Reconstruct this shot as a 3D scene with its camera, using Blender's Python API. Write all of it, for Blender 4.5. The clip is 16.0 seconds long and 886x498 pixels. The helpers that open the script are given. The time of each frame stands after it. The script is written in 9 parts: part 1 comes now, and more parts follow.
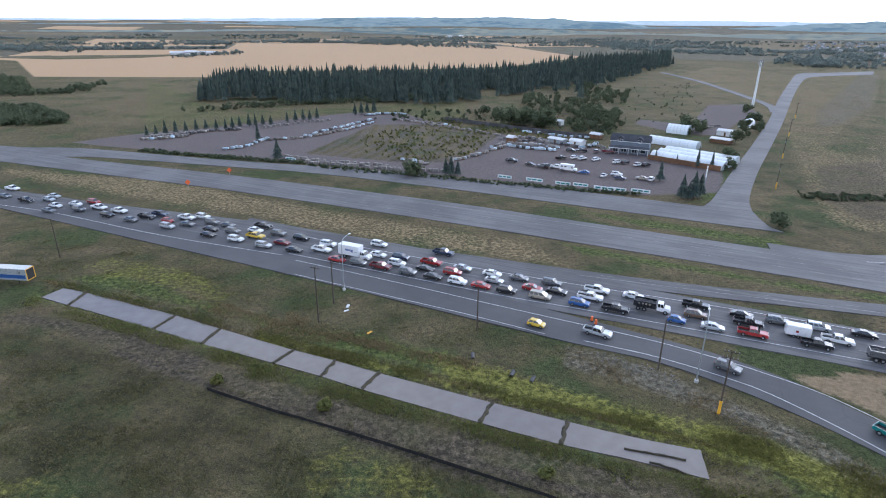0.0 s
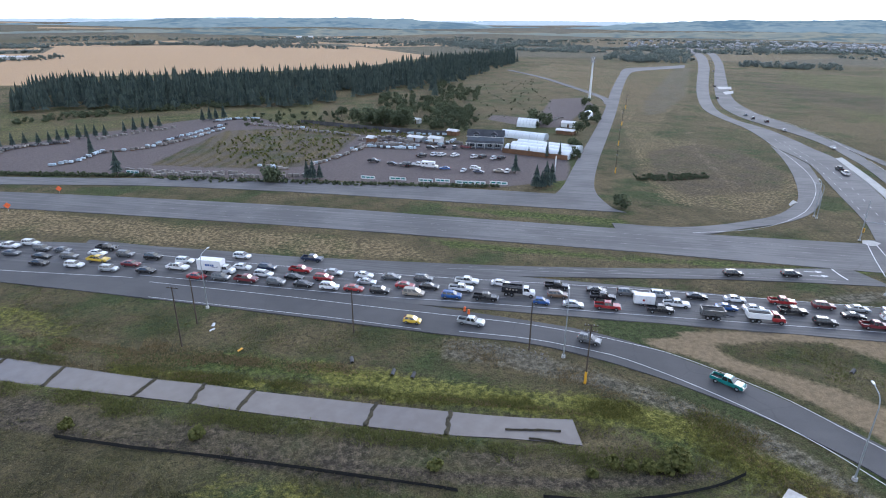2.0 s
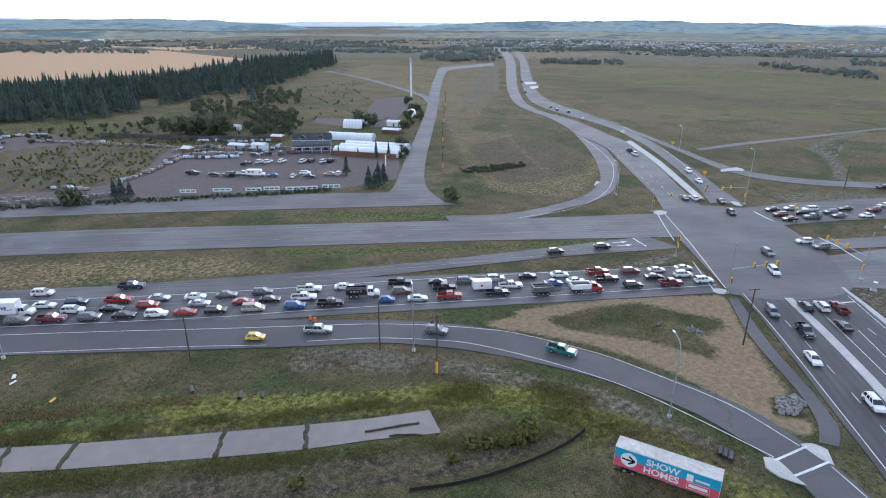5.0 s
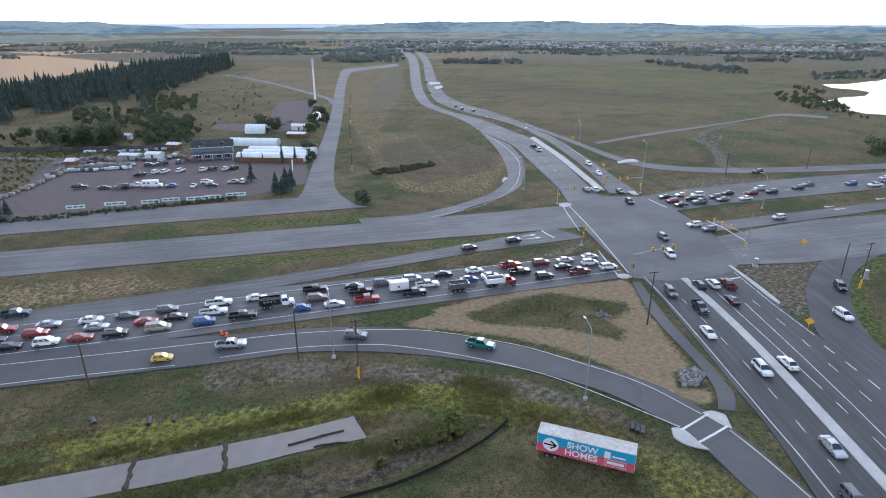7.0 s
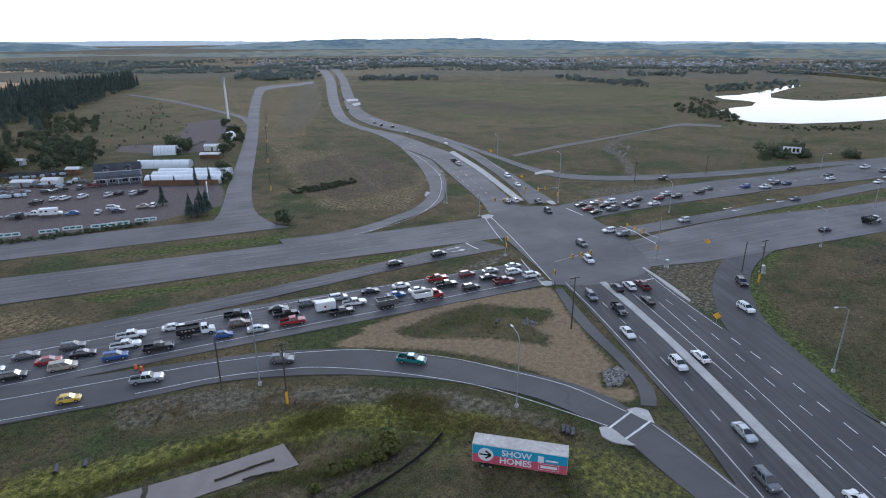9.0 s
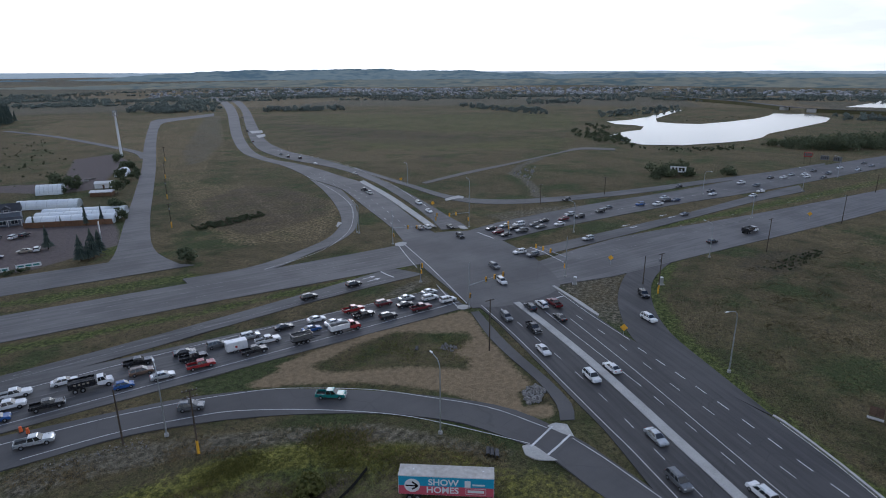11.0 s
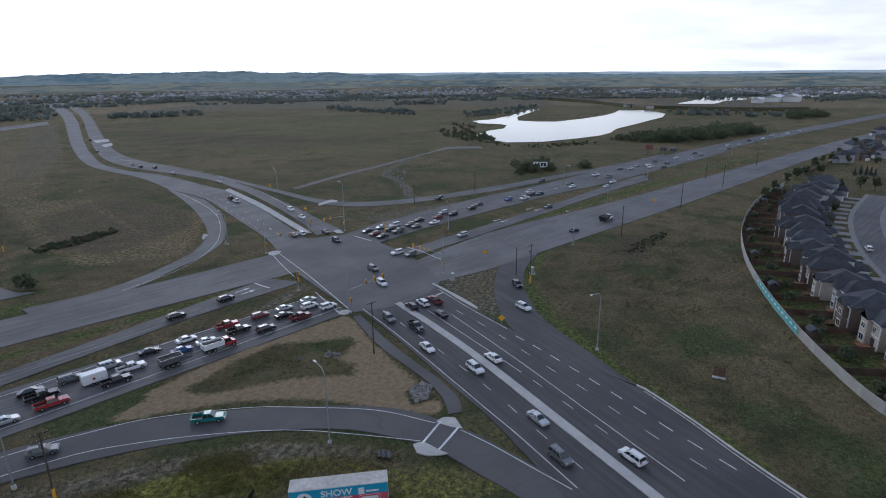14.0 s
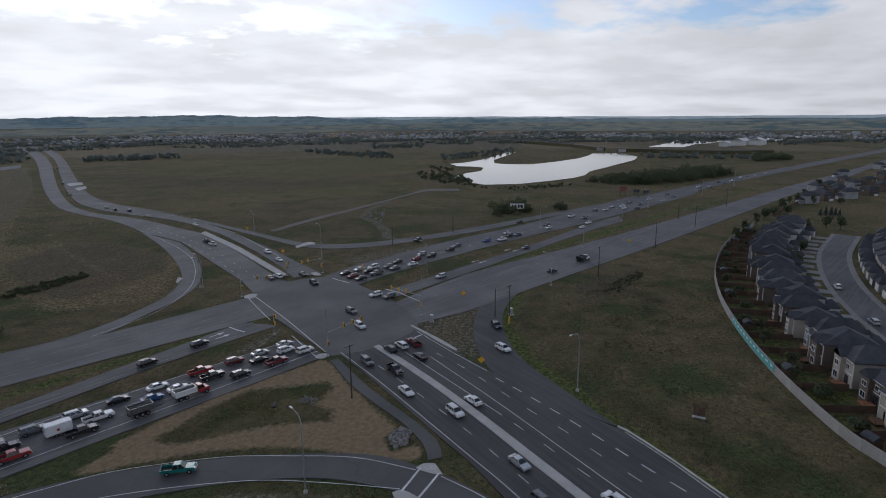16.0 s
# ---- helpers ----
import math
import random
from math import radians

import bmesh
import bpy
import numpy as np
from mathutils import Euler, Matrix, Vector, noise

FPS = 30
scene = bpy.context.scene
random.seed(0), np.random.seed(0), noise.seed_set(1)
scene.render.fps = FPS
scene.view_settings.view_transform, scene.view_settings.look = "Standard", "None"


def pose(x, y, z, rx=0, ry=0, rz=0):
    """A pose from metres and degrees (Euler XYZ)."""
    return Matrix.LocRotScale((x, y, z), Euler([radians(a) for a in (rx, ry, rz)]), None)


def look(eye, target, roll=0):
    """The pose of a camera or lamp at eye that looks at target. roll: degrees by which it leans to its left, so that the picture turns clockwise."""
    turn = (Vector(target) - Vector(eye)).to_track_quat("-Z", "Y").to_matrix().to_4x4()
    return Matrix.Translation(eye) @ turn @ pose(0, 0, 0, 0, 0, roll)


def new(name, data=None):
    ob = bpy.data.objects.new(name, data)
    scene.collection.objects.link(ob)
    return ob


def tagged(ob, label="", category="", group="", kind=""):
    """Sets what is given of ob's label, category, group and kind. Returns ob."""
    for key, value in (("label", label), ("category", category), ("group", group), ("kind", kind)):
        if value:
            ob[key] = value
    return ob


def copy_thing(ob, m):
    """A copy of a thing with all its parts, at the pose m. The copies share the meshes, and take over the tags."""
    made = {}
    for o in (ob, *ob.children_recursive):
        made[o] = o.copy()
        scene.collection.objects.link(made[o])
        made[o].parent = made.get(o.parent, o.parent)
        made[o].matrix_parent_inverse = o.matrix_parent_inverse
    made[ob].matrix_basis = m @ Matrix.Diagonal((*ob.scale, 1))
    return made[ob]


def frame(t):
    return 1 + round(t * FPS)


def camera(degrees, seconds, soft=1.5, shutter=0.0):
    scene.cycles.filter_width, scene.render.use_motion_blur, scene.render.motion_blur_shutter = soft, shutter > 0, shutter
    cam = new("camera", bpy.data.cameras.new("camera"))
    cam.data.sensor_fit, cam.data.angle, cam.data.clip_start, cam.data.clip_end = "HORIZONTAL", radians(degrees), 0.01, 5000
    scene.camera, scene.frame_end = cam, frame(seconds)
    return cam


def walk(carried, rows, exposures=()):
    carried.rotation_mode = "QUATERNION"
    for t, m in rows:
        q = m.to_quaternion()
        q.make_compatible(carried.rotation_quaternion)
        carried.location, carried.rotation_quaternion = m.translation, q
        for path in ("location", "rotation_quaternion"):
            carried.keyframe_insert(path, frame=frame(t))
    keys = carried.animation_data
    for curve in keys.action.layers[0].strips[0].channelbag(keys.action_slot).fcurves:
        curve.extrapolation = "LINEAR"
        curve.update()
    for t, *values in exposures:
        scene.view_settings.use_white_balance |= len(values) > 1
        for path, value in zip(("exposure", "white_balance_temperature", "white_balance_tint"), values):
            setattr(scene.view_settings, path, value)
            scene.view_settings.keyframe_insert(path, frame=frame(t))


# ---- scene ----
from mathutils.geometry import tessellate_polygon

# ---- camera: a drone that hovers at 60 m and turns ----
cam = camera(74.68, 16.0, 1.0)
PATH = [
    (0, pose(0, 0, 60, 68.47, 0, 0.25) @ pose(0, 0, 0, 0, 0, 0.57)),
    (0.5, pose(0, 0, 60, 68.45, 0, -3.41) @ pose(0, 0, 0, 0, 0, 0.68)),
    (1, pose(0, 0, 60, 68.50, 0, -6.49) @ pose(0, 0, 0, 0, 0, 0.65)),
    (1.5, pose(0, 0, 60, 68.57, 0, -9.96) @ pose(0, 0, 0, 0, 0, 0.57)),
    (2, pose(0, 0, 60, 68.61, 0, -13.49) @ pose(0, 0, 0, 0, 0, 0.51)),
    (2.5, pose(0, 0, 60, 68.63, 0, -16.28) @ pose(0, 0, 0, 0, 0, 0.47)),
    (3, pose(0, 0, 60, 68.67, 0, -19.20) @ pose(0, 0, 0, 0, 0, 0.48)),
    (3.5, pose(0, 0, 60, 68.73, 0, -22.09) @ pose(0, 0, 0, 0, 0, 0.39)),
    (4, pose(0, 0, 60, 68.76, 0, -25.02) @ pose(0, 0, 0, 0, 0, 0.37)),
    (6.5, pose(0, 0, 60, 68.90, 0, -37.12) @ pose(0, 0, 0, 0, 0, 0.18)),
    (7, pose(0, 0, 60, 68.93, 0, -39.32) @ pose(0, 0, 0, 0, 0, 0.09)),
    (7.5, pose(0, 0, 60, 68.95, 0, -41.75) @ pose(0, 0, 0, 0, 0, -0.01)),
    (8, pose(0, 0, 60, 68.97, 0, -43.83) @ pose(0, 0, 0, 0, 0, -0.05)),
    (10.5, pose(0, 0, 60, 73.14, 0, -53.00) @ pose(0, 0, 0, 0, 0, -0.23)),
    (11, pose(0, 0, 60, 73.12, 0, -55.99) @ pose(0, 0, 0, 0, 0, -0.31)),
    (11.5, pose(0, 0, 60, 73.12, 0, -58.86) @ pose(0, 0, 0, 0, 0, -0.40)),
    (12, pose(0, 0, 60, 73.09, 0, -60.84) @ pose(0, 0, 0, 0, 0, -0.44)),
    (12.5, pose(0, 0, 60, 73.05, 0, -62.73) @ pose(0, 0, 0, 0, 0, -0.43)),
    (13, pose(0, 0, 60, 73.06, 0, -64.92) @ pose(0, 0, 0, 0, 0, -0.53)),
    (13.5, pose(0, 0, 60, 73.03, 0, -67.04) @ pose(0, 0, 0, 0, 0, -0.56)),
    (14, pose(0, 0, 60, 73.19, 0, -68.55) @ pose(0, 0, 0, 0, 0, -0.60)),
    (14.5, pose(0, 0, 60, 74.49, 0, -68.91) @ pose(0, 0, 0, 0, 0, -0.54)),
    (15, pose(0, 0, 60, 76.11, 0, -69.02) @ pose(0, 0, 0, 0, 0, -0.60)),
    (15.5, pose(0, 0, 60, 77.30, 0, -69.26) @ pose(0, 0, 0, 0, 0, -0.53)),
    (16, pose(0, 0, 60, 77.26, 0, -70.78) @ pose(0, 0, 0, 0, 0, -0.48)),
]
EXPOSURES = [(0, -0.45, 5520, 12), (8, -0.58, 5600, 12), (10.3, -1.57, 5560, 12), (12.5, -1.57, 5560, 12), (14.2, -1.53, 5600, 12), (15.2, -1.9, 5880, 13), (16, -2.16, 5900, 13)]
walk(cam, PATH, EXPOSURES)

# ---- world and sun: bright thin overcast, sun behind cloud in the west ----
SUN_AZ, SUN_EL = 48.0, 27.0


def azimuth(az, el=0.0):
    """The direction of a compass-like angle, clockwise from +y."""
    a, e = radians(az), radians(el)
    return Vector((math.sin(a) * math.cos(e), math.cos(a) * math.cos(e), math.sin(e)))


world = bpy.data.worlds.new("sky")
scene.world = world
world.use_nodes = True
wn, wl = world.node_tree.nodes, world.node_tree.links
wn.clear()
w_out = wn.new("ShaderNodeOutputWorld")
w_bg = wn.new("ShaderNodeBackground")
w_sky = wn.new("ShaderNodeTexSky")
w_sky.sky_type = "NISHITA"
w_sky.sun_disc = False
w_sky.sun_elevation = radians(SUN_EL)
w_sky.sun_rotation = radians(SUN_AZ)
w_co = wn.new("ShaderNodeTexCoord")
w_part = wn.new("ShaderNodeSeparateXYZ")
w_up = wn.new("ShaderNodeMath")
w_up.operation = "MAXIMUM"
w_up.inputs[1].default_value = 0.0
w_rise = wn.new("ShaderNodeMath")
w_rise.inputs[1].default_value = 0.13
w_flat = wn.new("ShaderNodeVectorMath")
w_flat.operation = "DIVIDE"
w_three = wn.new("ShaderNodeCombineXYZ")
w_cloud = wn.new("ShaderNodeTexNoise")
w_cloud.inputs["Scale"].default_value = 1.5
w_cloud.inputs["Detail"].default_value = 9
w_cloud.inputs["Roughness"].default_value = 0.55
w_mask = wn.new("ShaderNodeMapRange")
w_mask.inputs["From Min"].default_value = 0.42
w_mask.inputs["From Max"].default_value = 0.56
w_tone = wn.new("ShaderNodeTexNoise")
w_tone.inputs["Scale"].default_value = 1.3
w_tone.inputs["Detail"].default_value = 7
w_dot = wn.new("ShaderNodeVectorMath")
w_dot.operation = "DOT_PRODUCT"
w_dot.inputs[1].default_value = azimuth(SUN_AZ - 6, 24.0)
w_glow = wn.new("ShaderNodeMapRange")
w_glow.interpolation_type = "SMOOTHSTEP"
w_glow.inputs["From Min"].default_value = 0.3
w_glow.inputs["From Max"].default_value = 1.0
w_glow.inputs["To Min"].default_value = 0.0
w_glow.inputs["To Max"].default_value = 1.0
w_ramp = wn.new("ShaderNodeMixRGB")
w_ramp.inputs[1].default_value = (2.55, 2.50, 2.44, 1)
w_ramp.inputs[2].default_value = (3.95, 3.90, 3.74, 1)
w_shade = wn.new("ShaderNodeMapRange")
w_shade.inputs["From Min"].default_value = 0.36
w_shade.inputs["From Max"].default_value = 0.62
w_shade.inputs["To Min"].default_value = 0.90
w_shade.inputs["To Max"].default_value = 1.12
w_mul = wn.new("ShaderNodeMixRGB")
w_mul.blend_type = "MULTIPLY"
w_mul.inputs[0].default_value = 1.0
w_gain = wn.new("ShaderNodeMixRGB")
w_gain.blend_type = "MULTIPLY"
w_gain.inputs[0].default_value = 1.0
w_gain.inputs[2].default_value = (0.34, 0.37, 0.42, 1)
w_mix = wn.new("ShaderNodeMixRGB")
wl.new(w_co.outputs["Generated"], w_part.inputs["Vector"])
wl.new(w_part.outputs["Z"], w_up.inputs[0])
wl.new(w_up.outputs["Value"], w_rise.inputs[0])
for axis in "XYZ":
    wl.new(w_rise.outputs["Value"], w_three.inputs[axis])
wl.new(w_co.outputs["Generated"], w_flat.inputs[0])
wl.new(w_three.outputs["Vector"], w_flat.inputs[1])
wl.new(w_flat.outputs["Vector"], w_cloud.inputs["Vector"])
wl.new(w_flat.outputs["Vector"], w_tone.inputs["Vector"])
wl.new(w_co.outputs["Generated"], w_dot.inputs[0])
wl.new(w_dot.outputs["Value"], w_glow.inputs["Value"])
wl.new(w_glow.outputs["Result"], w_ramp.inputs[0])
w_sep = wn.new("ShaderNodeSeparateXYZ")
w_low = wn.new("ShaderNodeMapRange")
w_low.inputs["From Min"].default_value, w_low.inputs["From Max"].default_value = 0.03, 0.17
w_low.inputs["To Min"].default_value, w_low.inputs["To Max"].default_value = 0.36, 0.0
w_sum = wn.new("ShaderNodeMath")
wl.new(w_co.outputs["Generated"], w_sep.inputs["Vector"])
wl.new(w_sep.outputs["Z"], w_low.inputs["Value"])
wl.new(w_cloud.outputs["Fac"], w_sum.inputs[0])
wl.new(w_low.outputs["Result"], w_sum.inputs[1])
wl.new(w_sum.outputs["Value"], w_mask.inputs["Value"])
wl.new(w_tone.outputs["Fac"], w_shade.inputs["Value"])
wl.new(w_ramp.outputs["Color"], w_mul.inputs[1])
w_high = wn.new("ShaderNodeMapRange")
w_high.inputs["From Min"].default_value, w_high.inputs["From Max"].default_value = 0.12, 0.5
w_high.inputs["To Min"].default_value, w_high.inputs["To Max"].default_value = 1.0, 0.78
w_both = wn.new("ShaderNodeMath")
w_both.operation = "MULTIPLY"
wl.new(w_sep.outputs["Z"], w_high.inputs["Value"])
wl.new(w_shade.outputs["Result"], w_both.inputs[0])
wl.new(w_high.outputs["Result"], w_both.inputs[1])
wl.new(w_both.outputs["Value"], w_mul.inputs[2])
wl.new(w_sky.outputs["Color"], w_gain.inputs[1])
wl.new(w_gain.outputs["Color"], w_mix.inputs[1])
wl.new(w_mul.outputs["Color"], w_mix.inputs[2])
wl.new(w_mask.outputs["Result"], w_mix.inputs[0])
wl.new(w_mix.outputs["Color"], w_bg.inputs["Color"])
wl.new(w_bg.outputs["Background"], w_out.inputs["Surface"])

sun_data = bpy.data.lights.new("sun", "SUN")
sun_data.energy, sun_data.angle, sun_data.color = 0.9, radians(14), (1.0, 0.95, 0.87)
sun = new("sun", sun_data)
sun.matrix_world = look(azimuth(SUN_AZ, SUN_EL) * 300, (0, 0, 0))


# ---- materials ----
def nodes_of(name):
    m = bpy.data.materials.new(name)
    m.use_nodes = True
    nt = m.node_tree
    return m, nt, nt.nodes["Principled BSDF"]


def noise_node(nt, vec, scale, detail=4.0, rough=0.55):
    n = nt.nodes.new("ShaderNodeTexNoise")
    n.inputs["Scale"].default_value, n.inputs["Detail"].default_value = scale, detail
    n.inputs["Roughness"].default_value = rough
    nt.links.new(vec, n.inputs["Vector"])
    return n.outputs["Fac"]


def spread(nt, value, lo, hi, a=0.0, b=1.0):
    n = nt.nodes.new("ShaderNodeMapRange")
    for key, v in (("From Min", lo), ("From Max", hi), ("To Min", a), ("To Max", b)):
        n.inputs[key].default_value = v
    nt.links.new(value, n.inputs["Value"])
    return n.outputs["Result"]


def mix(nt, fac, a, b, blend="MIX"):
    n = nt.nodes.new("ShaderNodeMixRGB")
    n.blend_type = blend
    for sock, v in zip(n.inputs, (fac, a, b)):
        if isinstance(v, (int, float)):
            sock.default_value = v
        elif isinstance(v, tuple):
            sock.default_value = (*v, 1)
        else:
            nt.links.new(v, sock)
    return n.outputs["Color"]


def math_node(nt, op, a, b):
    n = nt.nodes.new("ShaderNodeMath")
    n.operation = op
    for sock, v in zip(n.inputs, (a, b)):
        if isinstance(v, (int, float)):
            sock.default_value = v
        else:
            nt.links.new(v, sock)
    return n.outputs["Value"]


def place_of(nt):
    return nt.nodes.new("ShaderNodeNewGeometry").outputs["Position"]


def add_bump(nt, bsdf, height, strength=0.4, distance=0.1):
    b = nt.nodes.new("ShaderNodeBump")
    b.inputs["Strength"].default_value, b.inputs["Distance"].default_value = strength, distance
    nt.links.new(height, b.inputs["Height"])
    nt.links.new(b.outputs["Normal"], bsdf.inputs["Normal"])


def surface(name, a, b, fine=3.0, coarse=0.15, rough=0.85, metal=0.0, relief=0.3, depth=0.03, vary=0.0, spec=0.3):
    """A matt material between two colours, with grain and broad wear; vary: by how much each object differs."""
    m, nt, bsdf = nodes_of(name)
    pos = place_of(nt)
    g, c = noise_node(nt, pos, fine), noise_node(nt, pos, coarse, 6)
    f = math_node(nt, "ADD", math_node(nt, "MULTIPLY", g, 0.5), math_node(nt, "MULTIPLY", c, 0.5))
    col = mix(nt, spread(nt, f, 0.36, 0.64), a, b)
    if vary:
        info = nt.nodes.new("ShaderNodeObjectInfo")
        col = mix(nt, 1.0, col, mix(nt, info.outputs["Random"], (1 - vary,) * 3, (1 + vary,) * 3), "MULTIPLY")
    nt.links.new(col, bsdf.inputs["Base Color"])
    bsdf.inputs["Roughness"].default_value, bsdf.inputs["Metallic"].default_value = rough, metal
    bsdf.inputs["Specular IOR Level"].default_value = spec
    if relief:
        add_bump(nt, bsdf, g, relief, depth)
    return m


def foliage(name, a, b, fine=1.5):
    """Leaves: each clump has its own tone."""
    m, nt, bsdf = nodes_of(name)
    geo = nt.nodes.new("ShaderNodeNewGeometry")
    n = noise_node(nt, geo.outputs["Position"], fine)
    f = math_node(nt, "ADD", math_node(nt, "MULTIPLY", geo.outputs["Random Per Island"], 0.6), math_node(nt, "MULTIPLY", n, 0.5))
    nt.links.new(mix(nt, spread(nt, f, 0.2, 0.85), a, b), bsdf.inputs["Base Color"])
    bsdf.inputs["Roughness"].default_value = 0.8
    bsdf.inputs["Specular IOR Level"].default_value = 0.15
    glow = nt.nodes.new("ShaderNodeBsdfTranslucent")
    nt.links.new(bsdf.inputs["Base Color"].links[0].from_socket, glow.inputs["Color"])
    both = nt.nodes.new("ShaderNodeMixShader")
    both.inputs[0].default_value = 0.45
    nt.links.new(bsdf.outputs["BSDF"], both.inputs[1])
    nt.links.new(glow.outputs["BSDF"], both.inputs[2])
    nt.links.new(both.outputs["Shader"], nt.nodes["Material Output"].inputs["Surface"])
    return m


def paint(name, rgb, rough=0.3, metal=0.0, coat=0.4):
    m, nt, bsdf = nodes_of(name)
    n = noise_node(nt, place_of(nt), 2.2, 5)
    nt.links.new(mix(nt, spread(nt, n, 0.3, 0.7), tuple(v * 0.86 for v in rgb), rgb), bsdf.inputs["Base Color"])
    nt.links.new(spread(nt, n, 0.3, 0.7, rough * 0.8, rough * 1.4), bsdf.inputs["Roughness"])
    bsdf.inputs["Metallic"].default_value = metal
    bsdf.inputs["Coat Weight"].default_value = coat
    bsdf.inputs["Coat Roughness"].default_value = 0.12
    return m


def asphalt_material(name, dark, light, streaks=0.4, heading=-24.0):
    """Worn asphalt: aggregate grain, broad patches, tar-sealed cracks and long streaks along the driving direction."""
    m, nt, bsdf = nodes_of(name)
    pos = place_of(nt)
    turn = nt.nodes.new("ShaderNodeMapping")
    turn.vector_type = "TEXTURE"
    turn.inputs["Scale"].default_value = (28.0, 1.1, 1.0)
    turn.inputs["Rotation"].default_value = (0, 0, radians(heading))
    nt.links.new(pos, turn.inputs["Vector"])
    streak = noise_node(nt, turn.outputs["Vector"], 1.0, 4)
    grain = noise_node(nt, pos, 9.0, 3)
    broad = noise_node(nt, pos, 0.045, 6)
    f = math_node(nt, "ADD", math_node(nt, "MULTIPLY", broad, 0.45), math_node(nt, "MULTIPLY", streak, streaks))
    f = math_node(nt, "ADD", f, math_node(nt, "MULTIPLY", grain, 0.15))
    middle = 0.3 + streaks / 2
    col = mix(nt, spread(nt, f, middle - 0.07, middle + 0.07), dark, light)
    vor = nt.nodes.new("ShaderNodeTexVoronoi")
    vor.feature = "DISTANCE_TO_EDGE"
    vor.inputs["Scale"].default_value = 0.09
    wob = nt.nodes.new("ShaderNodeMixRGB")
    wob.blend_type = "ADD"
    wob.inputs[0].default_value = 6.0
    nt.links.new(pos, wob.inputs[1])
    nz = nt.nodes.new("ShaderNodeTexNoise")
    nz.inputs["Scale"].default_value = 0.25
    nt.links.new(pos, nz.inputs["Vector"])
    nt.links.new(nz.outputs["Color"], wob.inputs[2])
    nt.links.new(wob.outputs["Color"], vor.inputs["Vector"])
    crack = spread(nt, vor.outputs["Distance"], 0.003, 0.008, 0.22, 0.0)
    col = mix(nt, crack, col, tuple(v * 0.45 for v in dark))
    nt.links.new(col, bsdf.inputs["Base Color"])
    bsdf.inputs["Roughness"].default_value = 0.78
    bsdf.inputs["Specular IOR Level"].default_value = 0.35
    add_bump(nt, bsdf, grain, 0.3, 0.02)
    return m


ASPHALT = asphalt_material("worn_asphalt", (0.078, 0.075, 0.074), (0.130, 0.125, 0.121))
ASPHALT_NEW = asphalt_material("newer_asphalt", (0.050, 0.048, 0.048), (0.080, 0.077, 0.075), heading=50.0)
ASPHALT_OLD = asphalt_material("grey_asphalt", (0.096, 0.092, 0.090), (0.152, 0.146, 0.141), heading=-24.0)
ASPHALT_RAMP = asphalt_material("ramp_asphalt", (0.066, 0.064, 0.064), (0.100, 0.096, 0.094), 0.06)
ASPHALT_CROSS = asphalt_material("crossing_asphalt", (0.080, 0.077, 0.076), (0.132, 0.127, 0.124), 0.12)
MARKING_FAINT = surface("faded_road_paint", (0.15, 0.147, 0.142), (0.36, 0.355, 0.345), 2.5, 0.4, 0.7)
MARKING = surface("worn_road_paint", (0.42, 0.42, 0.42), (0.74, 0.74, 0.72), 2.5, 0.4, 0.7)
CONCRETE = surface("pale_concrete", (0.34, 0.33, 0.31), (0.50, 0.49, 0.46), 4, 0.3, 0.85)
CONCRETE_OLD = surface("aged_concrete", (0.17, 0.165, 0.155), (0.25, 0.245, 0.23), 3, 0.3, 0.9)
GRAVEL_PATH = surface("gravel_path", (0.115, 0.107, 0.094), (0.18, 0.165, 0.142), 3, 0.2, 0.9)
WATER_MUD = surface("silty_water", (0.125, 0.105, 0.096), (0.155, 0.134, 0.122), 0.4, 0.05, 0.25, relief=0.03, depth=0.02, spec=0.5)


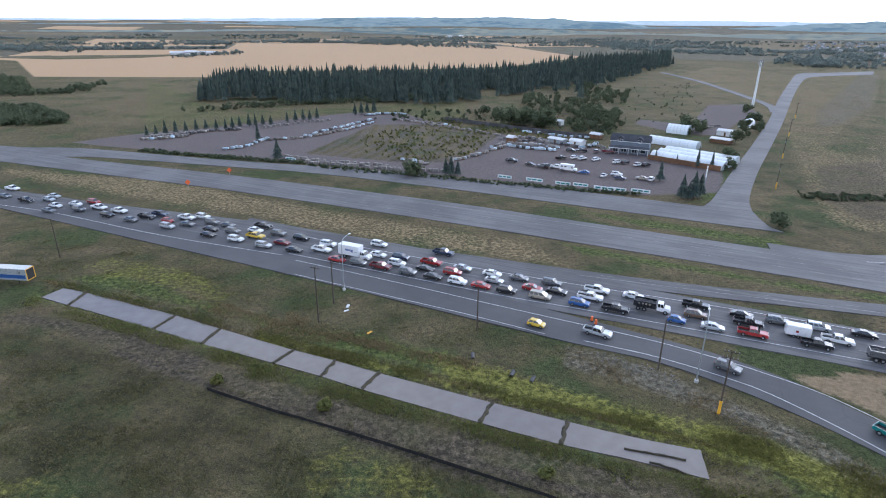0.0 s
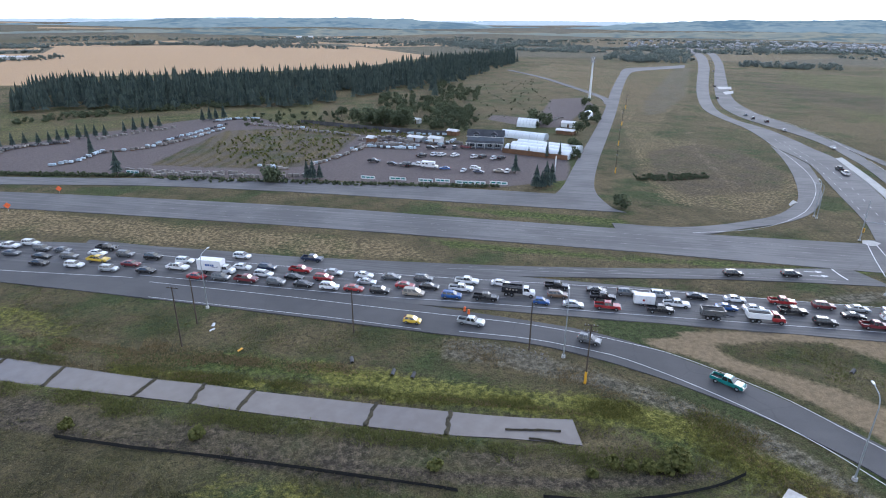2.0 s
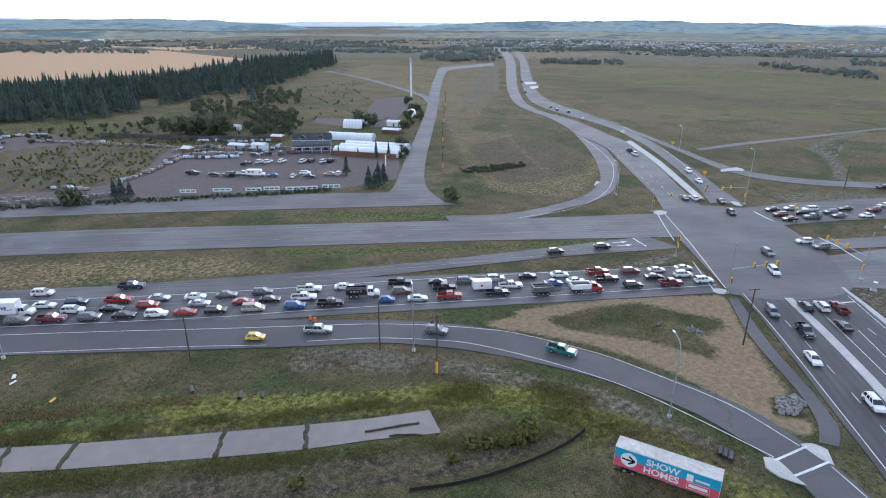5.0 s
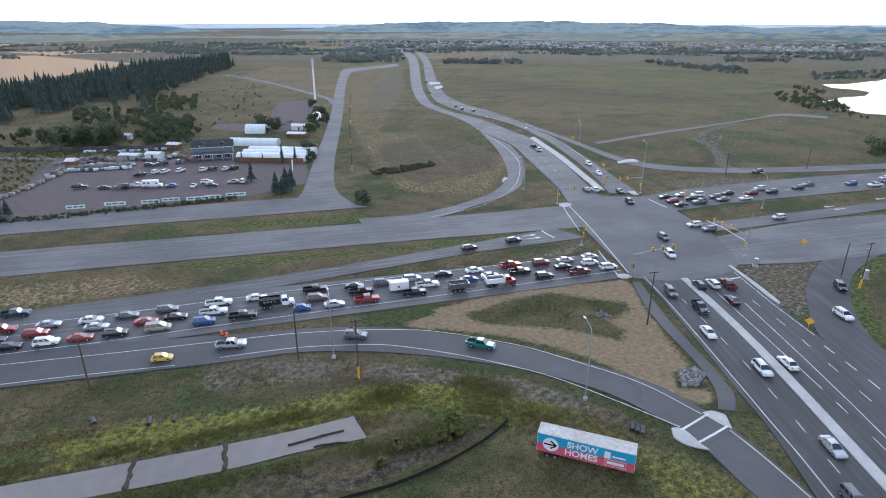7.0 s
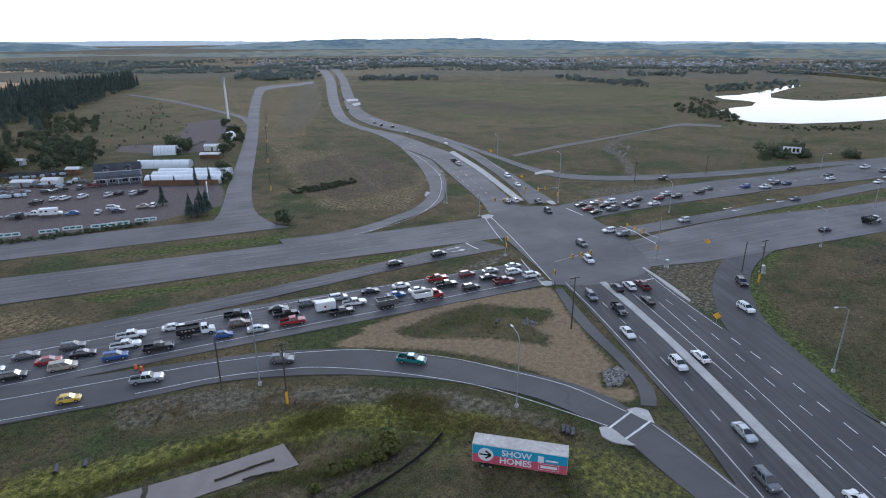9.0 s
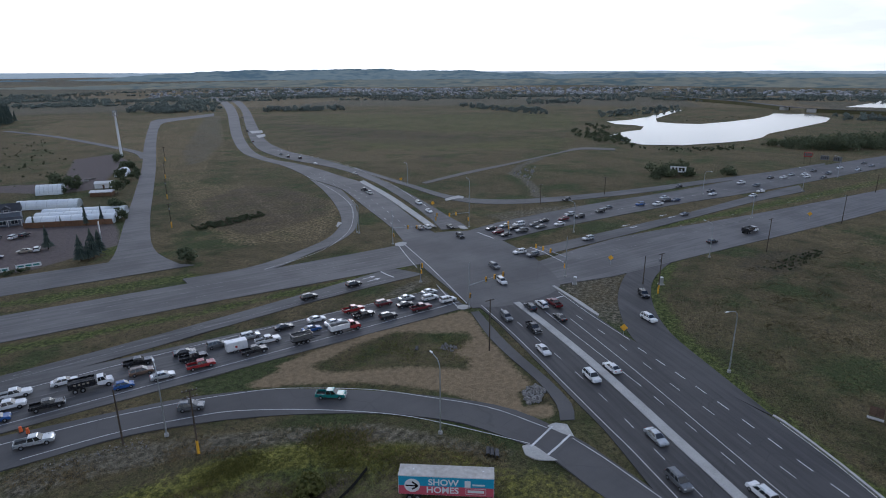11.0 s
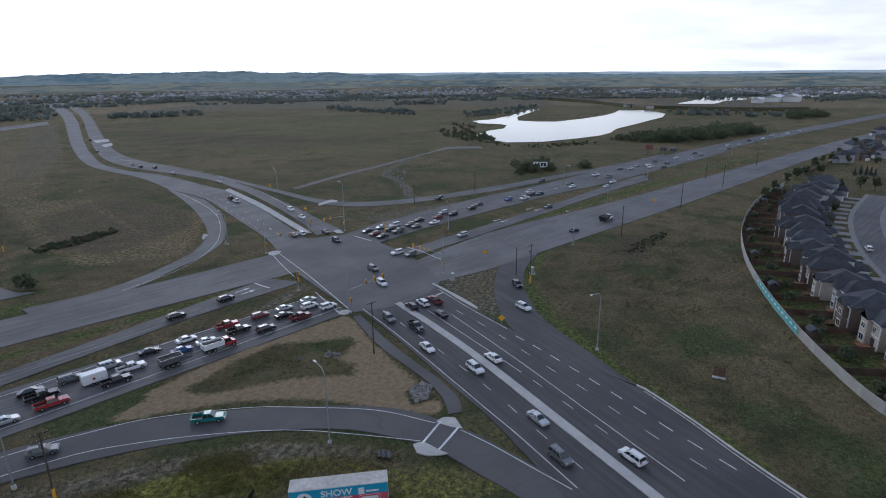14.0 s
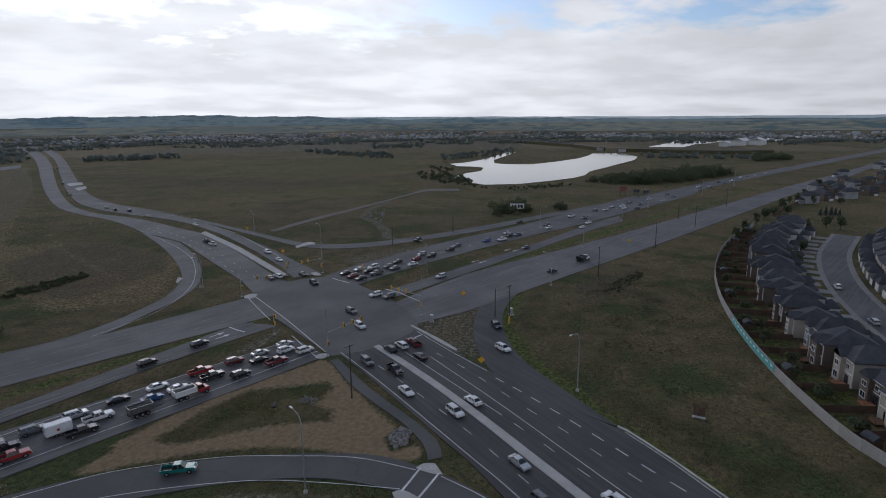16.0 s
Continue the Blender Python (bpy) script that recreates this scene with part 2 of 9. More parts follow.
def ground_material():
    """Prairie grass with dry and lush patches; sown wheat, bare sand and gravel lie where the cover layers say."""
    m, nt, bsdf = nodes_of("prairie")
    pos = place_of(nt)
    big, mid = noise_node(nt, pos, 0.012, 7, 0.6), noise_node(nt, pos, 0.11, 6, 0.6)
    fine, blade = noise_node(nt, pos, 0.9, 5, 0.65), noise_node(nt, pos, 4.5, 3, 0.7)
    swath = noise_node(nt, pos, 0.035, 6, 0.6)
    f = math_node(nt, "ADD", math_node(nt, "MULTIPLY", big, 0.45), math_node(nt, "MULTIPLY", mid, 0.30))
    f = math_node(nt, "ADD", f, math_node(nt, "MULTIPLY", fine, 0.25))
    col = mix(nt, spread(nt, f, 0.45, 0.55), (0.112, 0.088, 0.050), (0.070, 0.070, 0.031))
    band = noise_node(nt, pos, 0.0055, 5, 0.65)
    col = mix(nt, spread(nt, band, 0.49, 0.56, 0.0, 0.75), col, (0.158, 0.122, 0.068))
    col = mix(nt, spread(nt, band, 0.46, 0.38, 0.0, 0.6), col, (0.058, 0.074, 0.028))
    col = mix(nt, spread(nt, swath, 0.48, 0.60, 0.0, 0.8), col, (0.128, 0.102, 0.058))
    col = mix(nt, spread(nt, swath, 0.49, 0.39, 0.0, 0.9), col, (0.056, 0.074, 0.028))
    col = mix(nt, spread(nt, math_node(nt, "ADD", math_node(nt, "MULTIPLY", mid, 0.5), math_node(nt, "MULTIPLY", fine, 0.5)), 0.50, 0.63), col, (0.038, 0.042, 0.019))

    def layer(base, attribute, channel, rgb_a, rgb_b, rough_edge=0.8, sharp=2.2):
        at = nt.nodes.new("ShaderNodeAttribute")
        at.attribute_name = attribute
        sep = nt.nodes.new("ShaderNodeSeparateColor")
        nt.links.new(at.outputs["Color"], sep.inputs["Color"])
        wob = math_node(nt, "MULTIPLY", math_node(nt, "SUBTRACT", math_node(nt, "ADD", math_node(nt, "MULTIPLY", mid, 0.5), math_node(nt, "MULTIPLY", fine, 0.5)), 0.5), rough_edge * 2.5)
        v = math_node(nt, "ADD", sep.outputs[channel], wob)
        mask = spread(nt, v, 0.5 - 0.5 / sharp, 0.5 + 0.5 / sharp)
        gate = spread(nt, sep.outputs[channel], 0.02, 0.2)
        return mix(nt, math_node(nt, "MULTIPLY", mask, gate), base, mix(nt, spread(nt, fine, 0.35, 0.65), rgb_a, rgb_b))

    col = layer(col, "cover_a", 1, (0.056, 0.074, 0.021), (0.098, 0.112, 0.036))
    col = layer(col, "cover_a", 2, (0.15, 0.112, 0.062), (0.23, 0.178, 0.102))
    col = layer(col, "cover_b", 2, (0.035, 0.034, 0.018), (0.060, 0.050, 0.026))
    col = layer(col, "cover_c", 0, (0.056, 0.046, 0.035), (0.098, 0.080, 0.058))
    col = layer(col, "cover_c", 1, (0.100, 0.104, 0.022), (0.165, 0.156, 0.042))
    col = layer(col, "cover_c", 2, (0.098, 0.087, 0.064), (0.152, 0.137, 0.106))
    col = mix(nt, 0.75, col, mix(nt, spread(nt, blade, 0.3, 0.7), (0.45, 0.45, 0.45), (1.55, 1.55, 1.55)), "MULTIPLY")
    col = mix(nt, 0.9, col, mix(nt, spread(nt, fine, 0.36, 0.64), (0.52, 0.54, 0.55), (1.5, 1.46, 1.32)), "MULTIPLY")
    speck = noise_node(nt, pos, 1.7, 2, 0.5)
    col = mix(nt, spread(nt, speck, 0.60, 0.68, 0.0, 0.6), col, (0.030, 0.036, 0.016))
    pale = noise_node(nt, pos, 2.6, 2, 0.5)
    col = mix(nt, spread(nt, pale, 0.62, 0.70, 0.0, 0.5), col, (0.17, 0.145, 0.09))
    col = layer(col, "cover_b", 0, (0.43, 0.285, 0.16), (0.48, 0.325, 0.185), 0.15, 4)
    col = layer(col, "cover_b", 1, (0.125, 0.102, 0.094), (0.165, 0.138, 0.128), 0.3, 3)
    col = layer(col, "cover_a", 0, (0.190, 0.142, 0.084), (0.290, 0.218, 0.132), 0.6, 2.5)
    col = mix(nt, 0.35, col, mix(nt, spread(nt, blade, 0.3, 0.7), (0.6, 0.6, 0.6), (1.4, 1.4, 1.4)), "MULTIPLY")
    nt.links.new(col, bsdf.inputs["Base Color"])
    bsdf.inputs["Roughness"].default_value = 0.95
    bsdf.inputs["Specular IOR Level"].default_value = 0.1
    add_bump(nt, bsdf, math_node(nt, "ADD", fine, blade), 0.7, 0.35)
    return m


# ---- geometry helpers ----
def mesh_object(name, bm, material=None, parent=None, smooth=False):
    me = bpy.data.meshes.new(name)
    bm.normal_update()
    bm.to_mesh(me)
    bm.free()
    if material:
        me.materials.append(material)
    if smooth:
        me.polygons.foreach_set("use_smooth", [True] * len(me.polygons))
    ob = new(name, me)
    if parent:
        ob.parent = parent
    return ob


def part(name, bm, material, parent, label="", smooth=False):
    return tagged(mesh_object(name, bm, material, parent, smooth), label)


def empty(name, m=None):
    ob = new(name)
    if m is not None:
        ob.matrix_basis = m
    return ob


def box(bm, cx, cy, cz, sx, sy, sz, turn=0.0, bevel=0.0, taper=(1.0, 1.0)):
    """A box round a centre; taper scales its top."""
    r = bmesh.ops.create_cube(bm, size=1.0, matrix=Matrix.Translation((cx, cy, cz)) @ Matrix.Rotation(radians(turn), 4, "Z") @ Matrix.Diagonal((sx, sy, sz, 1)))
    vs = r["verts"]
    if taper != (1.0, 1.0):
        top = [v for v in vs if v.co.z > cz]
        for v in top:
            v.co.x, v.co.y = cx + (v.co.x - cx) * taper[0], cy + (v.co.y - cy) * taper[1]
    if bevel:
        es = list({e for v in vs for e in v.link_edges})
        bmesh.ops.bevel(bm, geom=es, offset=bevel, segments=2, affect="EDGES")
    return vs


def rod(bm, a, b, r1, r2=None, seg=8):
    """A tapered round bar from a to b."""
    a, b = Vector(a), Vector(b)
    d = b - a
    m = Matrix.Translation((a + b) / 2) @ d.to_track_quat("Z", "Y").to_matrix().to_4x4()
    bmesh.ops.create_cone(bm, cap_ends=True, segments=seg, radius1=r1, radius2=r1 if r2 is None else r2, depth=d.length, matrix=m)


def smooth_line(pts, step=4.0):
    """Points at even steps along a curve through the given ones."""
    p = np.array(pts, float)
    ext = np.vstack([2 * p[0] - p[1], p, 2 * p[-1] - p[-2]])
    out = []
    for i in range(1, len(ext) - 2):
        a, b, c, d = ext[i - 1 : i + 3]
        n = max(2, int(np.linalg.norm(c - b) / step))
        for k in range(n):
            t = k / n
            out.append(0.5 * (2 * b + (c - a) * t + (2 * a - 5 * b + 4 * c - d) * t * t + (3 * b - a - 3 * c + d) * t**3))
    out.append(p[-1])
    return np.array(out)


def resample(line, n):
    s = np.r_[0, np.cumsum(np.linalg.norm(np.diff(line, axis=0), axis=1))]
    q = np.linspace(0, s[-1], n)
    return np.stack([np.interp(q, s, line[:, k]) for k in (0, 1)], -1)


def slab(name, left, right, top, depth, material, label, category="road", n=90, level=False):
    """A paved strip between two edges."""
    a, b = resample(smooth_line(left), n), resample(smooth_line(right), n)
    bm = bmesh.new()
    rows = []
    for (ax, ay), (bx, by) in zip(a, b):
        z = [top, top] if level else [height(ax, ay) + top, height(bx, by) + top]
        rows.append([bm.verts.new(v) for v in ((ax, ay, z[0] - depth), (ax, ay, z[0]), (bx, by, z[1]), (bx, by, z[1] - depth))])
    for r, s in zip(rows, rows[1:]):
        for k in range(3):
            bm.faces.new((r[k], r[k + 1], s[k + 1], s[k]))
    bm.faces.new(rows[0])
    bm.faces.new(rows[-1][::-1])
    bmesh.ops.recalc_face_normals(bm, faces=bm.faces[:])
    return tagged(mesh_object(name, bm, material), label, category, kind="structure")


def stripe(name, line, width, top, dash=0.0, gap=0.0, label="worn white painted lane line", material=None):
    """A painted line along a path, whole or dashed."""
    p = smooth_line(line, 2.0)
    s = np.r_[0, np.cumsum(np.linalg.norm(np.diff(p, axis=0), axis=1))]
    total, bm = s[-1], bmesh.new()
    spans = [(0, total)] if not dash else [(k, min(k + dash, total)) for k in np.arange(0, total, dash + gap)]
    for lo, hi in spans:
        prev = None
        for q in np.linspace(lo, hi, max(2, int((hi - lo) / 3) + 1)):
            x, y = np.interp(q, s, p[:, 0]), np.interp(q, s, p[:, 1])
            dx, dy = np.interp(q + 0.3, s, p[:, 0]) - np.interp(q - 0.3, s, p[:, 0]), np.interp(q + 0.3, s, p[:, 1]) - np.interp(q - 0.3, s, p[:, 1])
            l = math.hypot(dx, dy) or 1
            nx, ny = -dy / l * width / 2, dx / l * width / 2
            z = height(x, y) + top
            now = [bm.verts.new((x + nx, y + ny, z)), bm.verts.new((x - nx, y - ny, z))]
            if prev:
                bm.faces.new((prev[0], prev[1], now[1], now[0]))
            prev = now
    return tagged(mesh_object(name, bm, material or MARKING), label, "road marking", kind="structure")


# ---- terrain ----
def step01(v, lo, hi):
    t = np.clip((np.asarray(v, float) - lo) / (hi - lo), 0, 1)
    return t * t * (3 - 2 * t)


def inside(pts, X, Y, soft):
    """1 inside a closed outline, 0 outside, with a soft edge."""
    p = np.array(pts, float)
    d2, odd = np.full(X.shape, 1e18), np.zeros(X.shape, bool)
    for (x0, y0), (x1, y1) in zip(p, np.roll(p, -1, 0)):
        ex, ey = x1 - x0, y1 - y0
        t = np.clip(((X - x0) * ex + (Y - y0) * ey) / (ex * ex + ey * ey + 1e-9), 0, 1)
        d2 = np.minimum(d2, (X - x0 - t * ex) ** 2 + (Y - y0 - t * ey) ** 2)
        if y0 != y1:
            odd ^= ((y0 > Y) != (y1 > Y)) & (X < ex * (Y - y0) / (y1 - y0) + x0)
    d = np.sqrt(d2) * np.where(odd, -1, 1)
    return np.clip(0.5 - d / soft, 0, 1)


def along(pts, X, Y, width, soft):
    """1 within half a width of a line, with a soft edge."""
    p = np.array(pts, float)
    d2 = np.full(X.shape, 1e18)
    for (x0, y0), (x1, y1) in zip(p, p[1:]):
        ex, ey = x1 - x0, y1 - y0
        t = np.clip(((X - x0) * ex + (Y - y0) * ey) / (ex * ex + ey * ey + 1e-9), 0, 1)
        d2 = np.minimum(d2, (X - x0 - t * ex) ** 2 + (Y - y0 - t * ey) ** 2)
    return np.clip(0.5 - (np.sqrt(d2) - width / 2) / soft, 0, 1)


POND_N = [(-91.0, 124.7), (-84.7, 122.7), (-60.1, 112.5), (-47.4, 106.6), (-29.4, 98.2), (-21.1, 94.9), (-12.0, 90.7), (8.1, 82.3), (20.1, 77.5), (29.6, 73.9), (39.1, 71.1)]
POND_S = [(-93.1, 119.8), (-84.5, 116.0), (-60.6, 105.8), (-48.5, 100.3), (-32.0, 93.5), (-22.1, 89.3), (-13.8, 85.3), (5.9, 76.9), (18.2, 71.9), (27.3, 69.1), (37.9, 65.0)]
POND_LEVEL = -0.38
POND_MID = [((a[0] + b[0]) / 2, (a[1] + b[1]) / 2) for a, b in zip(POND_N, POND_S)]
DITCH = [(80.8, 81.3), (92.2, 78.0), (102.1, 72.6), (102.2, 66.4)]


def heights(X, Y):
    """The lie of the land: level round the roads, a sunk pond, a swale, and rising ground far out."""
    X, Y = np.asarray(X, float), np.asarray(Y, float)
    r = np.hypot(X, Y)
    az = np.degrees(np.arctan2(X, Y))
    z = -0.7 * along(POND_MID, X, Y, 6.0, 3.0)
    z = z - 1.0 * along(DITCH, X, Y, 4.0, 7.0)
    z = z + 20.0 * step01(r, 1500, 3200) + 18.0 * step01(r, 2800, 4800)
    z = z + step01(r, 900, 2000) * 4.0 * np.sin(X / 210.0 + 1.3) * np.cos(Y / 260.0)
    return z


def height(x, y):
    """The ground at one place; away from pond, swale and far hills it is level."""
    if math.hypot(x, y) < 890 and not (-105 < x < 50 and 55 < y < 130) and not (70 < x < 108 and 55 < y < 88):
        return 0.0
    return float(heights(np.array([x]), np.array([y]))[0])


ANGLES = np.r_[np.arange(-180, -60, 4.0), np.arange(-60, -45, 1.0), np.arange(-45, 115, 0.25), np.arange(115, 130, 1.0), np.arange(130, 180, 4.0)]
RADII = np.r_[0.0, 6.0, 14.0, 24.0 * (4950 / 24.0) ** np.linspace(0, 1, 430)]
AA, RR = np.meshgrid(np.radians(ANGLES), RADII)
GX, GY = RR * np.sin(AA), RR * np.cos(AA)
GZ = heights(GX, GY)
GZ = GZ + 0.10 * np.sin(GX * 0.31 + 2 * np.sin(GY * 0.11)) * np.sin(GY * 0.27) - 0.12
WHEAT = [(-826.1, 941.4), (-616.1, 866.7), (-439.1, 637.3), (-252.1, 651.7), (-255.3, 733.8), (-66.4, 775.1), (85.9, 854.2), (249.2, 1110.9), (147.2, 1486.7), (-287.5, 1626.1), (-559.5, 1633.5), (-410.2, 1101.4), (-481.5, 955.5), (-579.0, 898.1)]
YARD = [(-192.2, 294.7), (-168.9, 322.6), (-143.6, 337.6), (-64.1, 407.9), (-27.3, 403.9), (-15.5, 381.3), (35.9, 325.8), (74.5, 296.7), (128.0, 271.2), (114.3, 234.5), (103.9, 214.5), (73.5, 209.2), (7.0, 233.2), (-72.9, 257.4), (-148.5, 280.0)]
SOWN = [(-69.8, 274.2), (-44.6, 361.4), (12.2, 363.0), (29.6, 326.6), (8.3, 265.1), (-11.7, 254.4)]
SAND = [(61.8, 96.0), (77.6, 91.6), (93.2, 88.7), (107.5, 82.8), (120.5, 75.0), (119.2, 71.5), (106.7, 58.3), (100.4, 49.2), (94.0, 41.0), (90.0, 36.0), (87.2, 35.8), (85.4, 38.5), (85.2, 42.7), (84.6, 51.9), (82.2, 63.7), (77.5, 73.4), (70.0, 82.8), (64.5, 89.3)]
SWALE = [(76.6, 86.6), (87.9, 85.4), (100.2, 82.2), (104.3, 75.9), (109.3, 67.4), (107.7, 64.1), (100.2, 65.7), (97.9, 59.4), (94.0, 56.3), (92.6, 60.2), (88.2, 68.7), (80.8, 76.6), (76.7, 83.0)]
SAND_GRASS = [(62.6, 98.6), (72.8, 94.0), (72.3, 90.3), (63.9, 91.5), (60.7, 95.4)]
VERGE_GOLD = [(-56.9, 192.4), (-48.4, 188.6), (-5.4, 171.8), (23.7, 158.9), (35.0, 140.2), (-5.8, 153.6), (-44.8, 169.4), (-52.2, 171.2)]
VERGE_GOLD_WEST = [(-181.9, 229.9), (-120.6, 201.9), (-73.1, 183.7), (-32.8, 168.2), (1.9, 159.4), (10.5, 164.5), (-35.7, 185.0), (-109.2, 222.3), (-190.0, 241.3)]
POND_GREEN = [(-93.0, 129.9), (-83.9, 133.7), (-66.0, 125.7), (-48.5, 114.5), (-31.4, 106.2), (-15.8, 104.1), (-0.2, 97.9), (11.7, 89.5), (25.7, 83.8), (38.5, 78.8), (40.1, 71.6), (28.1, 74.9), (16.5, 80.2), (-0.2, 89.2), (-20.6, 98.3), (-47.4, 111.6), (-78.4, 123.5)]
POND_GREEN_SOUTH = [(-97.0, 123.3), (-73.5, 114.4), (-40.7, 99.0), (-18.2, 85.0), (-0.1, 79.1), (18.3, 70.0), (36.4, 64.6), (35.6, 62.5), (16.2, 67.6), (-0.1, 75.9), (-17.6, 81.4), (-38.8, 93.4), (-69.9, 107.6), (-95.1, 116.6)]
TURN_GREEN = [(31.0, 82.3), (43.5, 75.8), (57.2, 70.1), (64.1, 63.5), (65.7, 53.7), (56.2, 47.2), (50.1, 50.6), (56.5, 54.6), (50.4, 59.0), (41.6, 68.5), (42.5, 74.0), (29.7, 79.0)]
LUSH = [[(33.4, 158.5), (83.1, 133.4), (142.3, 110.1), (139.3, 107.4), (81.2, 130.4), (37.8, 150.2)], [(41.1, 191.1), (73.0, 177.0), (100.3, 162.2), (97.1, 156.8), (63.3, 173.1)],
        [(244.7, 30.4), (197.9, 44.5), (161.3, 40.6), (129.8, 25.1), (110.0, 2.3), (112.7, 1.4), (135.5, 20.9), (163.9, 35.3), (201.4, 37.3), (250.7, 24.5)],
        [(227.1, 60.9), (342.9, 9.8), (590.4, -103.4), (573.1, -100.6), (326.3, 8.9), (221.8, 59.4)], [(85.4, -11.2), (109.4, 1.2), (111.5, -0.7), (98.3, -13.3), (89.9, -20.1)],
        [(-317.7, 633.7), (-140.2, 395.4), (-72.2, 437.8), (16.8, 475.9), (12.8, 378.1), (-75.5, 411.7), (-132.8, 354.9), (-174.9, 335.1)], [(100.7, 224.3), (117.7, 236.2), (100.3, 203.9), (91.0, 201.1)]]
KNOLL = [(264.3, 730.5), (393.7, 900.0), (434.8, 752.6), (559.1, 784.1), (381.5, 527.4), (198.4, 299.5), (218.7, 251.4), (199.8, 187.1), (146.9, 153.3), (123.5, 180.0), (164.0, 274.7), (211.4, 371.7), (258.6, 465.7)]
MEADOW = [[(636.1, 711.0), (851.1, 324.8), (629.7, 239.9), (524.0, 324.8), (481.6, 505.6)], [(404.6, 404.8), (543.9, 207.0), (448.8, 180.4), (357.3, 316.5)]]
DARK = [[(91.7, 44.5), (97.3, 43.1), (95.8, 39.7), (90.8, 38.5), (87.9, 41.2)], [(143.4, 216.7), (167.0, 209.7), (159.8, 200.8), (140.9, 204.4)], [(199.7, 18.3), (239.7, 0.7), (232.1, -1.4), (194.2, 9.1)], [(-92.7, 106.2), (-58.1, 95.9), (-37.8, 84.4), (-11.6, 71.8), (-29.7, 74.1), (-65.0, 89.0), (-88.7, 100.5)]]
TRACKS = [[(496.8, 695.8), (251.3, 355.2), (188.9, 247.1), (157.1, 174.4)], [(261.8, -15.9), (220.0, -16.4), (184.8, -28.3)]]
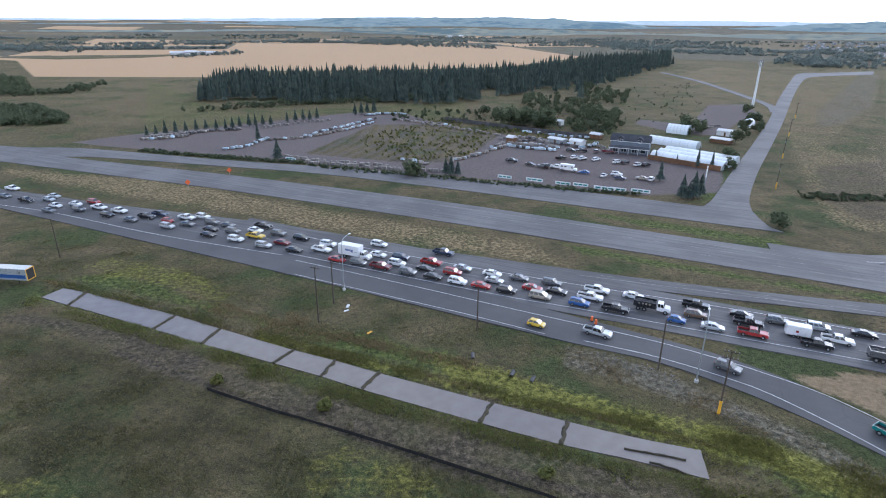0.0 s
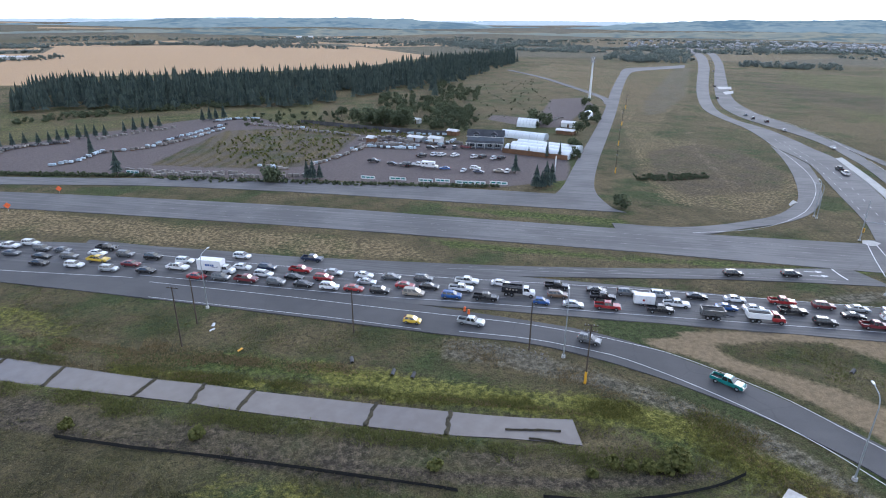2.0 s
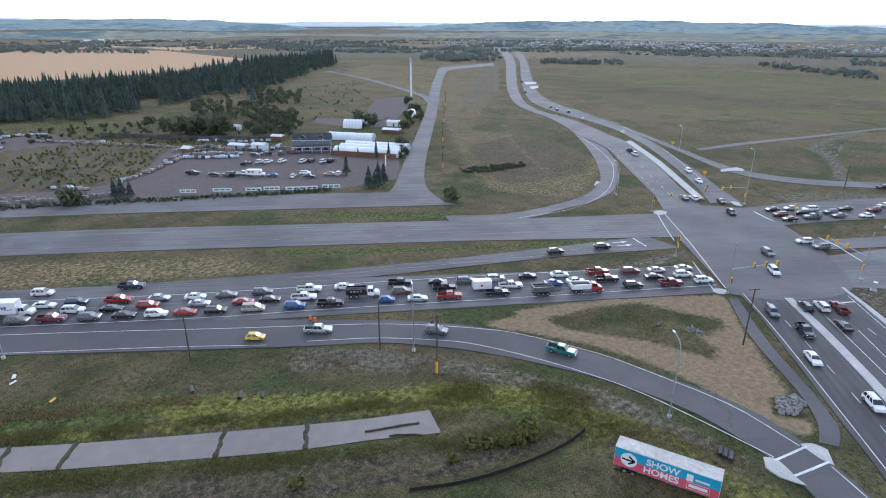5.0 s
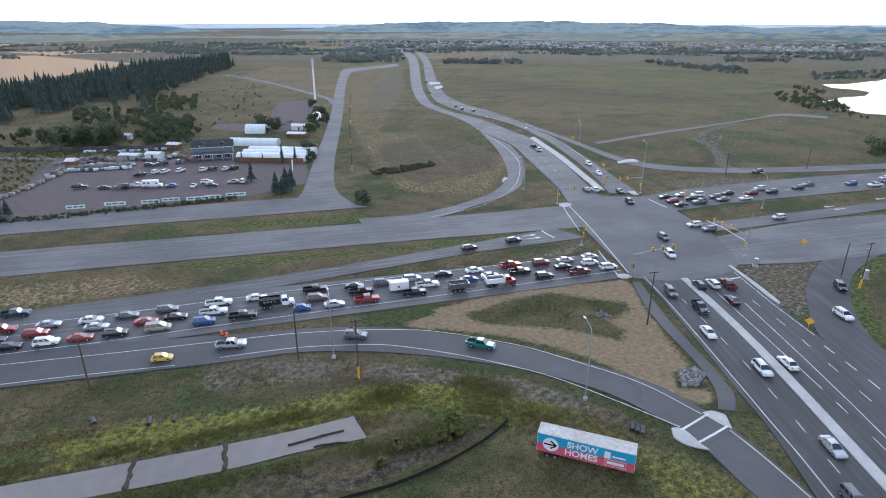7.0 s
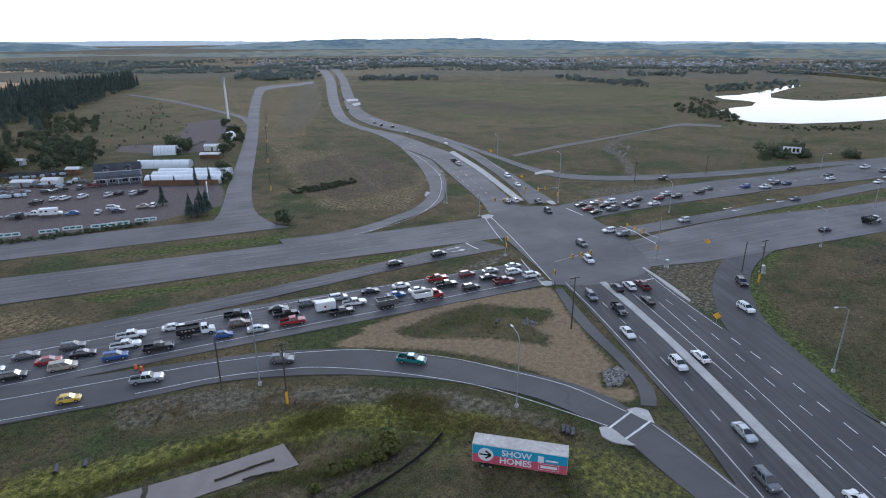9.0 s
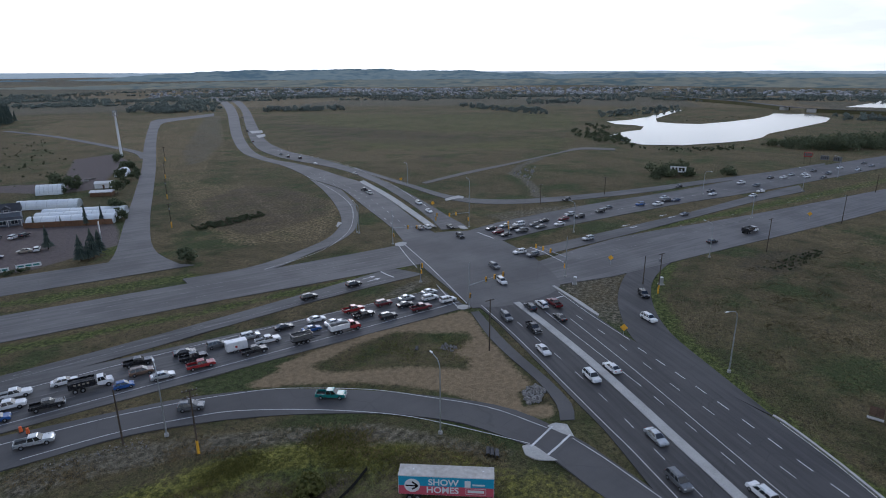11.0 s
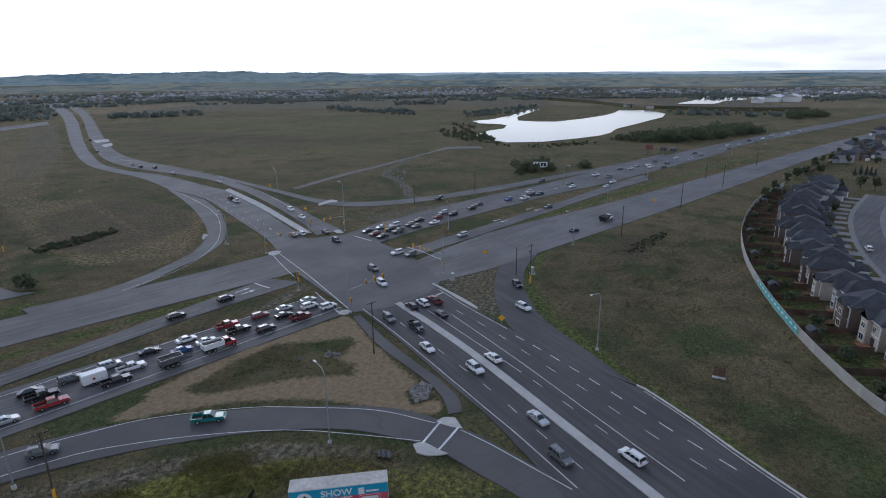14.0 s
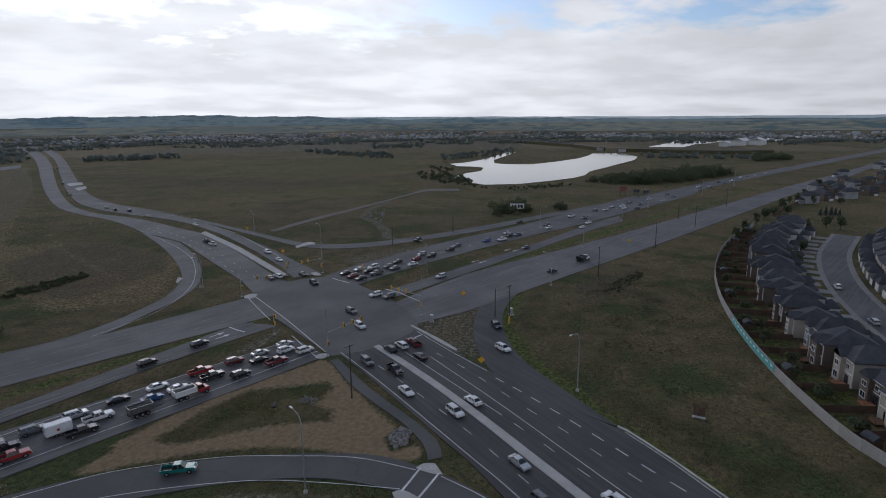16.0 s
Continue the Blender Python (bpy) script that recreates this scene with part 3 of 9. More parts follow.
COVERS = [
    (0, 0.62, 3, [(-97.7, 113.0), (-83.1, 109.7), (-61.9, 103.6), (-43.4, 94.2), (-21.4, 81.3), (-0.0, 72.4), (17.2, 64.1), (21.2, 60.9), (11.2, 60.8), (0.0, 66.3), (-16.3, 74.1), (-35.4, 83.3), (-46.2, 88.2), (-63.6, 95.9), (-82.8, 105.4), (-93.3, 106.9)]),  # bare slope below the pond bank
    (0, 0.90, 2, [(-64.7, 98.0), (-52.6, 93.2), (-38.2, 85.5), (-20.6, 77.4), (0.0, 67.5), (9.2, 63.0), (8.9, 60.9), (0.0, 65.6), (-20.2, 75.4), (-40.7, 84.4), (-55.9, 91.2), (-64.7, 95.9)]),  # bare strip along the silt fence
    (0, 0.85, 2, [(-33.5, 83.5), (-11.3, 74.3), (18.6, 63.4), (34.4, 58.7), (46.9, 57.1), (54.9, 55.2), (54.8, 53.9), (44.9, 54.2), (33.0, 56.2), (17.8, 60.9), (-11.2, 72.3), (-32.9, 81.0)]),  # bare strip along the silt fence
    (0, 0.55, 3, [(-35.1, 90.0), (-11.5, 81.3), (20.3, 68.8), (36.7, 63.1), (43.7, 58.3), (34.3, 58.7), (18.6, 63.4), (-11.3, 74.3), (-33.5, 83.5)]),  # bare slope below the pond bank
    (1, 0.80, 3, [(-38.6, 104.9), (-11.9, 94.0), (18.4, 81.5), (41.3, 75.9), (52.4, 71.6), (61.7, 66.5), (64.8, 60.2), (59.2, 57.8), (51.5, 63.6), (43.1, 71.1), (28.8, 76.6), (17.9, 79.6), (-37.8, 101.6)]),  # yellow-green weeds north of the pond
    (1, 0.80, 4, [(-2.7, 97.4), (11.4, 91.9), (26.3, 83.3), (44.1, 77.0), (58.1, 68.8), (67.7, 58.2), (70.0, 47.5), (63.2, 50.4), (58.4, 54.8), (54.9, 65.1), (43.7, 67.7), (30.1, 74.7), (18.7, 79.9), (9.5, 84.0), (0.1, 87.7)]),  # yellow-green weeds round the pond head
    (1, 0.62, 4, [(67.0, 36.7), (72.2, 32.1), (74.0, 22.5), (72.4, 18.0), (60.3, 28.8), (63.8, 33.2)]),  # yellow-green weeds beside the trailer
    (1, 0.60, 4, [(58.2, 67.3), (67.2, 55.5), (71.9, 43.2), (70.6, 34.3), (65.1, 30.0), (63.7, 33.9), (67.9, 36.0), (62.2, 50.8), (58.0, 48.8), (51.5, 66.2)]),  # yellow-green weeds behind the trailer
    (1, 0.45, 4, [(-22.2, 69.2), (-12.3, 70.4), (0.0, 65.2), (0.1, 60.6), (-18.5, 60.2)]),  # green patch on the slope
    (1, 0.45, 4, [(-61.5, 62.8), (-55.5, 64.5), (-50.0, 61.9), (-49.5, 59.7), (-59.1, 59.5)]),  # green patch on the slope
    (1, 0.50, 4, [(-94.8, 137.6), (-89.2, 143.6), (-66.5, 136.6), (-48.6, 122.2), (-51.7, 116.4), (-69.0, 126.3), (-84.8, 130.2)]),  # green weeds at the ditch
    (2, 0.70, 3, [(23.6, 101.8), (38.2, 93.7), (48.1, 84.7), (55.7, 76.7), (62.0, 68.5), (67.9, 61.0), (70.8, 53.0), (73.6, 42.3), (74.7, 36.4), (70.2, 38.0), (68.5, 46.6), (64.6, 55.0), (59.0, 64.5), (51.2, 73.4), (41.8, 81.5), (32.9, 87.4), (22.5, 93.4)]),  # gravelly verge of the slip road
    (2, 0.55, 3, [(154.7, 64.3), (182.8, 54.0), (198.0, 46.8), (162.1, 46.6), (137.9, 37.6), (130.5, 33.3), (134.8, 43.2)]),  # sparse island beside the slip lane
    (2, 0.60, 3, [(122.0, 100.9), (138.3, 99.2), (134.7, 94.4), (120.4, 95.4), (108.9, 99.8)]),  # stony median nose
    (2, 0.55, 4, [(216.4, 126.0), (244.2, 111.4), (265.2, 91.3), (238.7, 97.7), (211.9, 109.5)]),  # stony ground by the crossing
    (0, 0.50, 6, [(166.2, 259.4), (206.5, 273.0), (217.6, 250.6), (201.8, 202.5), (179.7, 182.0), (153.6, 180.5), (136.2, 181.1), (136.9, 206.0)]),  # bare brown ground on the knoll
    (2, 0.50, 6, [(525.1, 775.1), (558.2, 779.8), (333.6, 465.9), (253.9, 377.4), (226.4, 362.1), (269.9, 434.7)]),  # pale mown strip
    (0, 0.50, 8, [(357.2, 265.0), (368.1, 243.2), (344.4, 231.6), (336.0, 246.5)]),  # bare hollow in the meadow
    (0, 0.40, 8, [(504.1, 605.3), (519.8, 487.1), (498.8, 316.3), (511.2, 235.1), (400.6, 287.9), (402.8, 392.9)]),  # brown swath in the meadow
    (0, 0.45, 5, [(210.7, 23.4), (239.5, 2.9), (237.5, -5.5), (188.3, 8.0), (184.7, 18.3)]),  # bare dark patch on the field
]
WASH = [(393.0, 177.9), (352.6, 174.8), (321.1, 165.2), (309.1, 150.4), (288.6, 134.7), (266.8, 122.7), (261.1, 110.4)]
BACK_YARD = [(204.7, 467.8), (238.1, 474.2), (223.7, 427.4), (154.2, 333.1), (135.0, 337.3), (118.2, 372.9), (128.6, 392.8), (152.9, 370.6)]
SLOPE = [(-90.4, 102.9), (-61.9, 92.8), (-34.8, 81.3), (0.0, 64.9), (11.2, 60.8), (-59.1, 59.5)]
LAWNS = [(266.0, -32.3), (221.1, -27.3), (178.8, -26.8), (147.5, -31.3), (112.5, -40.3), (138.8, -47.2), (162.6, -41.8), (192.9, -37.5), (259.2, -40.5)]
cover_a = np.zeros((*GX.shape, 4), np.float32)
cover_b = np.zeros((*GX.shape, 4), np.float32)
cover_c = np.zeros((*GX.shape, 4), np.float32)
cover_a[..., 3] = cover_b[..., 3] = cover_c[..., 3] = 1
cover_a[..., 0] = np.maximum(inside(SAND, GX, GY, 3) * (1 - inside(SWALE, GX, GY, 4)) * (1 - inside(SAND_GRASS, GX, GY, 3)) * (1 - inside(DARK[0], GX, GY, 2)), 0.45 * np.maximum.reduce([along(t, GX, GY, 6, 10) for t in TRACKS]))
for k, some in enumerate(LUSH):
    cover_a[..., 1] = np.maximum(cover_a[..., 1], (0.5 if k == 5 else 0.95) * inside(some, GX, GY, 5))
for some, f in ((POND_GREEN, 0.85), (POND_GREEN_SOUTH, 0.55), (TURN_GREEN, 0.6), (SWALE, 0.2)):
    cover_a[..., 1] = np.maximum(cover_a[..., 1], f * inside(some, GX, GY, 5))
for some in MEADOW:
    cover_a[..., 1] = np.maximum(cover_a[..., 1], 0.5 * inside(some, GX, GY, 30))
for some, f in ((VERGE_GOLD, 0.62), (VERGE_GOLD_WEST, 0.62), (KNOLL, 0.48)):
    cover_a[..., 2] = np.maximum(cover_a[..., 2], f * inside(some, GX, GY, 8))
cover_b[..., 0] = inside(WHEAT, GX, GY, 14)
cover_b[..., 1] = np.maximum(inside(YARD, GX, GY, 5) * (1 - 0.55 * inside(SOWN, GX, GY, 4)), 0)
for some in DARK:
    cover_b[..., 2] = np.maximum(cover_b[..., 2], 0.55 * inside(some, GX, GY, 6))
for channel, f, soft, some in COVERS:
    cover_c[..., channel] = np.maximum(cover_c[..., channel], f * inside(some, GX, GY, soft))
cover_c[..., 2] = np.maximum(cover_c[..., 2], along(WASH, GX, GY, 5, 4))
cover_b[..., 1] = np.maximum(cover_b[..., 1], 0.8 * inside(BACK_YARD, GX, GY, 5))
cover_b[..., 2] = np.maximum(cover_b[..., 2], 0.52 * inside(SLOPE, GX, GY, 10))
cover_a[..., 1] = np.maximum(cover_a[..., 1], 0.6 * inside(LAWNS, GX, GY, 3))
# dry tan grass grows with distance; its paler colour partly stands in for haze
cover_a[..., 2] = np.maximum(cover_a[..., 2], 0.33 * step01(np.hypot(GX, GY), 190, 420))
# far parcels of stubble, crop and pasture; the last pale cover imitates haze
PX, PY = GX * 0.94 + GY * 0.34, GY * 0.94 - GX * 0.34
parcel = np.sin(np.floor(PX / 330.0) * 12.9898 + np.floor(PY / 190.0) * 78.233) * 43758.5453
parcel = parcel - np.floor(parcel)
far_out = step01(np.hypot(GX, GY), 1050, 1200)
edge_in = np.minimum(np.abs((PX / 330.0) % 1 - 0.5), np.abs((PY / 190.0) % 1 - 0.5))
cover_a[..., 2] = np.maximum(cover_a[..., 2], far_out * np.where(parcel > 0.72, 0.75, 0.25))
cover_b[..., 0] = np.maximum(cover_b[..., 0], far_out * np.where((parcel > 0.86) & (GX < 0.3 * GY), 0.7, 0.0))
cover_a[..., 1] = np.maximum(cover_a[..., 1], far_out * np.where(parcel < 0.25, 0.5, 0.0))
cover_c[..., 2] = np.maximum(cover_c[..., 2], far_out * np.where(parcel < 0.6, 0.62, 0.4))
for line in ([(-37.8, 131.4), (-6.6, 117.1), (24.4, 101.6), (39.8, 94.1), (53.5, 83.9), (63.9, 71.0), (71.0, 57.6), (74.1, 45.8)], [(-54.3, 220.5), (-4.8, 200.6), (45.5, 178.3), (95.6, 154.3), (113.2, 147.7)], [(-49.4, 194.4), (-5.4, 175.3), (39.5, 156.3), (84.5, 135.8), (138.1, 112.5)], [(-44.6, 168.2), (-5.9, 150.5), (28.3, 137.5)],
             [(32.6, 112.5), (62.1, 98.3), (85.5, 88.4), (119.9, 75.1)], [(-56.5, 232.7), (-4.6, 213.3), (49.1, 191.1), (100.0, 169.4)], [(-147.9, 182.8), (-102.6, 168.4), (-62.0, 152.4), (-33.0, 136.5)], [(114.9, 66.3), (100.3, 47.1), (90.2, 35.2)], [(46.1, 127.2), (86.8, 111.3), (132.4, 92.5)]):
    cover_a[..., 0] = np.maximum(cover_a[..., 0], 0.42 * along(line, GX, GY, 0.6, 2.2))
FURROWS = 0.5 + 0.5 * np.sin((GX * 0.42 + GY * 0.91) * 1.6)
cover_b[..., 1] = np.minimum(cover_b[..., 1], 1 - inside(SOWN, GX, GY, 4) * (0.30 + 0.45 * FURROWS))
nr, na = GX.shape
idx = np.arange(nr * na).reshape(nr, na)
nxt = np.roll(idx, -1, 1)
quads = np.stack([idx[:-1], idx[1:], nxt[1:], nxt[:-1]], -1).reshape(-1, 4)
me = bpy.data.meshes.new("ground")
me.vertices.add(nr * na)
me.vertices.foreach_set("co", np.stack([GX, GY, GZ], -1).astype(np.float32).ravel())
me.loops.add(quads.size)
me.loops.foreach_set("vertex_index", quads.astype(np.int32).ravel())
me.polygons.add(len(quads))
me.polygons.foreach_set("loop_start", np.arange(0, quads.size, 4, dtype=np.int32))
me.update(calc_edges=True)
me.polygons.foreach_set("use_smooth", np.ones(len(quads), bool))
for key, data in (("cover_a", cover_a), ("cover_b", cover_b), ("cover_c", cover_c)):
    me.color_attributes.new(key, "FLOAT_COLOR", "POINT").data.foreach_set("color", data.ravel())
me.materials.append(ground_material())
ground = tagged(new("ground", me), "prairie ground with dry grass, green verges, wheat, sand and gravel", "ground", kind="structure")

# ---- roads ----
slab("road_southbound", [(-442.8, 299.6), (-347.6, 270.7), (-163.9, 207.4), (-113.5, 189.9), (-44.4, 168.3), (33.7, 133.9), (130.6, 89.0)], [(-432.2, 277.5), (-337.7, 250.9), (-157.0, 191.2), (-92.0, 162.2), (-31.5, 137.5), (38.8, 109.8), (122.8, 75.2)], 0.060, 0.4, ASPHALT, "grey asphalt highway carriageway packed with queued traffic")
slab("road_right_turn", [(-167.7, 205.7), (-92.0, 170.3), (-31.5, 145.6), (40.8, 105.6), (58.3, 93.4), (66.6, 84.1), (75.7, 69.6), (82.2, 55.2), (85.7, 42.8)] + [(84.1, 30.1), (81.8, 23.7), (78.1, 15.2), (75.2, 8.7), (70.7, 1.2)], [(-167.4, 193.2), (-91.8, 157.9), (-38.7, 133.2), (24.4, 102.2), (40.8, 94.7), (54.1, 84.0), (65.4, 70.6), (73.0, 58.2), (77.0, 46.9), (77.3, 36.7)] + [(77.5, 34.0), (76.0, 29.3), (73.1, 22.7), (70.9, 16.7), (66.6, 9.3)], 0.066, 0.4, ASPHALT_RAMP, "curved grey asphalt right-turn slip road with white edge lines")
slab("road_left_turn", [(-63.3, 177.7), (-21.4, 158.0), (34.7, 138.2), (62.8, 129.7), (94.3, 121.9), (137.5, 112.5)], [(-63.2, 170.2), (-21.3, 150.5), (46.1, 127.8), (75.3, 120.0), (105.7, 112.0), (138.3, 100.7)], 0.055, 0.4, ASPHALT, "grey asphalt left-turn lane between grass medians")
slab("road_northbound", [(-449.8, 361.1), (-352.6, 324.8), (-216.4, 276.1), (-148.2, 251.9), (-91.9, 233.1), (-5.0, 199.5), (45.3, 176.5), (111.7, 146.4), (163.7, 124.7)], [(-439.2, 340.7), (-342.3, 303.4), (-198.3, 251.9), (-134.7, 228.9), (-82.8, 210.1), (-4.8, 177.7), (40.0, 157.5), (84.9, 137.2), (146.0, 107.2)], 0.062, 0.4, ASPHALT_OLD, "wide empty grey asphalt highway carriageway")
slab("road_frontage", [(-450.6, 368.1), (-321.0, 321.1), (-217.9, 284.0), (-177.8, 280.5), (-98.9, 258.6), (-21.2, 240.2), (45.4, 215.2), (94.3, 193.7)], [(-449.0, 354.2), (-320.0, 309.7), (-202.2, 265.2), (-160.1, 261.7), (-98.6, 247.4), (-57.2, 237.2), (-4.0, 217.2), (49.6, 193.4), (104.6, 169.0)], 0.050, 0.3, ASPHALT_OLD, "pale grey asphalt frontage road beside the yard")
slab("road_side", [(81.7, 186.8), (95.1, 201.5), (115.9, 234.7), (128.4, 254.7), (164.0, 311.0), (214.3, 392.8), (283.7, 511.3), (374.7, 660.9), (450.5, 778.4), (499.6, 798.4), (583.4, 832.4)], [(102.4, 173.8), (105.1, 191.1), (113.9, 210.7), (137.5, 251.3), (170.6, 304.9), (220.9, 387.1), (304.6, 527.1), (383.3, 654.2), (431.8, 722.5), (479.9, 752.1), (543.7, 776.0)], 0.046, 0.3, ASPHALT_OLD, "pale grey asphalt side road running up past the yard")
slab("road_tower", [(233.5, 428.3), (249.5, 469.3), (260.0, 542.9), (272.2, 663.9), (271.3, 776.6)], [(242.8, 426.5), (256.6, 469.8), (267.3, 543.5), (279.7, 664.6), (279.0, 777.5)], 0.04, 0.3, ASPHALT_OLD, "narrow grey track past the tower", n=40)
slab("road_ramp", [(94.3, 159.9), (109.7, 152.7), (123.1, 151.0), (137.6, 152.3), (152.2, 155.5), (167.5, 164.1), (179.5, 174.7), (197.5, 195.9), (218.9, 225.0), (240.4, 258.5)], [(92.2, 153.2), (109.6, 146.3), (118.8, 144.2), (132.6, 146.2), (148.6, 148.1), (163.6, 153.4), (177.6, 163.1), (192.3, 176.8), (209.4, 196.3), (226.0, 218.7)], 0.050, 0.3, ASPHALT_OLD, "curved pale asphalt ramp")
slab("road_north_inbound", [(1019.8, 1477.0), (872.8, 1233.6), (730.1, 1010.9), (589.7, 807.9), (445.9, 609.5), (355.2, 482.4), (297.7, 394.7), (277.6, 348.7), (268.1, 314.6), (255.5, 285.7), (236.2, 246.8), (228.1, 221.2), (199.5, 177.9), (178.9, 146.9), (170.7, 135.7), (164.1, 128.5)], [(1045.8, 1494.2), (904.9, 1252.0), (768.8, 1036.1), (601.1, 797.0), (455.1, 600.7), (363.0, 475.0), (302.7, 384.5), (282.2, 335.6), (278.7, 308.6), (267.6, 274.3), (254.0, 241.0), (247.0, 219.7), (228.9, 193.6), (207.3, 163.5), (186.8, 136.0), (179.5, 124.6)], 0.056, 0.4, ASPHALT_OLD, "grey asphalt carriageway curving down to the crossing")
slab("road_north_outbound", [(1053.2, 1484.6), (894.9, 1210.1), (671.4, 881.3), (498.6, 649.0), (402.1, 519.9), (343.5, 438.5), (312.9, 390.5), (295.2, 349.7), (286.8, 316.4), (280.3, 282.0), (269.8, 251.2), (254.5, 222.6), (246.9, 208.4), (219.4, 168.2), (198.5, 140.4), (185.6, 125.9)], [(1081.8, 1495.7), (887.0, 1167.8), (680.6, 871.5), (507.8, 639.7), (411.4, 510.9), (364.5, 445.1), (339.8, 404.8), (317.3, 356.9), (306.2, 318.9), (291.4, 278.9), (273.5, 242.6), (256.1, 212.1), (241.5, 188.2), (222.5, 159.1), (205.0, 134.6), (195.3, 119.6)], 0.058, 0.4, ASPHALT, "dark grey asphalt carriageway climbing away from the crossing")
slab("road_south_leg", [(138.8, 95.7), (127.3, 76.6), (120.4, 66.1), (107.0, 48.8), (96.0, 35.2), (88.5, 25.8), (79.8, 16.7), (74.1, 10.9), (68.0, 4.4), (46.0, -19.0)], [(160.1, 79.3), (149.1, 62.3), (138.9, 48.4), (127.2, 32.6), (117.7, 17.6), (108.9, 1.7), (103.0, -4.8), (88.6, -18.6), (84.1, -23.3), (62.0, -46.0)], 0.068, 0.4, ASPHALT_NEW, "dark asphalt divided road with white lane lines")
slab("road_southeast_ramp", [(119.5, 22.8), (127.6, 32.4), (140.2, 39.4), (155.0, 44.9), (175.3, 48.1), (193.7, 45.4), (216.6, 39.5), (239.0, 31.7)], [(109.6, 1.7), (122.0, 13.5), (136.5, 26.4), (153.0, 34.8), (172.0, 39.6), (193.1, 39.1), (213.5, 33.7), (240.1, 25.3)], 0.052, 0.3, ASPHALT_NEW, "curved dark asphalt slip lane")
slab("road_crossing", [(159.9, 129.4), (180.2, 125.3), (191.6, 113.6), (191.4, 108.3)], [(123.2, 73.8), (132.3, 65.0), (152.3, 61.1), (173.8, 80.3)], 0.0705, 0.4, ASPHALT_CROSS, "wide asphalt crossing with tyre marks", "crossing")
slab("road_east_outbound", [(166.5, 76.8), (182.3, 73.0), (218.9, 60.5), (267.3, 33.1), (372.4, -20.2), (574.7, -120.0), (742.4, -207.1), (941.1, -304.8)] + [(1300, -500), (2000, -860)], [(149.5, 63.7), (162.2, 53.8), (193.1, 38.9), (218.8, 26.7), (311.4, -17.7), (504.5, -106.2), (667.7, -187.0), (855.1, -277.7)] + [(1290, -520), (1980, -890)], 0.059, 0.4, ASPHALT_OLD, "wide pale asphalt highway carriageway running to the horizon")
slab("road_east_turn", [(177.1, 87.7), (188.0, 81.5), (202.6, 76.1), (235.4, 63.2), (276.8, 47.8), (334.0, 28.8), (369.8, 14.1)], [(173.6, 79.4), (186.0, 74.0), (223.5, 59.9), (263.7, 45.3), (314.7, 26.8), (351.9, 10.2)], 0.049, 0.4, ASPHALT, "asphalt left-turn lane with painted arrows")
slab("road_east_inbound", [(186.5, 117.0), (201.1, 115.1), (236.4, 102.7), (273.4, 88.3), (316.1, 67.3), (394.0, 35.1), (543.6, -33.9), (720.6, -123.8)] + [(1700, -640), (2100, -850)], [(184.1, 98.2), (193.2, 95.6), (208.8, 90.6), (258.4, 69.7), (298.2, 51.9), (341.0, 29.6), (476.1, -30.8), (665.7, -115.2)] + [(1690, -665), (2080, -880)], 0.060, 0.4, ASPHALT, "asphalt highway carriageway with queued cars running to the horizon")
slab("road_north_frontage", [(288.2, 266.1), (260.0, 199.4), (244.5, 159.4), (248.2, 135.3), (269.0, 113.8), (313.2, 85.2), (355.8, 62.8), (403.6, 36.1), (472.6, 4.9)], [(281.2, 259.8), (251.9, 193.3), (235.3, 153.5), (239.1, 130.4), (258.9, 109.5), (300.6, 81.6), (342.3, 60.2), (391.7, 34.9), (463.2, 4.7)], 0.043, 0.3, ASPHALT, "narrow asphalt frontage road curving past the crossing")
slab("trail_gravel", [(266.3, 194.2), (309.6, 192.8), (359.8, 186.7), (425.3, 180.5), (466.8, 177.4), (478.3, 151.3)], [(264.5, 189.9), (308.6, 187.2), (355.9, 182.5), (426.8, 177.2), (455.2, 170.5), (463.7, 146.6)], 0.03, 0.2, GRAVEL_PATH, "pale gravel trail through the meadow", "trail", n=50)
slab("pavement_path", [(120.7, 72.8), (110.0, 61.1), (103.2, 51.5), (97.7, 42.9), (92.1, 36.5), (87.2, 33.6)], [(122.3, 71.2), (112.1, 59.2), (105.1, 49.6), (99.6, 41.3), (93.6, 34.0), (88.8, 31.5)], 0.045, 0.3, ASPHALT_RAMP, "grey asphalt footpath beside the crossing", "path", n=40)

# water
slab("water_pond", POND_N, POND_S, POND_LEVEL, 0.3, WATER_MUD, "muddy still water in a long sediment pond", "pond", n=60, level=True)

# ---- vehicles ----
PAINTS = {
    "white": paint("white_car_paint", (0.78, 0.78, 0.77)), "silver": paint("silver_car_paint", (0.50, 0.52, 0.53), 0.3, 0.5),
    "grey": paint("grey_car_paint", (0.16, 0.165, 0.17), 0.3, 0.4), "black": paint("black_car_paint", (0.016, 0.016, 0.018), 0.25),
    "red": paint("red_car_paint", (0.33, 0.022, 0.022)), "maroon": paint("maroon_car_paint", (0.16, 0.02, 0.025)),
    "blue": paint("blue_car_paint", (0.025, 0.09, 0.28)), "navy": paint("navy_car_paint", (0.022, 0.035, 0.075)),
    "teal": paint("teal_car_paint", (0.01, 0.17, 0.16)), "yellow": paint("yellow_car_paint", (0.68, 0.46, 0.05)),
    "brown": paint("brown_car_paint", (0.17, 0.11, 0.075)), "tan": paint("tan_car_paint", (0.36, 0.31, 0.24)),
}
GLASS = paint("tinted_car_glass", (0.014, 0.018, 0.021), 0.08, 0.0, 0.8)
TYRE = surface("tyre_rubber", (0.012, 0.012, 0.012), (0.028, 0.027, 0.026), 20, 1, 0.9)
RIM = paint("alloy_rim", (0.42, 0.43, 0.44), 0.35, 0.8, 0.0)
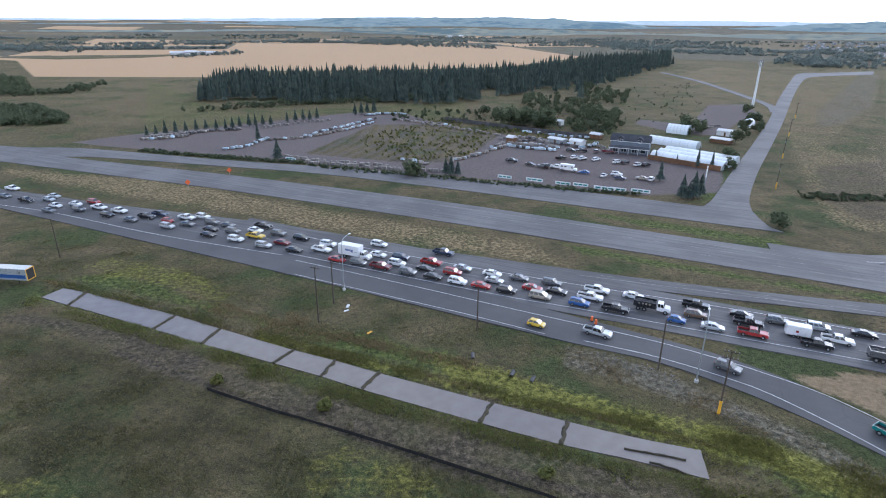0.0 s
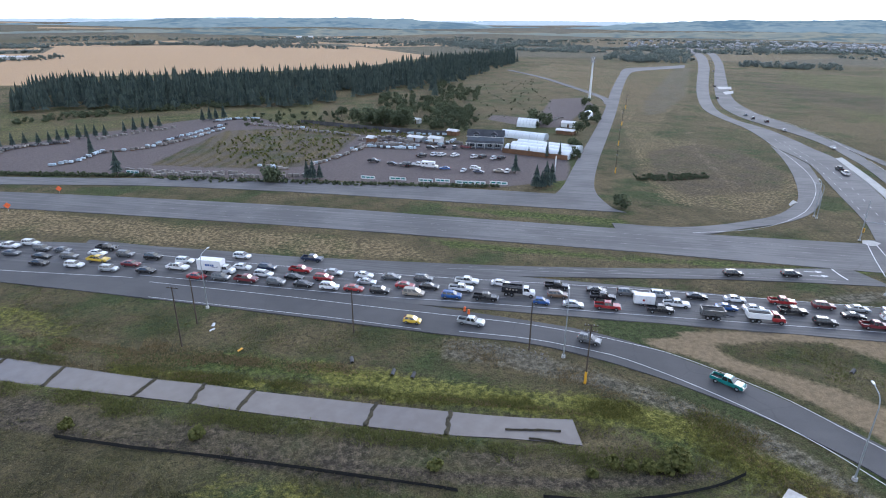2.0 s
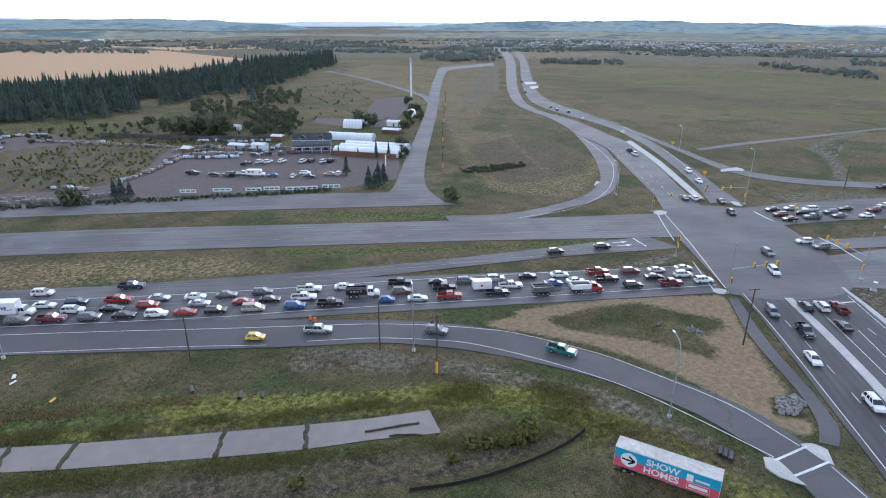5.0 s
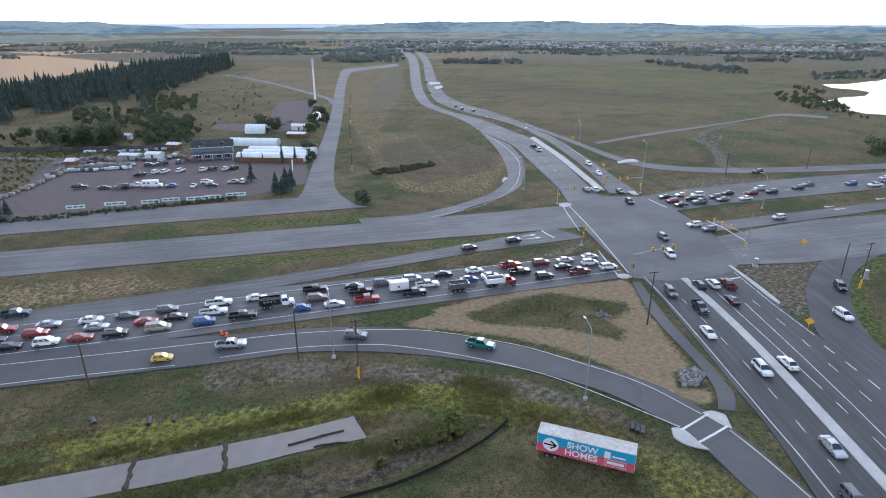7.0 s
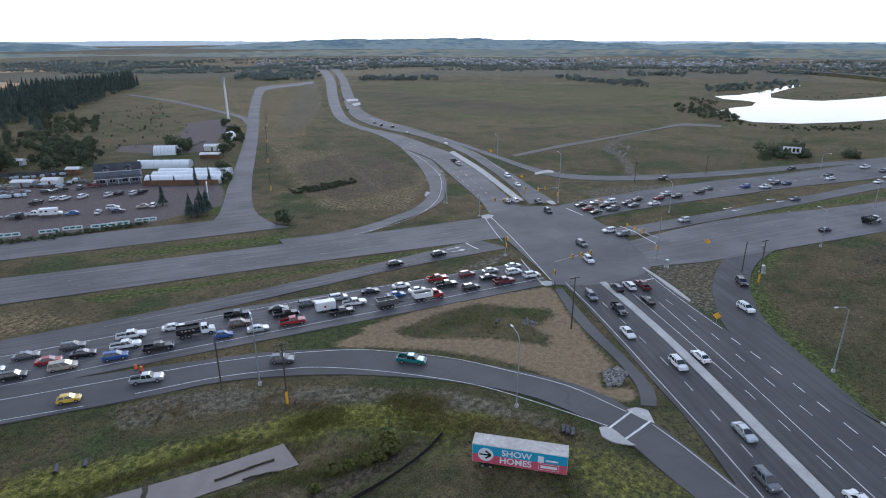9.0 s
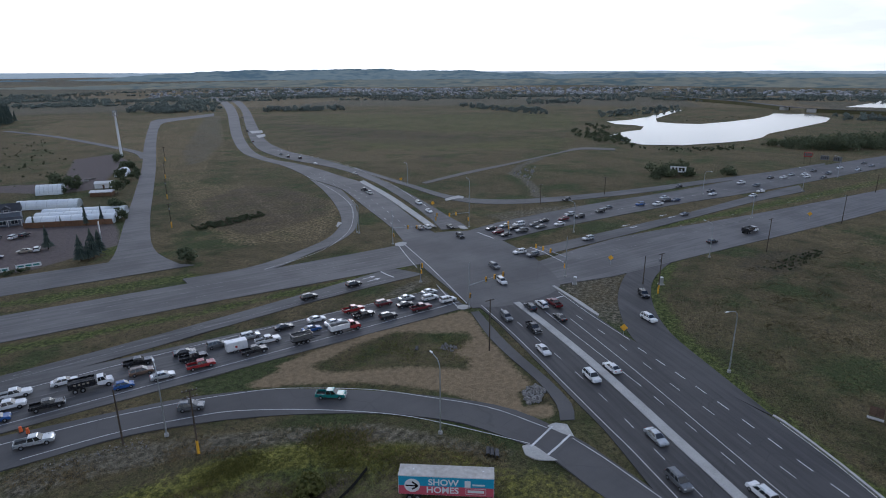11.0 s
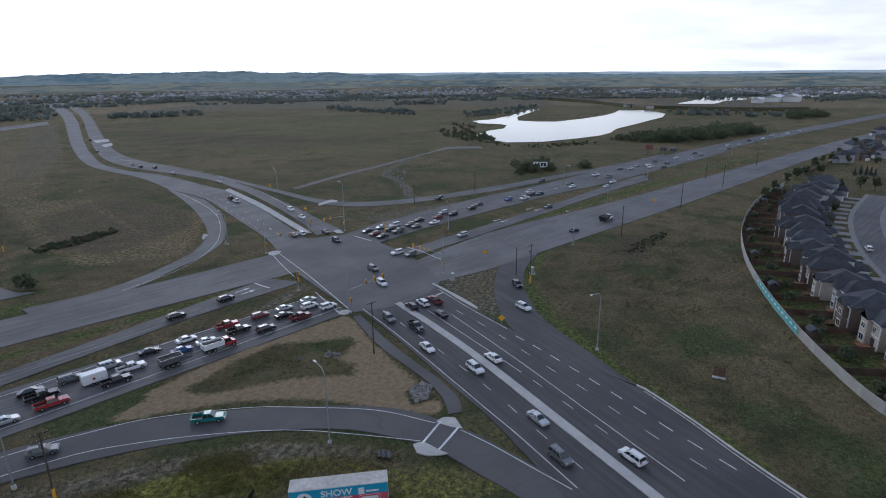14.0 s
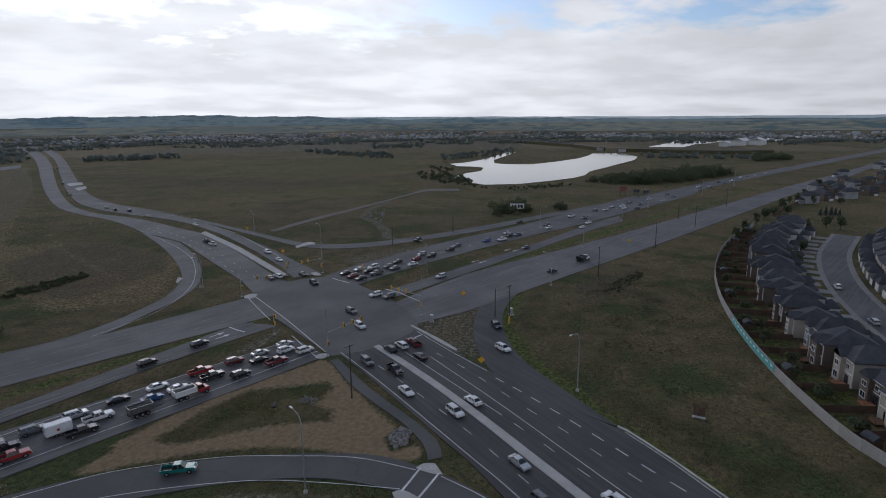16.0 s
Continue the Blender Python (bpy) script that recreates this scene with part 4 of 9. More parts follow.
TRIM = surface("black_plastic_trim", (0.02, 0.02, 0.02), (0.035, 0.035, 0.036), 8, 1, 0.6)
HEADLAMP = paint("clear_headlamp", (0.62, 0.63, 0.62), 0.1)
TAILLAMP = paint("red_taillamp", (0.35, 0.012, 0.012), 0.15)
ALUMINIUM = paint("bare_aluminium", (0.55, 0.56, 0.57), 0.35, 0.7, 0.0)


def prism(bm, profile, half, pinch=0.9, belt=0.0):
    """A side profile of x, z drawn out across y; points above the belt are pinched in."""
    rings = []
    for side in (-1, 1):
        rings.append([bm.verts.new((x, side * half * (pinch if z > belt else 1.0), z)) for x, z in profile])
    bm.faces.new(rings[0])
    bm.faces.new(rings[1][::-1])
    n = len(profile)
    for k in range(n):
        bm.faces.new((rings[0][k], rings[1][k], rings[1][(k + 1) % n], rings[0][(k + 1) % n]))
    bmesh.ops.recalc_face_normals(bm, faces=bm.faces[:])


def frustum(bm, lo, hi, z0, z1, w0, w1):
    """A tapered block: lo and hi are its x ends at the base and at the top."""
    vs = [bm.verts.new((x, y, z)) for (a, b), w, z in ((lo, w0, z0), (hi, w1, z1)) for x, y in ((a, -w), (b, -w), (b, w), (a, w))]
    for f in ((3, 2, 1, 0), (4, 5, 6, 7), (0, 1, 5, 4), (1, 2, 6, 5), (2, 3, 7, 6), (3, 0, 4, 7)):
        bm.faces.new([vs[k] for k in f])


def bevelled(bm, offset):
    bmesh.ops.bevel(bm, geom=bm.edges[:], offset=offset, segments=2, affect="EDGES", clamp_overlap=True)


def add_wheel(car, x, y, r, w=0.24):
    bm = bmesh.new()
    rod(bm, (x, y - w / 2, r), (x, y + w / 2, r), r, r, 16)
    wheel = part("wheel", bm, TYRE, car)
    bm = bmesh.new()
    s = 1 if y > 0 else -1
    rod(bm, (x, y + s * (w / 2 - 0.05), r), (x, y + s * (w / 2 + 0.015), r), r * 0.62, r * 0.5, 10)
    part("rim", bm, RIM, wheel)


def add_lamps(car, front, back, half, zf, zb):
    for s in (-1, 1):
        bm = bmesh.new()
        box(bm, front, s * half, zf, 0.16, 0.36, 0.16, bevel=0.03)
        part("headlight", bm, HEADLAMP, car)
        bm = bmesh.new()
        box(bm, back, s * half, zb, 0.10, 0.26, 0.22, bevel=0.02)
        part("taillight", bm, TAILLAMP, car)


def add_body(car, profile, half, colour, belt, pinch=0.93):
    bm = bmesh.new()
    prism(bm, profile, half, pinch, belt)
    bevelled(bm, 0.05)
    part("body", bm, PAINTS[colour], car, smooth=False)


def add_cabin(car, lo, hi, z0, z1, w0, w1, colour, pillars=()):
    bm = bmesh.new()
    frustum(bm, lo, hi, z0, z1, w0, w1)
    part("glazing", bm, GLASS, car, "tinted glass")
    bm = bmesh.new()
    frustum(bm, (hi[0] - 0.04, hi[1] + 0.06), (hi[0] + 0.10, hi[1] - 0.10), z1 - 0.02, z1 + 0.06, w1 + 0.03, w1 - 0.08)
    for f in pillars:
        for s in (-1, 1):
            a = lo[0] + (lo[1] - lo[0]) * f, s * (w0 + 0.005), z0
            b = hi[0] + (hi[1] - hi[0]) * f, s * (w1 + 0.015), z1
            rod(bm, a, b, 0.055, 0.05, 4)
    part("roof", bm, PAINTS[colour], car)


def sedan(car, colour):
    add_body(car, [(-2.36, 0.33), (-2.38, 0.80), (-2.25, 0.99), (-1.55, 1.03), (0.95, 0.98), (2.05, 0.80), (2.35, 0.62), (2.36, 0.30)], 0.90, colour, 0.9)
    add_cabin(car, (-1.85, 1.10), (-1.02, 0.28), 0.99, 1.42, 0.80, 0.60, colour, (0.02, 0.5, 0.98))
    add_lamps(car, 2.24, -2.33, 0.62, 0.68, 0.86)
    for x in (-1.42, 1.42):
        for y in (-0.80, 0.80):
            add_wheel(car, x, y, 0.33)


def suv(car, colour):
    add_body(car, [(-2.30, 0.36), (-2.34, 0.95), (-2.26, 1.12), (-1.5, 1.14), (1.05, 1.08), (2.08, 0.98), (2.32, 0.76), (2.33, 0.36)], 0.94, colour, 1.05)
    add_cabin(car, (-2.20, 1.22), (-1.95, 0.42), 1.10, 1.66, 0.86, 0.68, colour, (0.02, 0.34, 0.66, 0.98))
    add_lamps(car, 2.24, -2.30, 0.68, 0.86, 1.02)
    bm = bmesh.new()
    for s in (-1, 1):
        rod(bm, (-1.7, s * 0.58, 1.76), (0.2, s * 0.58, 1.76), 0.025, seg=5)
    part("roof_rails", bm, TRIM, car)
    for x in (-1.40, 1.42):
        for y in (-0.83, 0.83):
            add_wheel(car, x, y, 0.37)


def hatchback(car, colour):
    add_body(car, [(-1.88, 0.32), (-1.90, 0.85), (-1.75, 1.0), (0.75, 0.98), (1.6, 0.82), (1.86, 0.62), (1.88, 0.30)], 0.83, colour, 0.9)
    add_cabin(car, (-1.72, 0.98), (-1.25, 0.20), 0.98, 1.46, 0.75, 0.58, colour, (0.02, 0.45, 0.98))
    add_lamps(car, 1.78, -1.85, 0.58, 0.70, 0.88)
    for x in (-1.15, 1.18):
        for y in (-0.74, 0.74):
            add_wheel(car, x, y, 0.32)


def minivan(car, colour):
    add_body(car, [(-2.5, 0.34), (-2.54, 0.95), (-2.45, 1.12), (1.3, 1.05), (2.2, 0.88), (2.5, 0.66), (2.52, 0.32)], 0.97, colour, 1.0)
    add_cabin(car, (-2.42, 1.62), (-2.2, 0.55), 1.06, 1.72, 0.90, 0.72, colour, (0.02, 0.3, 0.6, 0.98))
    add_lamps(car, 2.40, -2.48, 0.70, 0.78, 1.02)
    for x in (-1.55, 1.50):
        for y in (-0.85, 0.85):
            add_wheel(car, x, y, 0.34)


def pickup(car, colour):
    add_body(car, [(-0.80, 0.50), (-0.80, 1.16), (1.15, 1.18), (2.55, 1.12), (2.85, 0.95), (2.88, 0.46)], 0.99, colour, 1.1)
    bm = bmesh.new()
    for s in (-1, 1):
        box(bm, -1.86, s * 0.93, 0.88, 2.10, 0.12, 0.66, bevel=0.03)
    box(bm, -2.86, 0, 0.88, 0.10, 1.90, 0.64, bevel=0.03)
    part("bed", bm, PAINTS[colour], car)
    bm = bmesh.new()
    box(bm, -1.83, 0, 0.72, 2.02, 1.74, 0.10)
    part("bed_liner", bm, TRIM, car)
    add_cabin(car, (-0.95, 1.30), (-0.72, 0.62), 1.14, 1.80, 0.88, 0.72, colour, (0.02, 0.5, 0.98))
    add_lamps(car, 2.80, -2.90, 0.74, 0.96, 0.98)
    bm = bmesh.new()
    box(bm, 2.88, 0, 0.58, 0.16, 1.88, 0.22, bevel=0.04)
    part("bumper", bm, RIM, car)
    for x in (-1.78, 1.86):
        for y in (-0.87, 0.87):
            add_wheel(car, x, y, 0.41, 0.28)


def truck_cab(car, colour, x0):
    """A bonneted cab whose back wall stands at x0."""
    add_body(car, [(x0, 0.75), (x0, 1.55), (x0 + 1.35, 1.6), (x0 + 1.5, 1.55), (x0 + 2.55, 1.45), (x0 + 2.75, 1.2), (x0 + 2.75, 0.6), (x0 + 1.0, 0.6)], 1.02, colour, 1.5)
    add_cabin(car, (x0 + 0.05, x0 + 1.65), (x0 + 0.1, x0 + 1.2), 1.55, 2.35, 0.98, 0.88, colour, (0.03, 0.45, 0.97))
    bm = bmesh.new()
    box(bm, x0 + 2.8, 0, 0.62, 0.18, 2.05, 0.28, bevel=0.04)
    part("bumper", bm, RIM, car)
    for s in (-1, 1):
        bm = bmesh.new()
        box(bm, x0 + 2.72, s * 0.82, 1.05, 0.1, 0.3, 0.2, bevel=0.03)
        part("headlight", bm, HEADLAMP, car)
    for y in (-0.95, 0.95):
        add_wheel(car, x0 + 1.9, y, 0.48, 0.3)


def chassis(car, x0, x1, axles):
    bm = bmesh.new()
    for s in (-1, 1):
        box(bm, (x0 + x1) / 2, s * 0.42, 0.78, x1 - x0, 0.12, 0.24)
    part("chassis", bm, TRIM, car)
    for x in axles:
        for y in (-0.92, 0.92):
            add_wheel(car, x, y, 0.48, 0.5)


def box_truck(car, colour):
    chassis(car, -5.1, 2.2, (-3.2,))
    truck_cab(car, colour, 1.4)
    bm = bmesh.new()
    box(bm, -1.95, 0, 2.35, 6.5, 2.5, 2.75, bevel=0.05)
    cargo = part("cargo_box", bm, PAINTS[colour], car)
    for s in (-1, 1):
        bm = bmesh.new()
        for k, w in enumerate((0.5, 0.42, 0.42, 0.48)):
            box(bm, -2.6 + k * 0.62, s * 1.26, 2.5, w, 0.02, 0.52)
        part("lettering_bar", bm, PAINTS["blue"], cargo, "pale blue lettering bars")
        bm = bmesh.new()
        for k in range(7):
            a = radians(-150 + k * 22)
            box(bm, -0.3 + 0.9 * math.cos(a), s * 1.263, 2.4 + 0.42 * math.sin(a), 0.34, 0.02, 0.09)
        part("swoosh", bm, PAINTS["navy"], cargo, "dark curved emblem shape")


def dump_box(car, x0, x1, colour, load=True):
    bm = bmesh.new()
    for s in (-1, 1):
        box(bm, (x0 + x1) / 2, s * 1.17, 1.75, x1 - x0, 0.1, 1.25)
        for k in range(6):
            box(bm, x0 + 0.3 + k * (x1 - x0 - 0.6) / 5, s * 1.24, 1.75, 0.1, 0.08, 1.2)
    for x in (x0 + 0.05, x1 - 0.05):
        box(bm, x, 0, 1.75, 0.1, 2.3, 1.25)
    box(bm, (x0 + x1) / 2, 0, 1.18, x1 - x0, 2.3, 0.12)
    dumper = part("dump_box", bm, PAINTS[colour], car)
    if load:
        bm = bmesh.new()
        bmesh.ops.create_grid(bm, x_segments=10, y_segments=6, size=0.5, matrix=Matrix.Translation(((x0 + x1) / 2, 0, 2.0)) @ Matrix.Diagonal((x1 - x0 - 0.24, 2.2, 1, 1)))
        for v in bm.verts:
            v.co.z += 0.25 * noise.noise(v.co * 1.3) + 0.2 * (1 - abs(v.co.y))
        part("load", bm, TRIM, dumper, "dark loose load")


def dump_truck(car, colour):
    chassis(car, -3.6, 2.2, (-2.5, -1.2))
    truck_cab(car, "white" if colour == "black" else "red", 1.35)
    dump_box(car, -3.6, 1.15, colour)
    if colour == "black":
        bm = bmesh.new()
        for k in range(4):
            for s in (-1, 1):
                box(bm, -2.4 + k * 0.75, s * 1.285, 1.9, 0.4, 0.02, 0.36)
        part("lettering_bar", bm, PAINTS["tan"], car, "faded lettering bars")


def dump_trailer(car, colour):
    chassis(car, -2.6, 2.6, (-1.2, -0.1, 1.0))
    dump_box(car, -2.5, 2.3, colour)
    bm = bmesh.new()
    for s in (-1, 1):
        rod(bm, (2.5, s * 0.5, 0.8), (4.6, 0, 0.75), 0.07, seg=6)
    part("drawbar", bm, TRIM, car)


def box_trailer(car, colour):
    bm = bmesh.new()
    box(bm, 0, 0, 1.55, 4.6, 2.2, 2.1, bevel=0.12)
    cargo = part("cargo_box", bm, PAINTS[colour], car)
    for s in (-1, 1):
        bm = bmesh.new()
        box(bm, -0.2, s * 1.105, 1.5, 0.5, 0.02, 0.5)
        part("emblem", bm, PAINTS["red"], cargo, "small red emblem shape")
    bm = bmesh.new()
    box(bm, 0, 0, 0.52, 4.5, 1.9, 0.14)
    rod(bm, (2.2, 0.5, 0.5), (3.6, 0, 0.5), 0.06, seg=6)
    rod(bm, (2.2, -0.5, 0.5), (3.6, 0, 0.5), 0.06, seg=6)
    part("frame", bm, TRIM, car)
    for x in (-0.7, 0.15):
        for y in (-1.0, 1.0):
            add_wheel(car, x, y, 0.34)


def motorhome(car, colour):
    bm = bmesh.new()
    box(bm, -0.9, 0, 1.85, 5.0, 2.3, 2.3, bevel=0.1)
    box(bm, 1.9, 0, 2.55, 1.4, 2.2, 0.9, bevel=0.12)
    part("body", bm, PAINTS[colour], car)
    for x in (-2.4, -0.8):
        for s in (-1, 1):
            bm = bmesh.new()
            box(bm, x, s * 1.155, 2.1, 0.9, 0.03, 0.55)
            part("window", bm, GLASS, car)
    chassis(car, -3.3, 2.0, (-2.0,))
    truck_cab(car, colour, 1.1)


MAKERS = {"sedan": sedan, "suv": suv, "hatch": hatchback, "van": minivan, "pickup": pickup, "boxtruck": box_truck, "dumptruck": dump_truck,
          "dumptrailer": dump_trailer, "boxtrailer": box_trailer, "motorhome": motorhome}
KIND_WORDS = {"sedan": "four-door sedan", "suv": "sport utility car", "hatch": "small hatchback", "van": "minivan", "pickup": "crew-cab pickup truck",
              "boxtruck": "box truck", "dumptruck": "loaded tipper truck", "dumptrailer": "three-axle dump trailer",
              "boxtrailer": "enclosed cargo trailer", "motorhome": "camper motorhome"}
KIND_NAMES = {"sedan": "sedan", "suv": "suv", "hatch": "hatchback", "van": "minivan", "pickup": "pickup_truck", "boxtruck": "box_truck", "dumptruck": "dump_truck",
              "dumptrailer": "dump_trailer", "boxtrailer": "cargo_trailer", "motorhome": "motorhome"}
built = {}


def vehicle(kind, colour, x, y, heading, where, group):
    m = pose(x, y, height(x, y) + 0.07, 0, 0, heading)
    if (kind, colour) in built:
        ob = copy_thing(built[kind, colour], m)
    else:
        ob = empty(KIND_NAMES[kind], m)
        MAKERS[kind](ob, colour)
        built[kind, colour] = ob
    return tagged(ob, f"{colour} {KIND_WORDS[kind]} {where}", "truck" if "truck" in kind else "trailer" if "trailer" in kind else "car", group)


def heading_of(a, b):
    return math.degrees(math.atan2(b[1] - a[1], b[0] - a[0]))


QUEUE_FAR_LANE = [
    ("suv", "white", -18.8, 153.6),
    ("pickup", "navy", -0.5, 147.7),
    ("sedan", "white", -18.2, 145.9),
    ("suv", "navy", -11.9, 144.1),
    ("pickup", "red", -3.6, 140.7),
    ("sedan", "silver", 4.5, 137.4),
    ("sedan", "white", 11.9, 134.1),
    ("sedan", "grey", 18.4, 131.5),
    ("suv", "grey", 26.0, 128.8),
    ("pickup", "white", 36.1, 125.0),
    ("sedan", "white", 43.9, 122.2),
    ("pickup", "black", 56.6, 117.6),
    ("sedan", "black", 65.0, 113.5),
    ("suv", "grey", 71.3, 110.7),
    ("suv", "silver", 78.5, 108.1),
    ("sedan", "black", 86.4, 105.4),
    ("sedan", "white", 94.2, 102.2),
    ("pickup", "red", 103.9, 98.6),
    ("suv", "maroon", 111.6, 94.8),
    ("sedan", "silver", 118.1, 91.9),
    ("sedan", "silver", 125.4, 89.4)]
QUEUE_MIDDLE_LANE = [
    ("pickup", "white", -34.2, 149.1),
    ("boxtruck", "white", -23.7, 144.4),
    ("suv", "white", -12.6, 140.0),
    ("sedan", "black", -5.1, 136.6),
    ("suv", "red", 1.9, 134.5),
    ("sedan", "silver", 12.1, 129.9),
    ("sedan", "red", 20.9, 125.9),
    ("sedan", "black", 26.5, 124.1),
    ("pickup", "white", 33.6, 121.2),
    ("dumptruck", "black", 45.9, 116.1),
    ("suv", "brown", 54.8, 113.1),
    ("pickup", "black", 64.6, 109.7),
    ("boxtrailer", "white", 72.6, 105.4),
    ("pickup", "white", 79.3, 102.8),
    ("sedan", "blue", 89.4, 99.0),
    ("sedan", "white", 95.1, 97.1),
    ("pickup", "black", 102.7, 94.1),
    ("sedan", "black", 114.1, 89.3),
    ("suv", "white", 121.8, 86.6)]
QUEUE_NEAR_LANE = [
    ("sedan", "red", -28.7, 142.2),
    ("suv", "grey", -22.8, 140.2),
    ("pickup", "maroon", -16.6, 137.7),
    ("suv", "grey", -9.5, 134.5),
    ("sedan", "black", -3.0, 131.9),
    ("suv", "white", 3.1, 129.1),
    ("sedan", "red", 8.7, 126.9),
    ("suv", "black", 14.6, 124.3),
    ("van", "tan", 22.1, 121.5),
    ("suv", "blue", 30.5, 118.1),
    ("pickup", "black", 37.9, 115.4),
    ("hatch", "blue", 49.8, 110.7),
    ("sedan", "silver", 56.3, 107.8),
    ("pickup", "red", 63.4, 105.2),
    ("pickup", "black", 74.1, 101.1),
    ("dumptrailer", "grey", 83.7, 96.1),
    ("dumptruck", "white", 93.6, 92.3),
    ("suv", "black", 105.6, 88.3),
    ("pickup", "maroon", 114.7, 84.5),
    ("suv", "white", 123.3, 81.7)]
QUEUE_WEST_FAR = [
    ("pickup", "white", -160.0, 206.3),
    ("sedan", "silver", -139.0, 197.6),
    ("sedan", "white", -126.0, 188.6),
    ("suv", "red", -121.1, 190.8),
    ("pickup", "white", -107.2, 181.2),
    ("pickup", "navy", -92.3, 178.2),
    ("pickup", "white", -82.5, 175.1),
    ("suv", "white", -77.8, 176.4),
    ("suv", "grey", -72.9, 171.0),
    ("sedan", "grey", -67.0, 168.6),
    ("pickup", "black", -55.8, 167.9),
    ("suv", "grey", -49.6, 161.6),
    ("suv", "black", -41.9, 158.0),
    ("suv", "white", -33.2, 153.3)]
QUEUE_WEST_MIDDLE = [
    ("sedan", "grey", -156.1, 196.9),
    ("sedan", "silver", -138.4, 193.5),
    ("pickup", "white", -115.8, 184.6),
    ("pickup", "black", -95.7, 175.8),
    ("hatch", "red", -87.2, 172.2),
    ("sedan", "grey", -79.7, 169.2),
    ("sedan", "black", -70.9, 164.8),
    ("suv", "grey", -63.7, 163.1),
    ("sedan", "white", -57.2, 164.3),
    ("pickup", "yellow", -55.5, 159.0),
    ("sedan", "maroon", -46.5, 154.2)]
QUEUE_WEST_NEAR = [
    ("pickup", "black", -145.2, 191.9),
    ("sedan", "white", -131.6, 186.5),
    ("suv", "grey", -121.4, 182.5),
    ("sedan", "grey", -130.4, 181.0),
    ("suv", "black", -108.9, 177.0),
    ("sedan", "grey", -99.1, 172.8),
    ("suv", "silver", -85.0, 166.9),
    ("sedan", "black", -69.8, 159.9),
    ("suv", "white", -60.5, 156.5),
    ("suv", "silver", -51.1, 151.8),
    ("sedan", "black", -41.7, 148.7)]
for lane in (QUEUE_FAR_LANE, QUEUE_MIDDLE_LANE, QUEUE_NEAR_LANE):
    for kind, colour, x, y in lane:
        vehicle(kind, colour, x, y, -24.3, "queued on the highway carriageway", "queue of traffic")
for lane in (QUEUE_WEST_FAR, QUEUE_WEST_MIDDLE, QUEUE_WEST_NEAR):
    for kind, colour, x, y in lane:
        vehicle(kind, colour, x, y, -21.5, "queued on the highway carriageway", "queue of traffic")
TURNING = [
    ("hatch", "yellow", 19.4, 108.3),
    ("pickup", "silver", 31.4, 104.8),
    ("suv", "grey", 52.6, 92.4),
    ("pickup", "teal", 70.0, 73.5)]
for (kind, colour, x, y), turn in zip(TURNING, (-27, -30, -42, -58)):
    vehicle(kind, colour, x, y, turn, "on the curved slip road", "cars on the slip road")
LEFT_TURN = [
    ("suv", "black", 103.9, 115.1),
    ("suv", "black", 118.2, 111.5)]
for kind, colour, x, y in LEFT_TURN:
    vehicle(kind, colour, x, y, -17, "waiting in the left-turn lane", "cars in the left-turn lane")
CROSSING = [
    ("suv", "white", 173.7, 85.3),
    ("suv", "grey", 173.3, 80.1),
    ("suv", "black", 180.1, 113.6),
    ("suv", "grey", 155.4, 85.1),
    ("suv", "white", 144.4, 76.4)]
for (kind, colour, x, y), turn in zip(CROSSING, (150, 155, -125, -120, -128)):
    vehicle(kind, colour, x, y, turn, "driving over the crossing", "cars on the crossing")
SOUTH_AWAY = [
    ("suv", "grey", 121.7, 62.8),
    ("pickup", "black", 119.4, 54.2),
    ("sedan", "white", 110.0, 47.3),
    ("suv", "white", 104.5, 34.1),
    ("sedan", "silver", 90.7, 17.7),
    ("suv", "grey", 81.2, 11.9)]
SOUTH_TOWARDS = [
    ("suv", "black", 130.7, 60.5),
    ("suv", "white", 134.2, 58.8),
    ("pickup", "maroon", 136.8, 56.3),
    ("sedan", "black", 128.9, 51.4),
    ("sedan", "white", 110.4, 31.9),
    ("suv", "white", 85.2, 1.1)]
for kind, colour, x, y in SOUTH_AWAY:
    vehicle(kind, colour, x, y, -129, "on the divided road", "cars on the south leg")
for kind, colour, x, y in SOUTH_TOWARDS:
    vehicle(kind, colour, x, y, 52, "on the divided road", "cars on the south leg")
SLIP_EAST = [
    ("suv", "black", 156.7, 38.3),
    ("suv", "white", 140.6, 32.5)]
for (kind, colour, x, y), turn in zip(SLIP_EAST, (-145, -125)):
    vehicle(kind, colour, x, y, turn, "on the dark slip lane", "cars on the slip lane")
NORTH_LEG = [
    ("sedan", "white", 267.0, 245.6),
    ("pickup", "white", 225.0, 197.6),
    ("pickup", "black", 229.4, 205.1),
    ("suv", "white", 218.9, 161.6),
    ("sedan", "white", 207.7, 147.7),
    ("sedan", "black", 189.7, 124.3),
    ("sedan", "grey", 181.3, 133.7),
    ("suv", "white", 184.1, 131.9),
    ("sedan", "silver", 282.3, 296.0),
    ("suv", "black", 296.3, 326.6),
    ("suv", "black", 296.4, 339.6),
    ("sedan", "grey", 302.5, 354.0),
    ("sedan", "black", 348.8, 445.6),
    ("pickup", "black", 410.7, 531.9),
    ("sedan", "grey", 544.1, 711.7)]
for kind, colour, x, y in NORTH_LEG:
    vehicle(kind, colour, x, y, -122 if y < 1.15 * x - 80 else 62, "on the road climbing to the town", "cars on the north leg")
